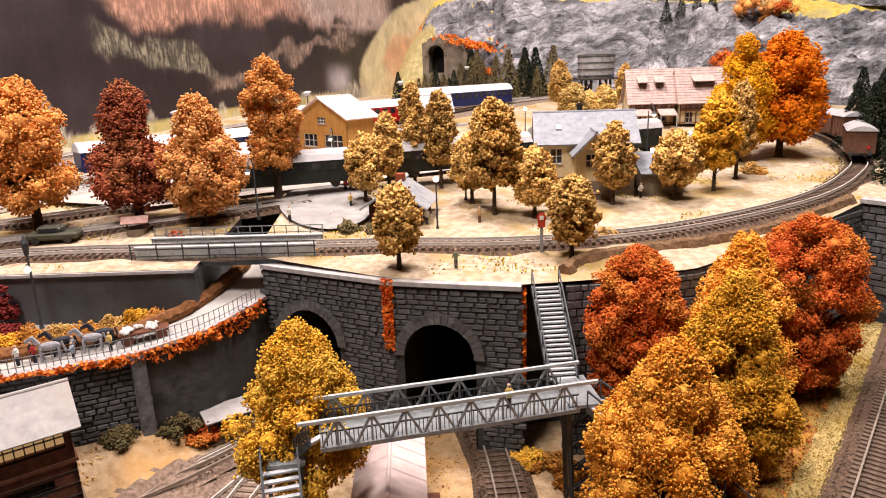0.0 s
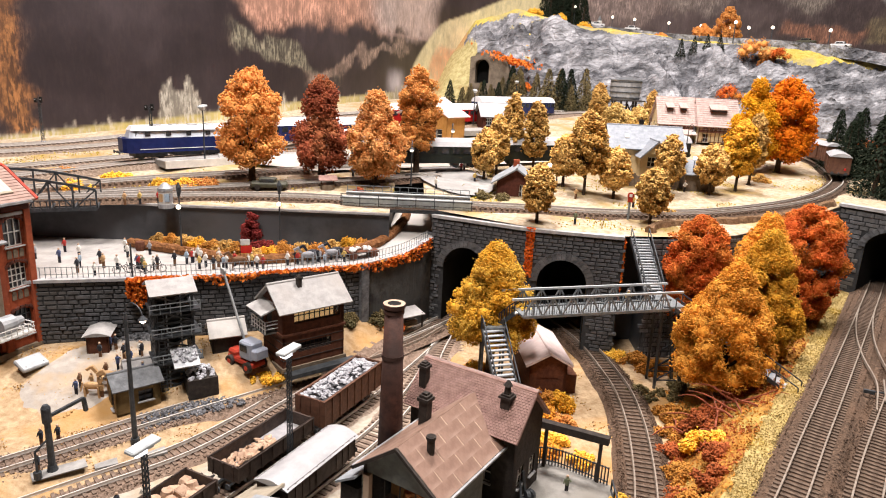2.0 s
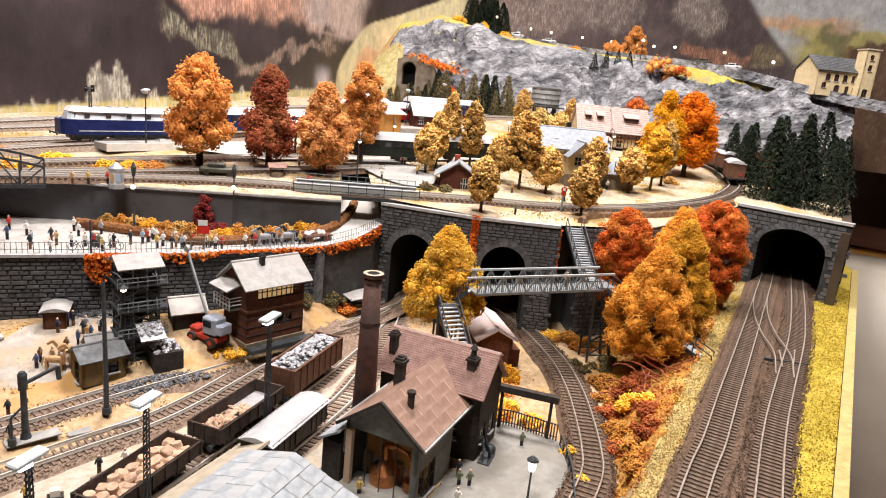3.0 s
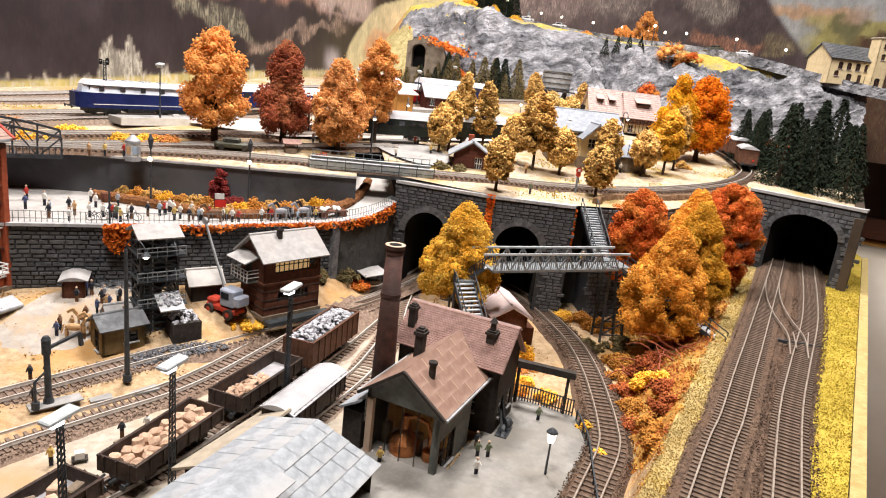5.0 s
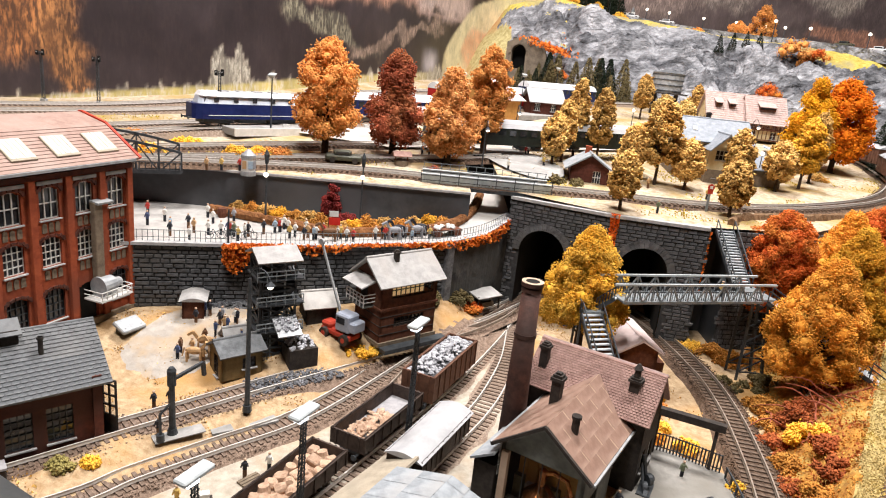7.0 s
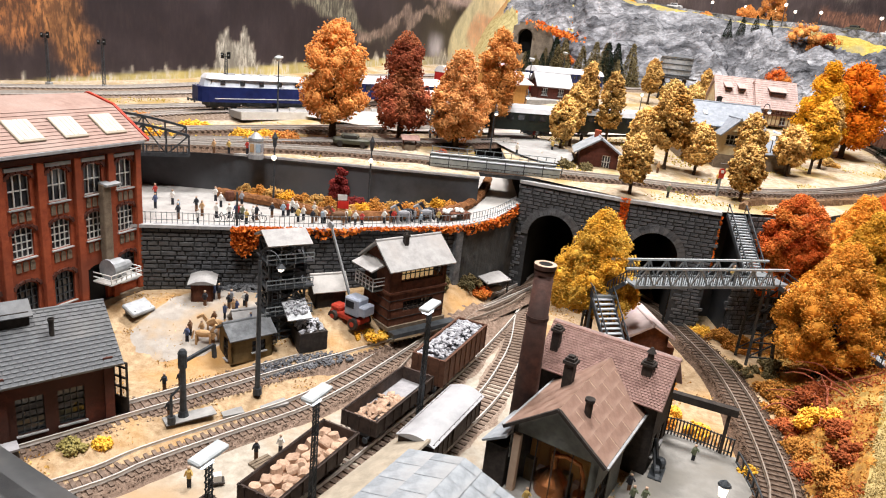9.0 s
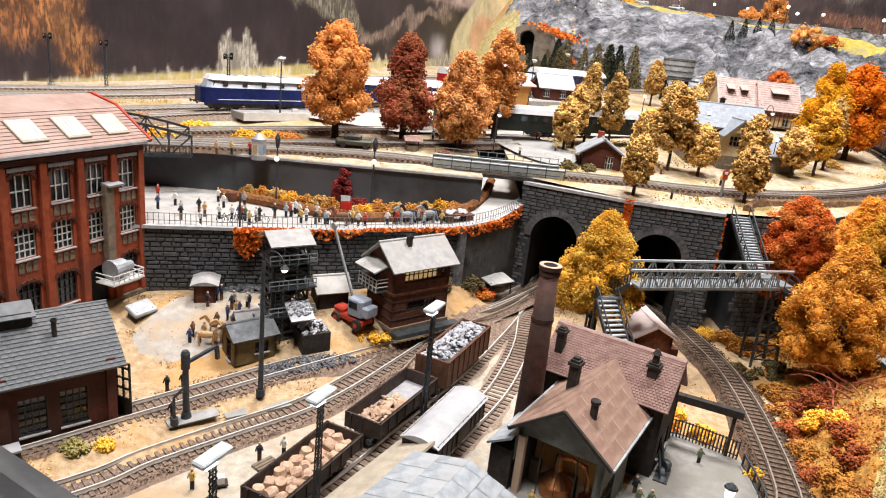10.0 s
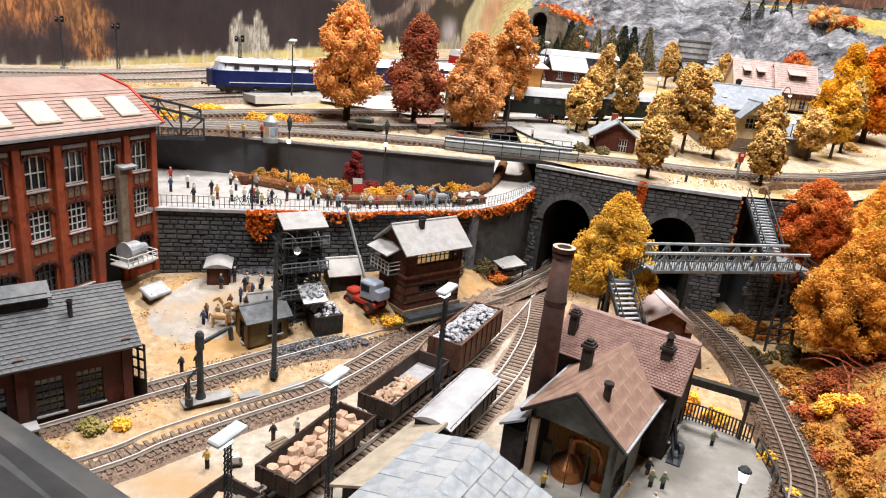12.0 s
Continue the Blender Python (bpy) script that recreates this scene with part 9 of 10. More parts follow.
adc = thing("advert_column", pose(-0.466, 0.535, 0.138), "round advertising column with pale posters", "advertising column")
b = bm_new()
cyl(b, 0.0075, 0.0075, 0.022, seg=18)
part("column", b, M["white"], adc)
b = bm_new()
cyl(b, 0.0084, 0.0084, 0.005, seg=18)
cyl(b, 0.0084, 0.0084, 0.003, 0, 0, 0.020, seg=18)
cyl(b, 0.0080, 0.002, 0.006, 0, 0, 0.023, seg=18)
part("cornice", b, M["zinc"], adc)
for a, mt in ((-60, "sky"), (-110, "tan"), (-20, "grey")):
    o = solid("poster", 0.005, 0.0006, 0.009, 0, 0, 0.008, "white", adc)
    o.data.materials.clear()
    o.data.materials.append(COATS[mt])
    o.matrix_local = pose(0.0078 * math.cos(math.radians(a)), 0.0078 * math.sin(math.radians(a)), 0, 0, 0, a + 90)
well = thing("well_house", pose(-0.297, 0.640, 0.148, 0, 0, 15), "small round stone well with a tiled roof", "well")
b = bm_new()
cyl(b, 0.009, 0.009, 0.007, seg=14)
part("ring", b, M["plinth"], well)
for s in (-1, 1):
    solid("post", 0.0014, 0.0014, 0.016, s * 0.008, 0, 0, "darkwood", well)
    slope_panel("roof", well, (-0.012, s * 0.009, 0.0135), (0.012, s * 0.009, 0.0135), (0.012, 0, 0.019), (-0.012, 0, 0.019), 0.001, "tile_brown")


def car(x, y, z, rz, mt, label):
    root = thing("model_car", pose(x, y, z, 0, 0, rz), label, "car")
    solid("body", 0.046, 0.018, 0.007, 0, 0, 0.003, mt, root, bevel=0.002)
    solid("cabin", 0.022, 0.015, 0.006, -0.002, 0, 0.0095, mt, root, bevel=0.002)
    solid("windscreen", 0.0006, 0.012, 0.004, 0.0092, 0, 0.0105, "glass_dark", root)
    solid("side_glass", 0.016, 0.0154, 0.0034, -0.002, 0, 0.0108, "glass_dark", root)
    for sx in (-0.014, 0.014):
        for sy in (-0.008, 0.008):
            b = bm_new()
            cyl(b, 0.0036, 0.0036, 0.0024, sx, sy - 0.0012, 0.0036, -90, 0, 0, seg=12)
            part("wheel", b, M["blackwood"], root)


M["olive"] = node_mat("dark_olive_paint", (0.05, 0.05, 0.035), (0.08, 0.08, 0.055), 120, 0.35)
M["silver_car"] = node_mat("silver_car_paint", (0.5, 0.5, 0.5), (0.6, 0.6, 0.6), 120, 0.3)
car(-0.370, 0.630, 0.147, 8, "olive", "dark olive old model car under the trees")
car(0.235, 0.86, 0.164, 40, "silver_car", "silver model car in the station forecourt")
car(0.275, 0.92, 0.167, 60, "olive", "dark model car in the station forecourt")
car(0.255, 0.80, 0.161, 20, "silver_car", "pale model car near the station lamp")
pond = mesh_ob("pavement", [(-0.128 + 0.050 * math.cos(a) - 0.018 * math.sin(a), 0.715 + 0.085 * math.sin(a), high(0, 0.715 + 0.085 * math.sin(a)) + 0.0035) for a in np.linspace(0, math.tau, 40)[:-1]], [tuple(range(39))], M["pavement"])
tagged(pond, "grey paved road loop in front of the station", "pavement", kind="structure")
apron = mesh_ob("pavement", [(-0.50, 0.77, 0.1645), (-0.32, 0.72, 0.160), (-0.12, 0.80, 0.165), (0.06, 0.88, 0.170), (0.10, 0.95, 0.1735), (-0.10, 0.92, 0.173), (-0.34, 0.84, 0.170)], [(0, 1, 2, 3, 4, 5, 6)], M["white_floor"])
tagged(apron, "pale concrete apron between the station tracks", "pavement", kind="structure")

# ---- road life: planter, horses and cart, figures ----
HEDGE = [(-0.505, 0.523), (-0.45, 0.503), (-0.40, 0.484), (-0.361, 0.471), (-0.303, 0.492), (-0.255, 0.517), (-0.222, 0.546), (-0.203, 0.585), (-0.192, 0.628)]
hp = spline([(x, y, road_z(x, y) + 0.001) for x, y in HEDGE], 0.004)
v, f = sweep(hp, [(-0.005, 0), (-0.0055, 0.005), (-0.003, 0.0085), (0.003, 0.0085), (0.0055, 0.005), (0.005, 0)])
v = [np.array(p) + np.array(noise.noise_vector(Vector(p) * 220)) * 0.0014 for p in v]
hedge = mesh_ob("hedge", v, f, M["hedge"])
tagged(hedge, "low clipped brown hedge round the planting bed", "hedge")


def horse(x, y, z, rz, mt, label):
    b = bm_new()
    bmesh.ops.create_icosphere(b, subdivisions=2, radius=1, matrix=pose(0, 0, 0.013) @ Matrix.Diagonal((0.0092, 0.0034, 0.0042, 1)))
    for sx in (-0.007, 0.007):
        for sy in (-0.0022, 0.0022):
            bar(b, (sx, sy, 0.012), (sx + 0.0005, sy, 0), 0.0018)
    bar(b, (0.008, 0, 0.016), (0.0125, 0, 0.023), 0.0038, 0.0030)
    bar(b, (0.0115, 0, 0.0228), (0.0175, 0, 0.0195), 0.0030, 0.0026)
    bar(b, (-0.0095, 0, 0.016), (-0.012, 0, 0.006), 0.0014)
    me = bpy.data.meshes.new("model_horse")
    b.to_mesh(me)
    b.free()
    me.materials.append(COATS[mt])
    o = new("model_horse", me)
    o.matrix_world = pose(x, y, z, 0, 0, rz) @ Matrix.Diagonal((0.85, 0.85, 0.85, 1))
    tagged(o, label, "figurine", "model horses")


for x, y, mt in ((-0.296, 0.478, "grey"), (-0.292, 0.488, "dark"), (-0.272, 0.492, "grey"), (-0.268, 0.502, "dark")):
    horse(x, y, ROAD_Z, 200, mt, f"plain {mt} model horse in front of the cart")
horse(-0.362, 0.449, ROAD_Z, 195, "brown", "plain brown model horse on the road")
cart = thing("beer_cart", pose(-0.240, 0.508, ROAD_Z + 0.001, 0, 0, 25), "flat wooden cart loaded with pale sacks", "cart")
solid("bed", 0.036, 0.014, 0.0016, 0, 0, 0.0075, "darkwood", cart)
lumps(cart, "sack_load", 0.030, 0.010, 0.0105, 14, 0.0030, "white", 31)
for sx in (-0.012, 0.012):
    for sy in (-0.008, 0.007):
        b = bm_new()
        cyl(b, 0.0045, 0.0045, 0.0012, sx, sy, 0.0045, -90, 0, 0, seg=14)
        part("wheel", b, M["darkwood"], cart)
rnd = random.Random(4)
RF = "model figures on the road"
for px_, py_, c in ((-0.505, 0.452, "dark"), (-0.488, 0.478, "white"), (-0.470, 0.492, "grey"), (-0.500, 0.500, "white"), (-0.512, 0.420, "dark"), (-0.480, 0.435, "white"), (-0.462, 0.440, "blue"), (-0.455, 0.436, "green"), (-0.442, 0.440, "dark"), (-0.430, 0.455, "dark"), (-0.420, 0.462, "sky"), (-0.408, 0.470, "white"), (-0.402, 0.447, "yellow"), (-0.398, 0.455, "white"), (-0.385, 0.455, "tan"), (-0.376, 0.452, "white"), (-0.370, 0.462, "red"), (-0.352, 0.462, "yellow"), (-0.345, 0.455, "white"), (-0.338, 0.452, "red"), (-0.316, 0.470, "white"), (-0.306, 0.474, "red"), (-0.258, 0.490, "yellow"), (-0.414, 0.480, "white"), (-0.39, 0.474, "tan"), (-0.495, 0.438, "tan"), (-0.535, 0.47, "white"), (-0.545, 0.45, "blue"), (-0.56, 0.49, "red"), (-0.575, 0.46, "grey")):
    figure(px_, py_, ROAD_Z, c, group=RF)
for k in range(16):
    u_ = rnd.uniform(0.02, 0.98)
    px_ = -0.53 + 0.27 * u_ ** 0.85
    y0_, y1_ = interp(px_, WX, WY) + 0.012, interp(px_, [-0.53, -0.45, -0.40, -0.361, -0.303, -0.26], [0.53, 0.494, 0.476, 0.463, 0.484, 0.51])
    figure(px_, rnd.uniform(y0_, y1_), ROAD_Z, rnd.choice(("white", "white", "tan", "dark", "sky", "red", "yellow", "grey", "white")), h=0.0155, group=RF, rz=rnd.uniform(0, 360))
ban = thing("banner", pose(-0.366, 0.470, ROAD_Z, 0, 0, 10), "red and white cloth banner hanging on a thin pole", "banner")
solid("pole", 0.0008, 0.0008, 0.026, 0, 0, 0, "darkwood", ban)
solid("cloth", 0.012, 0.0006, 0.008, 0.006, 0, 0.012, "tail_red", ban)
solid("cloth", 0.010, 0.0006, 0.006, 0.005, 0, 0.021, "white", ban)
for x, y, rz in ((-0.470, 0.424, 20), (-0.458, 0.428, 200), (-0.440, 0.432, 15)):
    root = thing("model_bicycle", pose(x, y, ROAD_Z, 0, 0, rz), "thin black model bicycle leaning on the railing", "bicycle", "bicycles on the road")
    for sx in (-0.0055, 0.0055):
        b = bm_new()
        tube(b, [(sx + 0.0038 * math.cos(k * math.tau / 14), 0, 0.0038 + 0.0038 * math.sin(k * math.tau / 14)) for k in range(14)], 0.00025, closed=True)
        part("wheel", b, M["iron"], root)
    b = bm_new()
    for p, q in (((-0.0055, 0, 0.0038), (0.004, 0, 0.009)), ((0.0055, 0, 0.0038), (0.004, 0, 0.011)), ((-0.0055, 0, 0.0038), (-0.002, 0, 0.010)), ((-0.002, 0, 0.010), (0.001, 0, 0.0038))):
        bar(b, p, q, 0.0006)
    part("frame", b, M["iron"], root)
brl = thing("barrel", pose(-0.487, 0.508, ROAD_Z), "small red-brown barrel by the hedge", "barrel")
b = bm_new()
cyl(b, 0.0045, 0.0055, 0.005, seg=12)
cyl(b, 0.0055, 0.0045, 0.005, 0, 0, 0.005, seg=12)
part("staves", b, M["darkwood"], brl)
for x, y, c in ((-0.512, 0.535, "tan"), (-0.497, 0.540, "yellow"), (-0.474, 0.545, "sky"), (-0.478, 0.545, "red"), (-0.155, 0.660, "white"), (-0.10, 0.70, "yellow"), (0.005, 0.53, "green"), (-0.035, 0.645, "red"), (-0.02, 0.64, "white"), (-0.115, 0.77, "red"), (-0.11, 0.775, "white"), (-0.27, 0.70, "sky"), (-0.26, 0.705, "white"), (0.20, 0.70, "white"), (0.03, 0.64, "tan"), (0.10, 0.615, "yellow")):
    figure(x, y, high(x, y) + 0.001, c, group="model figures on the upper level")
for x, y in ((0.034, 0.397),):
    figure(x, y + 0.004, 0.086, "yellow", h=0.017, group="model figures on the footbridge", label="plain yellow model figure on the footbridge deck")
bz = thing("hand_truck", pose(-0.402, 0.168, -0.0095, 0, 0, 20), "small hand truck with a pale box", "hand truck")
solid("bed", 0.010, 0.007, 0.001, 0, 0, 0.002, "blackwood", bz)
solid("box", 0.006, 0.005, 0.005, 0, 0, 0.003, "white", bz)
plt = thing("pallet_stack", pose(-0.376, 0.190, -0.0095, 0, 0, 50), "grey slatted pallet on the loading yard", "pallet")
for k in range(5):
    solid("slat", 0.016, 0.0024, 0.003, 0, -0.006 + k * 0.003, 0, "plinth", plt)
for x, y, rz in ((-0.545, 0.148, 39), (-0.531, 0.158, 39)):
    tb = thing("timber_box", pose(x, y, low(x, y), 0, 0, rz), "dark wooden box beside the engine shed", "box", "boxes by the shed")
    solid("crate", 0.018, 0.010, 0.011, 0, 0, 0, "blackwood", tb, bevel=0.0005)
    solid("lid", 0.019, 0.011, 0.0015, 0, 0, 0.011, "wagon_floor", tb)
cowp = thing("trough", pose(-0.522, 0.345, low(-0.522, 0.345), 0, 0, 62), "tipped pale metal trough on the yard", "trough")
solid("basin", 0.024, 0.016, 0.004, 0, 0, 0.004, "zinc", cowp, rx=25, bevel=0.001)
for k in (-0.008, 0.008):
    solid("leg", 0.001, 0.012, 0.006, k, 0, 0, "iron", cowp)
for x, y, c in ((-0.452, 0.335, "tan"), (-0.442, 0.332, "tan"), (-0.458, 0.322, "tan")):
    horse(x, y, low(x, y), random.Random(x).uniform(0, 360), c, "plain tan model cow on the yard")

# ---- mountain road on the crest ----
MR = [(0.24, 1.93), (0.34, 1.92), (0.45, 1.88), (0.56, 1.81), (0.68, 1.71), (0.78, 1.59), (0.90, 1.45), (1.05, 1.33), (1.3, 1.22)]
mr = spline([(x, y, rock_top(x, y) + 0.016) for x, y in MR], 0.01)
v, f = sweep(mr, [(-0.026, -0.02), (-0.026, 0.0), (0.026, 0.0), (0.026, -0.024)])
tagged(mesh_ob("road", v, f, M["road"]), "pale mountain road along the crest of the rocks", "road", kind="structure")
v, f = sweep(mr, [(0.026, -0.024), (0.026, 0.004), (0.030, 0.004), (0.030, -0.024)])
tagged(mesh_ob("wall_parapet", v, f, M["rock"]), "low grey parapet along the mountain road", "wall", kind="structure")
for k, mt in ((12, "white"), (22, "white"), (70, "dark"), (78, "white")):
    p = mr[min(k, len(mr) - 3)]
    d = mr[min(k, len(mr) - 3) + 1] - p
    car(p[0], p[1], p[2], math.degrees(math.atan2(d[1], d[0])), "silver_car" if mt == "white" else "olive", "small model car on the mountain road")
chl = thing("chapel", pose(0.36, 1.975, rock_top(0.36, 1.97) + 0.006, 0, 0, 10), "small white chapel with a pointed tower on the hill", "chapel")
four_walls(chl, 0.040, 0.026, 0.016, "white", {}, 0.002)
part("gable", gable_roof(chl, 0.040, 0.026, 0.016, 0.012, 0.002, 0.003, "felt_pale"), M["white"], chl)
solid("tower", 0.010, 0.010, 0.034, 0.022, 0, 0, "white", chl)
b = bm_new()
cyl(b, 0.008, 0.0005, 0.016, 0.022, 0, 0.034, seg=4)
part("spire", b, M["slate"], chl)
# blue and white roof beside the station
bg_ = thing("beer_stall", pose(0.345, 0.925, 0.168, 0, 0, 62), "small stall with a blue and white chequered roof", "stall")
M["stall_blue"] = node_mat("stall_blue", (0.22, 0.34, 0.52), (0.30, 0.42, 0.58), 120, 0.7)
solid("body", 0.040, 0.026, 0.020, 0, 0, 0, "zinc", bg_)
for k in range(8):
    for q in range(4):
        solid("roof_panel", 0.0058, 0.0078, 0.0010, -0.0203 + k * 0.0058, -0.0117 + q * 0.0078, 0.0205 + q * 0.0022, "stall_blue" if (k + q) % 2 else "white", bg_, rx=15)

# ---- conifers, bushes, vines, grass ----


def conifer_mesh(name, h, r, seed, rings=13, per=26):
    """A spire of drooping bottle-brush tufts."""
    rs = np.random.RandomState(seed)
    n = 2600
    t = rs.uniform(0, 1, n) ** 1.35
    tier = 1 - 0.22 * ((t * rings) % 1.0)
    rr = r * (1 - t) ** 0.9 * tier * (0.35 + 0.72 * rs.uniform(0, 1, n) ** 0.45) + r * 0.03
    a = rs.uniform(0, math.tau, n)
    z = h * (0.07 + 0.92 * t) - rr * 0.35
    c = np.stack([rr * np.cos(a), rr * np.sin(a), z], 1)
    out = np.stack([np.cos(a), np.sin(a), -0.5 + rs.normal(size=n) * 0.4], 1) * (h * 0.030 * rs.uniform(0.6, 1.5, n))[:, None]
    side = np.stack([-np.sin(a), np.cos(a), rs.normal(size=n) * 0.8], 1) * h * 0.011
    V = np.stack([c - side, c + side, c + out], 1).reshape(-1, 3)
    return raw_mesh(name, V, np.arange(3 * n).reshape(-1, 3))


CON = {}


def conifer(x, y, z, h, mt, seed, label, group):
    key = (mt, seed % 4)
    if key not in CON:
        me = conifer_mesh("crown", 1.0, 0.30, seed + 5, 15, 30)
        me.materials.append(M[mt])
        bm = bm_new()
        cyl(bm, 0.03, 0.012, 0.9, seg=7)
        tm = bpy.data.meshes.new("trunk")
        bm.to_mesh(tm)
        bm.free()
        tm.materials.append(M["bark"])
        CON[key] = (me, tm)
    root = thing("conifer", pose(x, y, z, 0, 0, seed * 53 % 360), label, "conifer", group)
    for nm, me in zip(("crown", "trunk"), CON[key]):
        o = new(nm, me)
        o.parent = root
        o.matrix_local = Matrix.Diagonal((h, h, h, 1))


rnd = random.Random(12)
k = 0
for i in range(6):
    for j in range(4):
        x = 0.500 + 0.022 * i + 0.052 * j + rnd.uniform(-0.010, 0.010)
        y = 0.728 - 0.018 * i + 0.066 * j + rnd.uniform(-0.014, 0.014)
        if y < interp(x, FX, FY) + 0.02:
            continue
        conifer(x, y, high(x, y), rnd.uniform(0.085, 0.150), "f_green", k, "dark green model conifer behind the tunnel portal", "conifers behind the portal")
        k += 1
for x, y, h in ((0.535, 0.865, 0.095), (0.560, 0.885, 0.10), (0.545, 0.915, 0.09), (0.600, 0.950, 0.10), (0.645, 1.00, 0.10), (0.62, 1.03, 0.09), (0.590, 1.18, 0.10), (0.615, 1.215, 0.11), (0.640, 1.20, 0.10), (0.565, 1.21, 0.09)):
    conifer(x, y, high(x, y), h, "f_green", k, "dark green model conifer beside the curve", "conifers beside the curve")
    k += 1
for i in range(30):
    x = -0.10 + 0.34 * (i / 29) + rnd.uniform(-0.016, 0.016)
    y = interp(x, [-0.1, 0.06, 0.26], [1.60, 1.585, 1.44]) + rnd.uniform(-0.06, 0.05)
    h = rnd.uniform(0.045, 0.075) if x < 0.03 else rnd.uniform(0.050, 0.120)
    conifer(x, y, max(high(x, y), rock_top(x, y)) - 0.004, h, "f_brown" if i % 3 else "f_green", k, "brown-green model conifer at the foot of the rocks", "conifers at the foot of the rocks")
    k += 1
for i in range(14):
    x, y = 0.24 + rnd.uniform(-0.06, 0.08), 1.90 + rnd.uniform(-0.05, 0.08)
    conifer(x, y, rock_top(x, y) - 0.004, rnd.uniform(0.10, 0.14), "f_green", k, "dark green model conifer on the mountain top", "conifers on the mountain top")
    k += 1
for x, y in ((0.53, 1.56), (0.56, 1.55), (0.585, 1.53), (0.50, 1.57)):
    conifer(x, y, rock_top(x, y) - 0.004, 0.045, "f_green", k, "small dark conifer on the rock ledge", "conifers on the rock ledge")
    k += 1


def bush(x, y, z, rx, h, mt, label, seed, cat="bush", name="bush", count=1500, leaf=0.0014, group=""):
    rn = random.Random(seed)
    lob = []
    for _ in range(26):
        a, q = rn.uniform(0, math.tau), rn.random() ** 0.6
        lob.append((q * rx * math.cos(a), q * rx * math.sin(a) * 0.8, h * (0.10 + 0.75 * (1 - q * q) * rn.uniform(0.4, 1.0)), min(rx, h) * rn.uniform(0.16, 0.40)))
    me = crown_mesh(name, lob, leaf * 0.85, int(count * 1.6), seed, core=0.6, fine=True)
    me.materials.append(M[mt])
    o = new(name, me)
    o.matrix_world = pose(x, y, z)
    return tagged(o, label, cat, group)


BB = "autumn bushes on the bank"
M["f_dull"] = foliage_mat("dull_orange_scrub", (0.34, 0.13, 0.022), (0.66, 0.32, 0.07), (0.46, 0.18, 0.035))
M["f_dark_rust"] = foliage_mat("dark_rust_scrub", (0.24, 0.055, 0.018), (0.48, 0.14, 0.045))
DULL = {"f_gold": "f_dull", "f_amber": "f_dull", "f_orange": "f_dull", "f_red": "f_dark_rust", "f_rust": "f_dark_rust"}
for i, (x, y, rx, h, mt) in enumerate([(0.075, 0.470, 0.020, 0.020, "f_gold"), (0.055, 0.485, 0.016, 0.014, "f_yellow"), (0.095, 0.455, 0.018, 0.016, "f_amber"), (0.075, 0.350, 0.022, 0.016, "f_amber"), (0.065, 0.315, 0.020, 0.014, "f_orange"), (0.050, 0.285, 0.018, 0.012, "f_rust"), (0.085, 0.310, 0.022, 0.018, "f_rust"), (0.075, 0.275, 0.020, 0.018, "f_yellow"), (0.045, 0.250, 0.018, 0.012, "f_orange"), (0.070, 0.245, 0.018, 0.012, "f_red"), (0.030, 0.220, 0.016, 0.010, "f_rust"), (0.050, 0.205, 0.018, 0.010, "f_red"), (0.030, 0.185, 0.016, 0.010, "f_amber"), (0.012, 0.155, 0.014, 0.010, "f_orange"), (0.105, 0.330, 0.020, 0.016, "f_red"), (0.14, 0.345, 0.020, 0.016, "f_rust"), (0.16, 0.39, 0.022, 0.020, "f_rust"), (0.06, 0.395, 0.020, 0.012, "f_brown"), (0.10, 0.40, 0.024, 0.014, "f_brown")]):
    bush(x, y, low(x, y) - 0.002, rx, h * 0.85, DULL.get(mt, mt), "low tangled autumn bush on the bank", 200 + i, group=BB)
for i, (x, y, rx, h, mt) in enumerate([(-0.055, 0.345, 0.018, 0.012, "f_gold"), (-0.052, 0.366, 0.014, 0.022, "f_dull"), (-0.032, 0.364, 0.013, 0.020, "f_amber"),  (-0.040, 0.335, 0.014, 0.010, "f_orange"), (-0.052, 0.300, 0.014, 0.010, "f_yellow"), (-0.062, 0.285, 0.012, 0.010, "f_gold"), (-0.034, 0.270, 0.012, 0.009, "f_yellow"), (-0.015, 0.215, 0.009, 0.008, "f_yellow"), (-0.022, 0.175, 0.009, 0.008, "f_yellow"), (-0.110, 0.430, 0.018, 0.018, "f_yellow"), (-0.105, 0.345, 0.016, 0.012, "f_gold"), (-0.455, 0.418, 0.016, 0.022, "f_orange"), (-0.220, 0.493, 0.018, 0.012, "f_brown"), (-0.25, 0.470, 0.014, 0.010, "f_brown"), (-0.205, 0.498, 0.014, 0.010, "f_rust"), (-0.484, 0.188, 0.005, 0.005, "f_yellow"), (-0.500, 0.181, 0.007, 0.007, "f_straw"), (-0.318, 0.368, 0.016, 0.004, "f_yellow")]):
    bush(x, y, low(x, y) - 0.001, rx, h, mt, "small yellow and orange bush in the yard", 240 + i, count=900, group="bushes in the yard")
for i in range(15):
    x = -0.475 + i * 0.0165
    y = interp(x, [p[0] for p in HEDGE[:6]], [p[1] for p in HEDGE[:6]]) + 0.022
    bush(x, min(y, 0.54), ROAD_Z, 0.013, rnd.uniform(0.012, 0.018), ("f_tan", "f_dull", "f_tan", "f_amber", "f_dull")[i % 5], "golden bush in the roadside bed", 270 + i, count=1000, leaf=0.0010, group="bushes in the roadside bed")
bush(-0.371, 0.540, ROAD_Z + 0.004, 0.011, 0.044, "f_darkred", "dark red climbing shrub against the wall", 291, count=1600)
bush(-0.355, 0.515, ROAD_Z, 0.014, 0.018, "f_darkred", "low dark red bush in the roadside bed", 292, count=900)
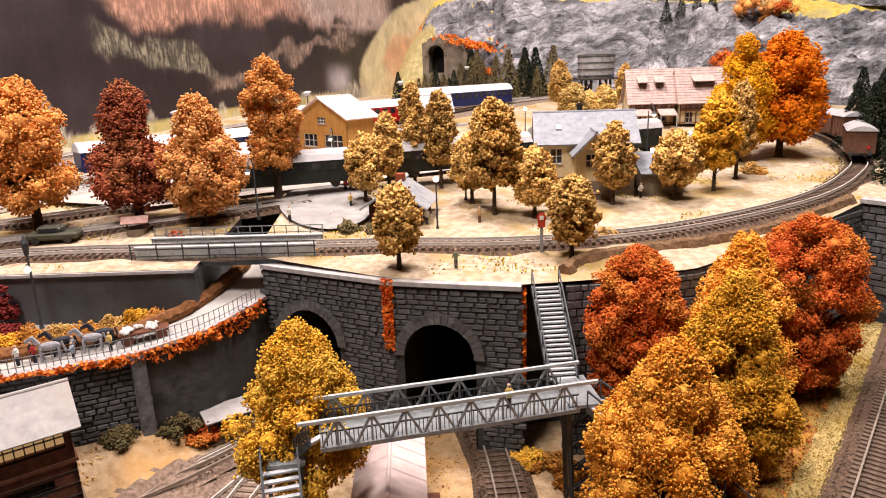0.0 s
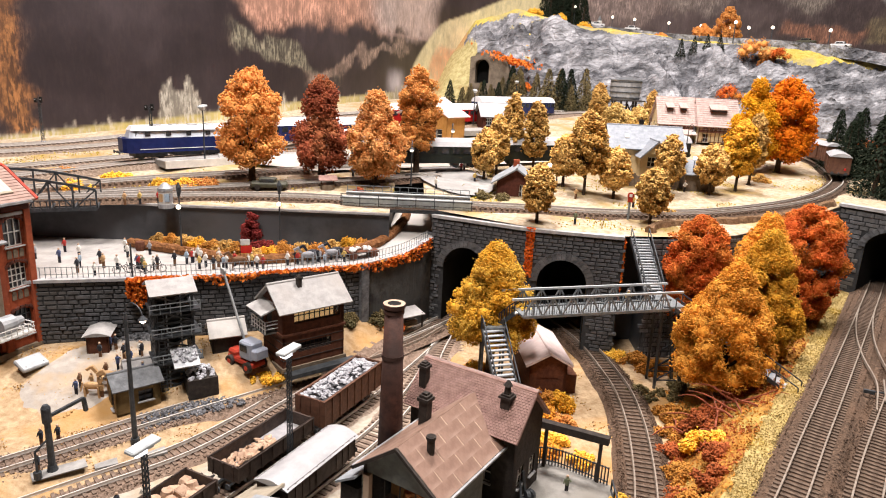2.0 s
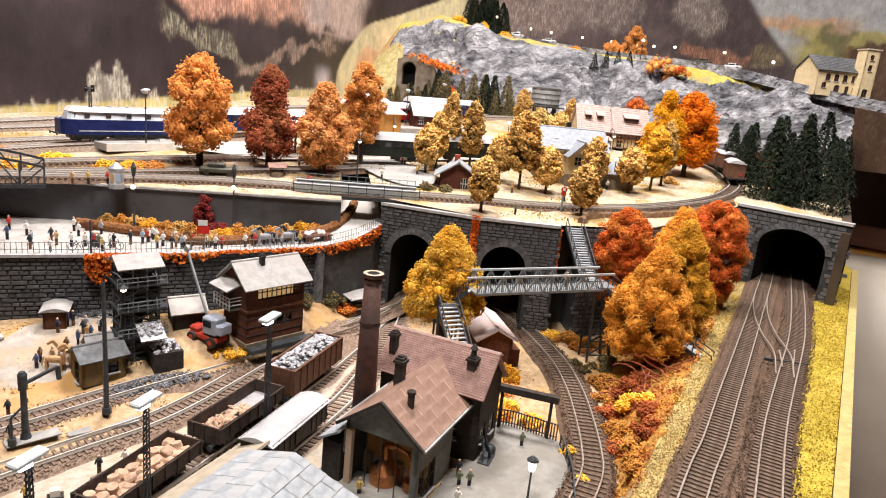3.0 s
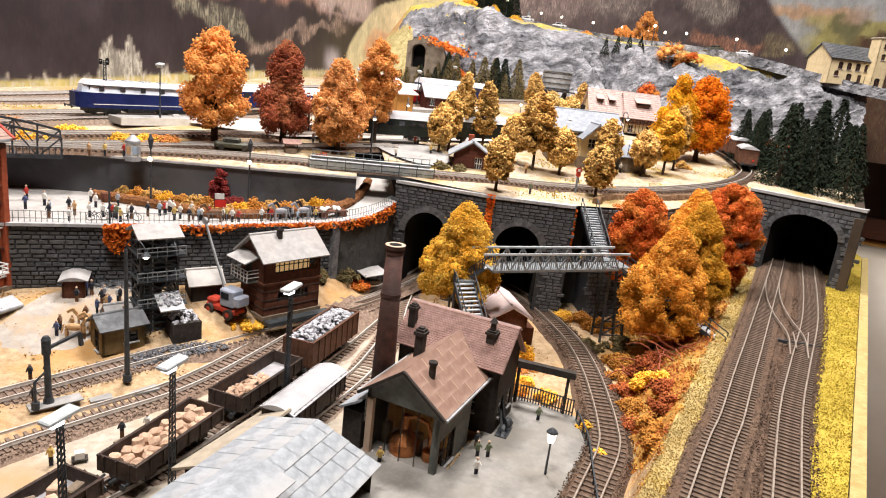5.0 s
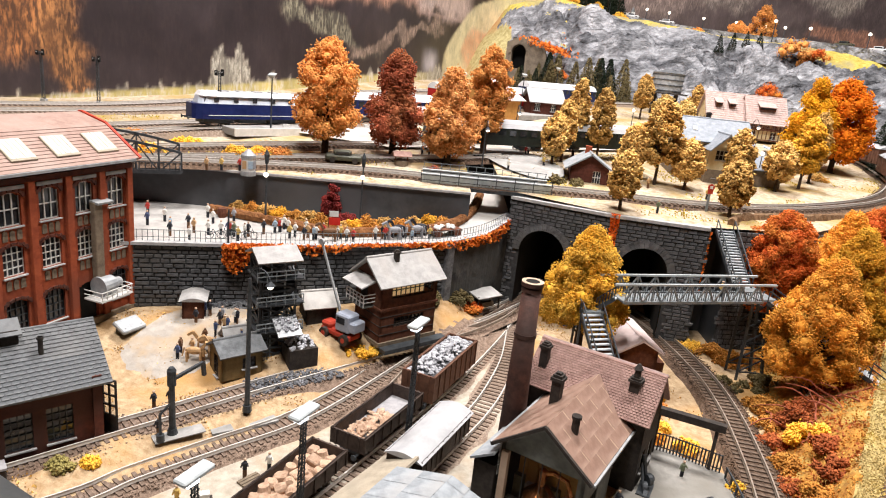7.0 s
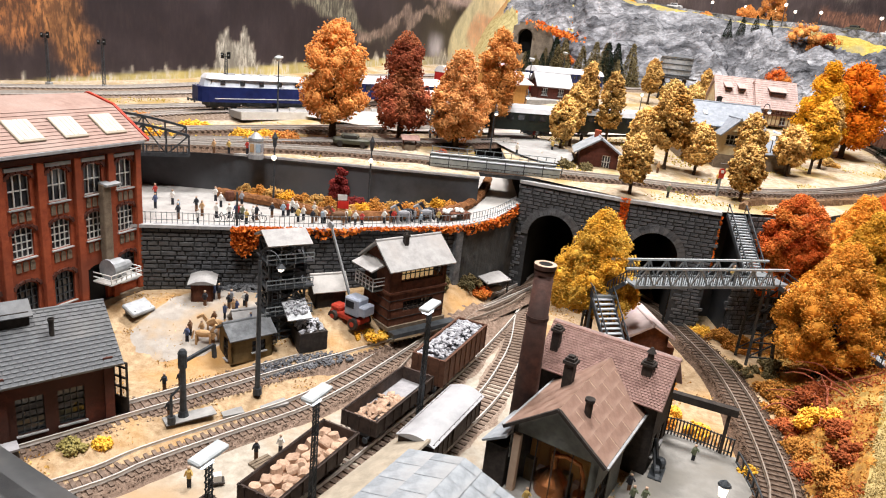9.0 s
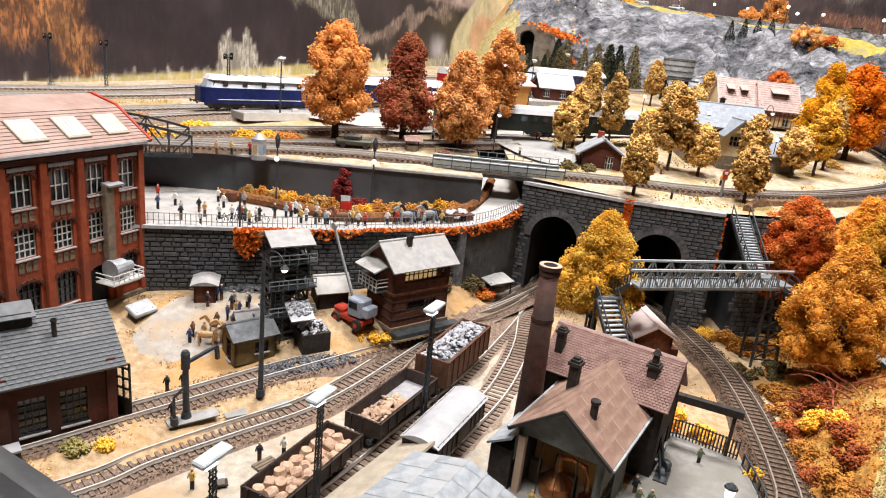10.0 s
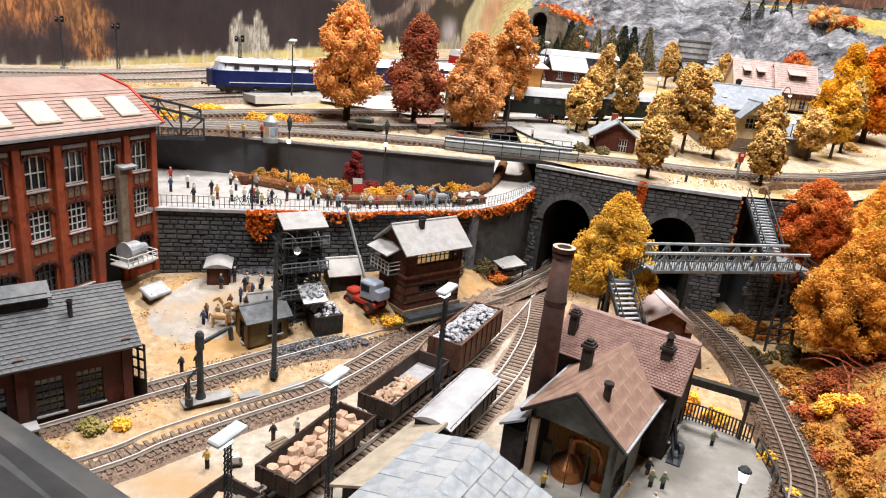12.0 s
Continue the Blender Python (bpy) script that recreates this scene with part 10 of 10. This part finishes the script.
for i, (x, y, rx, h, mt) in enumerate([(-0.50, 0.625, 0.018, 0.012, "f_yellow"), (-0.455, 0.632, 0.020, 0.014, "f_orange"), (-0.475, 0.628, 0.016, 0.012, "f_yellow"), (-0.60, 0.60, 0.02, 0.012, "f_yellow"), (-0.64, 0.66, 0.02, 0.010, "f_orange"), (-0.57, 0.655, 0.02, 0.008, "f_yellow"), (-0.255, 0.625, 0.008, 0.010, "f_red"), (-0.095, 0.635, 0.010, 0.010, "f_brown"), (-0.068, 0.63, 0.009, 0.009, "f_brown"), (-0.125, 0.585, 0.014, 0.006, "f_tan"), (0.14, 0.60, 0.012, 0.008, "f_tan"), (0.36, 0.80, 0.016, 0.012, "f_tan"), (0.56, 1.38, 0.03, 0.03, "f_rust"), (0.65, 1.47, 0.04, 0.05, "f_orange"), (0.70, 1.45, 0.03, 0.03, "f_rust"), (0.49, 1.71, 0.015, 0.012, "f_orange"), (0.42, 1.35, 0.02, 0.014, "f_orange"), (0.74, 1.12, 0.03, 0.02, "f_vine"), (0.78, 1.10, 0.03, 0.018, "f_vine"), (0.10, 1.66, 0.03, 0.02, "f_vine"), (0.05, 1.72, 0.03, 0.02, "f_vine"), (0.30, 1.83, 0.02, 0.02, "f_yellow"), (0.22, 1.82, 0.02, 0.02, "f_yellow"), (0.15, 1.84, 0.02, 0.016, "f_yellow")]):
    base = rock_top(x, y) if rock_height(x, y) > 0.01 else high(x, y)
    bush(x, y, base - 0.002, rx, h, mt, "small autumn bush on the upper ground", 300 + i, count=800, group="bushes on the upper ground")


def flakes(name, pts, nrm, leaf, mt, label, seed, category, kind="stuff"):
    rs = np.random.RandomState(seed)
    c = np.array(pts, float)
    kk = len(c)
    t1 = rs.normal(size=(kk, 3))
    t1 /= np.linalg.norm(t1, axis=1)[:, None]
    t2 = np.cross(t1, rs.normal(size=(kk, 3)))
    t2 /= np.linalg.norm(t2, axis=1)[:, None] + 1e-9
    s = leaf * rs.uniform(0.5, 1.4, kk)[:, None]
    V = np.stack([c - t1 * s, c + t2 * s * 0.8, c + t1 * s, c - t2 * s * 0.8], 1).reshape(-1, 3)
    ob = mesh_ob(name, V, np.arange(4 * kk).reshape(-1, 4), M[mt])
    return tagged(ob, label, category, kind=kind)


wall_at, wall_len = along(WALL)
rs = np.random.RandomState(5)


def vine_on(at, u0, u1, ztop, drop_of, n, out=0.003):
    pts = []
    for _ in range(n):
        u = rs.uniform(u0, u1)
        (x, y), d = at(u)
        nn = np.array([d[1], -d[0]])
        drop = drop_of(u)
        if drop <= 0:
            continue
        z = (ztop(x, y) if callable(ztop) else ztop) - drop * rs.random() ** 1.4 + 0.003
        o = out * rs.uniform(0.1, 1.0)
        pts.append((x + nn[0] * o, y + nn[1] * o, z))
    return pts


WU = np.r_[0, np.cumsum(np.linalg.norm(np.diff(np.array(WALL), axis=0), axis=1))]
drop_main = lambda u: (0.001 + 0.008 * abs(noise.noise(Vector((u * 30, 0, 0)))) + 0.012 * max(0, noise.noise(Vector((u * 14, 4, 0)))) + 0.010 * float(sstep(WU[5], WU[7], u))) * float(sstep(WU[3] - 0.01, WU[3] + 0.03, u))
flakes("vine", vine_on(wall_at, WU[3] - 0.01, WU[-1] - 0.004, road_z, drop_main, 2100, 0.006), None, 0.0018, "f_vine", "orange-red creeper hanging over the retaining wall", 6, "creeper")
flakes("vine", vine_on(wall_at, WU[2] + 0.065, WU[3] + 0.030, ROAD_Z, lambda u: 0.024 * math.exp(-((u - WU[3] + 0.005) / 0.014) ** 2) + 0.004, 1800, 0.010), None, 0.0016, "f_vine", "orange-red creeper clump behind the coaling tower", 7, "creeper")
flakes("vine", vine_on(tun_at, 0.120, 0.129, 0.134, lambda u: 0.058, 1100, 0.003), None, 0.0013, "f_vine", "narrow orange creeper down the tunnel wall", 8, "creeper")
alc_at, _ = along([(0.052, 0.488), (0.0555, 0.515)])
flakes("vine", vine_on(alc_at, 0.0, 0.02, 0.128, lambda u: 0.075, 1200, 0.003), None, 0.0013, "f_vine", "orange creeper on the wall corner beside the stair", 9, "creeper")


def scatter(n, fn, x0, x1, y0, y1, zf, up):
    out = []
    while len(out) < n:
        x, y = rs.uniform(x0, x1), rs.uniform(y0, y1)
        if fn(x, y):
            out.append((x, y, zf(x, y) + rs.uniform(-0.0004, up)))
    return out


flakes("grass", scatter(16000, lambda x, y: pad_kind(x, y) == 1, -0.08, 0.42, 0.02, 0.64, low, 0.004), None, 0.0011, "f_dull", "rust and amber leaf litter on the bank", 21, "leaf litter")
flakes("grass", scatter(7000, lambda x, y: pad_kind(x, y) == 1 and noise.noise(Vector((x * 40, y * 40, 2))) > 0.05, -0.08, 0.42, 0.02, 0.64, low, 0.005), None, 0.0011, "f_dark_rust", "rust-red leaf litter on the bank", 22, "leaf litter")
vl = lambda x, y: x - (0.045 + 0.80 * (y - 0.182))
flakes("grass", scatter(24000, lambda x, y: -0.004 < vl(x, y) < 0.023, -0.08, 0.52, 0.05, 0.74, low, 0.0013), None, 0.0007, "grass_pale", "pale dry grass along the twin tracks", 23, "grass")
flakes("grass", scatter(24000, lambda x, y: pad_kind(x, y) == 3 and x < EDGE(y), 0.02, 0.60, 0.04, 0.66, low, 0.0013), None, 0.0007, "grass_yellow", "bright yellow grass along the board edge", 24, "grass")
flakes("grass", scatter(9000, lambda x, y: pad_kind(x, y) == 0 and noise.noise(Vector((x * 26, y * 26, 7))) > 0.12 and y < interp(x, WX, WY) - 0.01 and low(x, y) > -0.0105, -0.62, 0.04, 0.08, 0.56, low, 0.0012), None, 0.0009, "f_tan", "sparse tan grass fibres in the yard", 25, "grass")
flakes("grass", scatter(9000, lambda x, y: noise.noise(Vector((x * 16, y * 16, 9))) > 0.15 and y > interp(x, FX, FY) + 0.01, -0.75, 0.50, 0.50, 0.95, high, 0.0014), None, 0.0011, "grass_yellow", "sparse yellow grass on the upper ground", 26, "grass")

tn = thing("turnout_blades", pose(0.258, 0.315, 0.0428), "bright turnout blades with a dark tie bar between the twin tracks", "turnout", kind="structure")
for p, q, mt, nm in (((-0.021, -0.019, 0), (0.008, 0.025, 0), "rail_dark", "blade"), ((-0.016, -0.028, 0), (0.029, 0.027, 0), "rail_dark", "blade"), ((-0.018, 0.003, -0.001), (0.018, -0.010, -0.001), "iron", "tie_bar"), ((-0.024, 0.006, -0.002), (-0.016, 0.002, -0.002), "iron", "point_motor")):
    b = bm_new()
    bar(b, p, q, 0.0012 if nm != "point_motor" else 0.0030)
    part(nm, b, M[mt], tn)
hv = [(0.062 + 0.050 * rs.normal() * 0.6, 1.655 + 0.020 * rs.normal()) for _ in range(900)]
flakes("vine", [(x, y, max(rock_top(x, y), 0.352 - 0.25 * (x - 0.03) + 0.016 * noise.noise(Vector((x * 45, y * 45, 3)))) + rs.uniform(-0.003, 0.008)) for x, y in hv], None, 0.0040, "f_vine", "orange creeper above the hillside tunnel", 29, "creeper")

# earth bank along the curve, roots and stones on the slope
ebp = spline([(x, y, high(x, y) - 0.002) for x, y in ((0.088, 0.512), (0.105, 0.535), (0.15, 0.553), (0.21, 0.568), (0.29, 0.600), (0.36, 0.643), (0.398, 0.667))], 0.004)
v, f = sweep(ebp, [(-0.006, 0), (-0.005, 0.007), (-0.001, 0.0095), (0.003, 0.008), (0.006, 0)])
v = [np.array(p) + np.array(noise.noise_vector(Vector(p) * 160)) * 0.002 for p in v]
tagged(mesh_ob("earth_bank", v, f, M["earth"]), "brown earth bank along the upper curve", "bank", kind="structure")
for i in range(22):
    a = rnd.uniform(0, math.tau)
    b = bm_new()
    p = Vector((0, 0, 0.004))
    d = Vector((math.cos(a), math.sin(a), 0.35))
    path = [p]
    for q in range(6):
        e = p + d * 0.0075
        path.append(e)
        d = (d + Vector((rnd.uniform(-0.5, 0.5), rnd.uniform(-0.5, 0.5), rnd.uniform(-0.5, 0.2)))).normalized()
        p = e
    tube(b, path, lambda t: 0.0008 * (1 - 0.8 * t))
    x, y = 0.088 + rnd.uniform(-0.02, 0.035), 0.318 + rnd.uniform(-0.03, 0.03)
    o = part("dry_branch", b, M["redbark"])
    o.matrix_world = pose(x, y, low(x, y) + 0.002)
    tagged(o, "bare reddish dry branch on the bank", "branch", "dry branches")
for i in range(7):
    b = bm_new()
    bmesh.ops.create_icosphere(b, subdivisions=2, radius=0.006, matrix=Matrix.Diagonal((1.2, 0.9, 0.7, 1)))
    for vv in b.verts:
        vv.co += Vector(noise.noise_vector(vv.co * 180 + Vector((i * 3, 0, 0)))) * 0.002
    o = part("boulder", b, M["boulder"], smooth=False)
    x, y = 0.108 + i * 0.008 + rnd.uniform(-0.004, 0.004), 0.338 + i * 0.004 + rnd.uniform(-0.006, 0.006)
    o.matrix_world = pose(x, y, low(x, y) + 0.002)
    tagged(o, "pale tan boulder on the bank", "boulder", "boulders")
prt = thing("hill_tunnel", pose(-0.014, 1.648, 0.222, 0, 0, -14), "dark stone tunnel mouth in the hillside", "tunnel mouth", kind="structure")
outline = [(-0.034, 0), (-0.034, 0.128), (-0.020, 0.133), (-0.020, 0.137), (0.026, 0.145), (0.026, 0.139), (0.060, 0.136), (0.075, 0.100), (0.082, 0)]
arch = [(0.019, 0.060)] + [(0.019 * math.cos(a), 0.102 + 0.021 * math.sin(a)) for a in np.linspace(0, math.pi, 13)] + [(-0.019, 0.060)]
b = bm_new()
ring = [b.verts.new((x, 0, z)) for x, z in outline]
hole = [b.verts.new((x, 0, z)) for x, z in arch]
edges = [b.edges.new((r[q], r[(q + 1) % len(r)])) for r in (ring, hole) for q in range(len(r))]
bmesh.ops.triangle_fill(b, use_beauty=True, edges=edges)
g = bmesh.ops.extrude_face_region(b, geom=b.faces[:])
bmesh.ops.translate(b, vec=(0, 0.05, 0), verts=[q for q in g["geom"] if isinstance(q, bmesh.types.BMVert)])
part("masonry", b, M["stone_far"], prt)
for q in range(12):
    a = math.pi * (q + 0.5) / 12
    b = bm_new()
    box(b, 0.0046, 0.006, 0.0050, 0.0215 * math.cos(a), -0.001, 0.102 + 0.0235 * math.sin(a) - 0.0025, 0, 90 - math.degrees(a), 0)
    part("arch_stone", b, M["stone_far"], prt)
# black sheet behind the arch in place of the bore's shaded depth
b = bm_new()
box(b, 0.048, 0.004, 0.090, 0, 0.046, 0.052)
part("bore", b, M["black"], prt)

# beside the layout: bench and cabinet of the hall
st = thing("lounge_chair", pose(1.42, 1.28, -0.95, 0, 0, -48), "pale rounded seat shell in the exhibition hall", "chair")
b = bm_new()
for z, rx_, ry_ in ((0.0, 0.26, 0.22), (0.08, 0.30, 0.25), (0.40, 0.34, 0.27), (0.62, 0.36, 0.26), (0.80, 0.33, 0.20), (0.86, 0.27, 0.14)):
    ringv = [b.verts.new((rx_ * math.cos(k * math.tau / 36) + 0.02, ry_ * math.sin(k * math.tau / 36), z)) for k in range(36)]
    if z:
        for k in range(36):
            b.faces.new((last[k], last[(k + 1) % 36], ringv[(k + 1) % 36], ringv[k]))
    last = ringv
b.faces.new(last)
part("shell", b, M["seat"], st, smooth=True)
ck = thing("hall_cabinet", pose(2.05, 1.95, -0.95, 0, 0, -46), "orange-brown wooden cabinet beside the layout", "cabinet")
solid("carcass", 1.4, 0.4, 0.80, 0, 0, 0, "ochre", ck, bevel=0.01)
solid("top", 1.44, 0.44, 0.03, 0, 0, 0.80, "darkwood", ck)

ballast_stones("brown ballast stones of the main tracks", (R1, R2, TC), 9000, 31, "ballast", half=0.0205)
ballast_stones("pale brown ballast stones of the yard tracks", (TA, TB), 9000, 32, "ballast_yard", half=0.020)
ballast_stones("brown ballast stones of the upper tracks", (UP,), 6000, 33, "ballast", half=0.020)

# ---- stones of the tunnel wall and roof pieces, one by one ----
for wall, spots in BLOCKS:
    spots.sort(key=lambda s: s[2], reverse=True)
    near, rest = spots[:300], spots[300:]
    shapes = {}
    for x, y, z, rz, L, h, t in near:
        key = (round(L, 3), round(h, 4), round(t, 4))
        if key not in shapes:
            v, f = block_mesh(key[0] - 0.0002, key[1], key[2])
            me = bpy.data.meshes.new("stone_block")
            me.from_pydata(v, [], f)
            me.materials.append(M["stone"])
            shapes[key] = me
        o = new("stone_block", shapes[key])
        o.parent = wall
        o.matrix_world = pose(x, y, z, 0, 0, rz)
    joined_blocks(wall, rest)
for holder, quads, material, name in TILES:
    for q in quads[:300]:
        c = np.mean(q, axis=0)
        me = bpy.data.meshes.new(name)
        me.from_pydata([tuple(p - c) for p in q], [], [(0, 1, 2, 3), (0, 4, 5, 1)])
        me.materials.append(M[material])
        o = new(name, me)
        o.parent = holder
        o.location = tuple(c)
    V, F = [], []
    for q in quads[300:]:
        i = len(V)
        V += q
        F += [(i, i + 1, i + 2, i + 3), (i, i + 4, i + 5, i + 1)]
    if V:
        tagged(mesh_ob(name + "_rest", V, F, M[material], holder), kind="stuff")
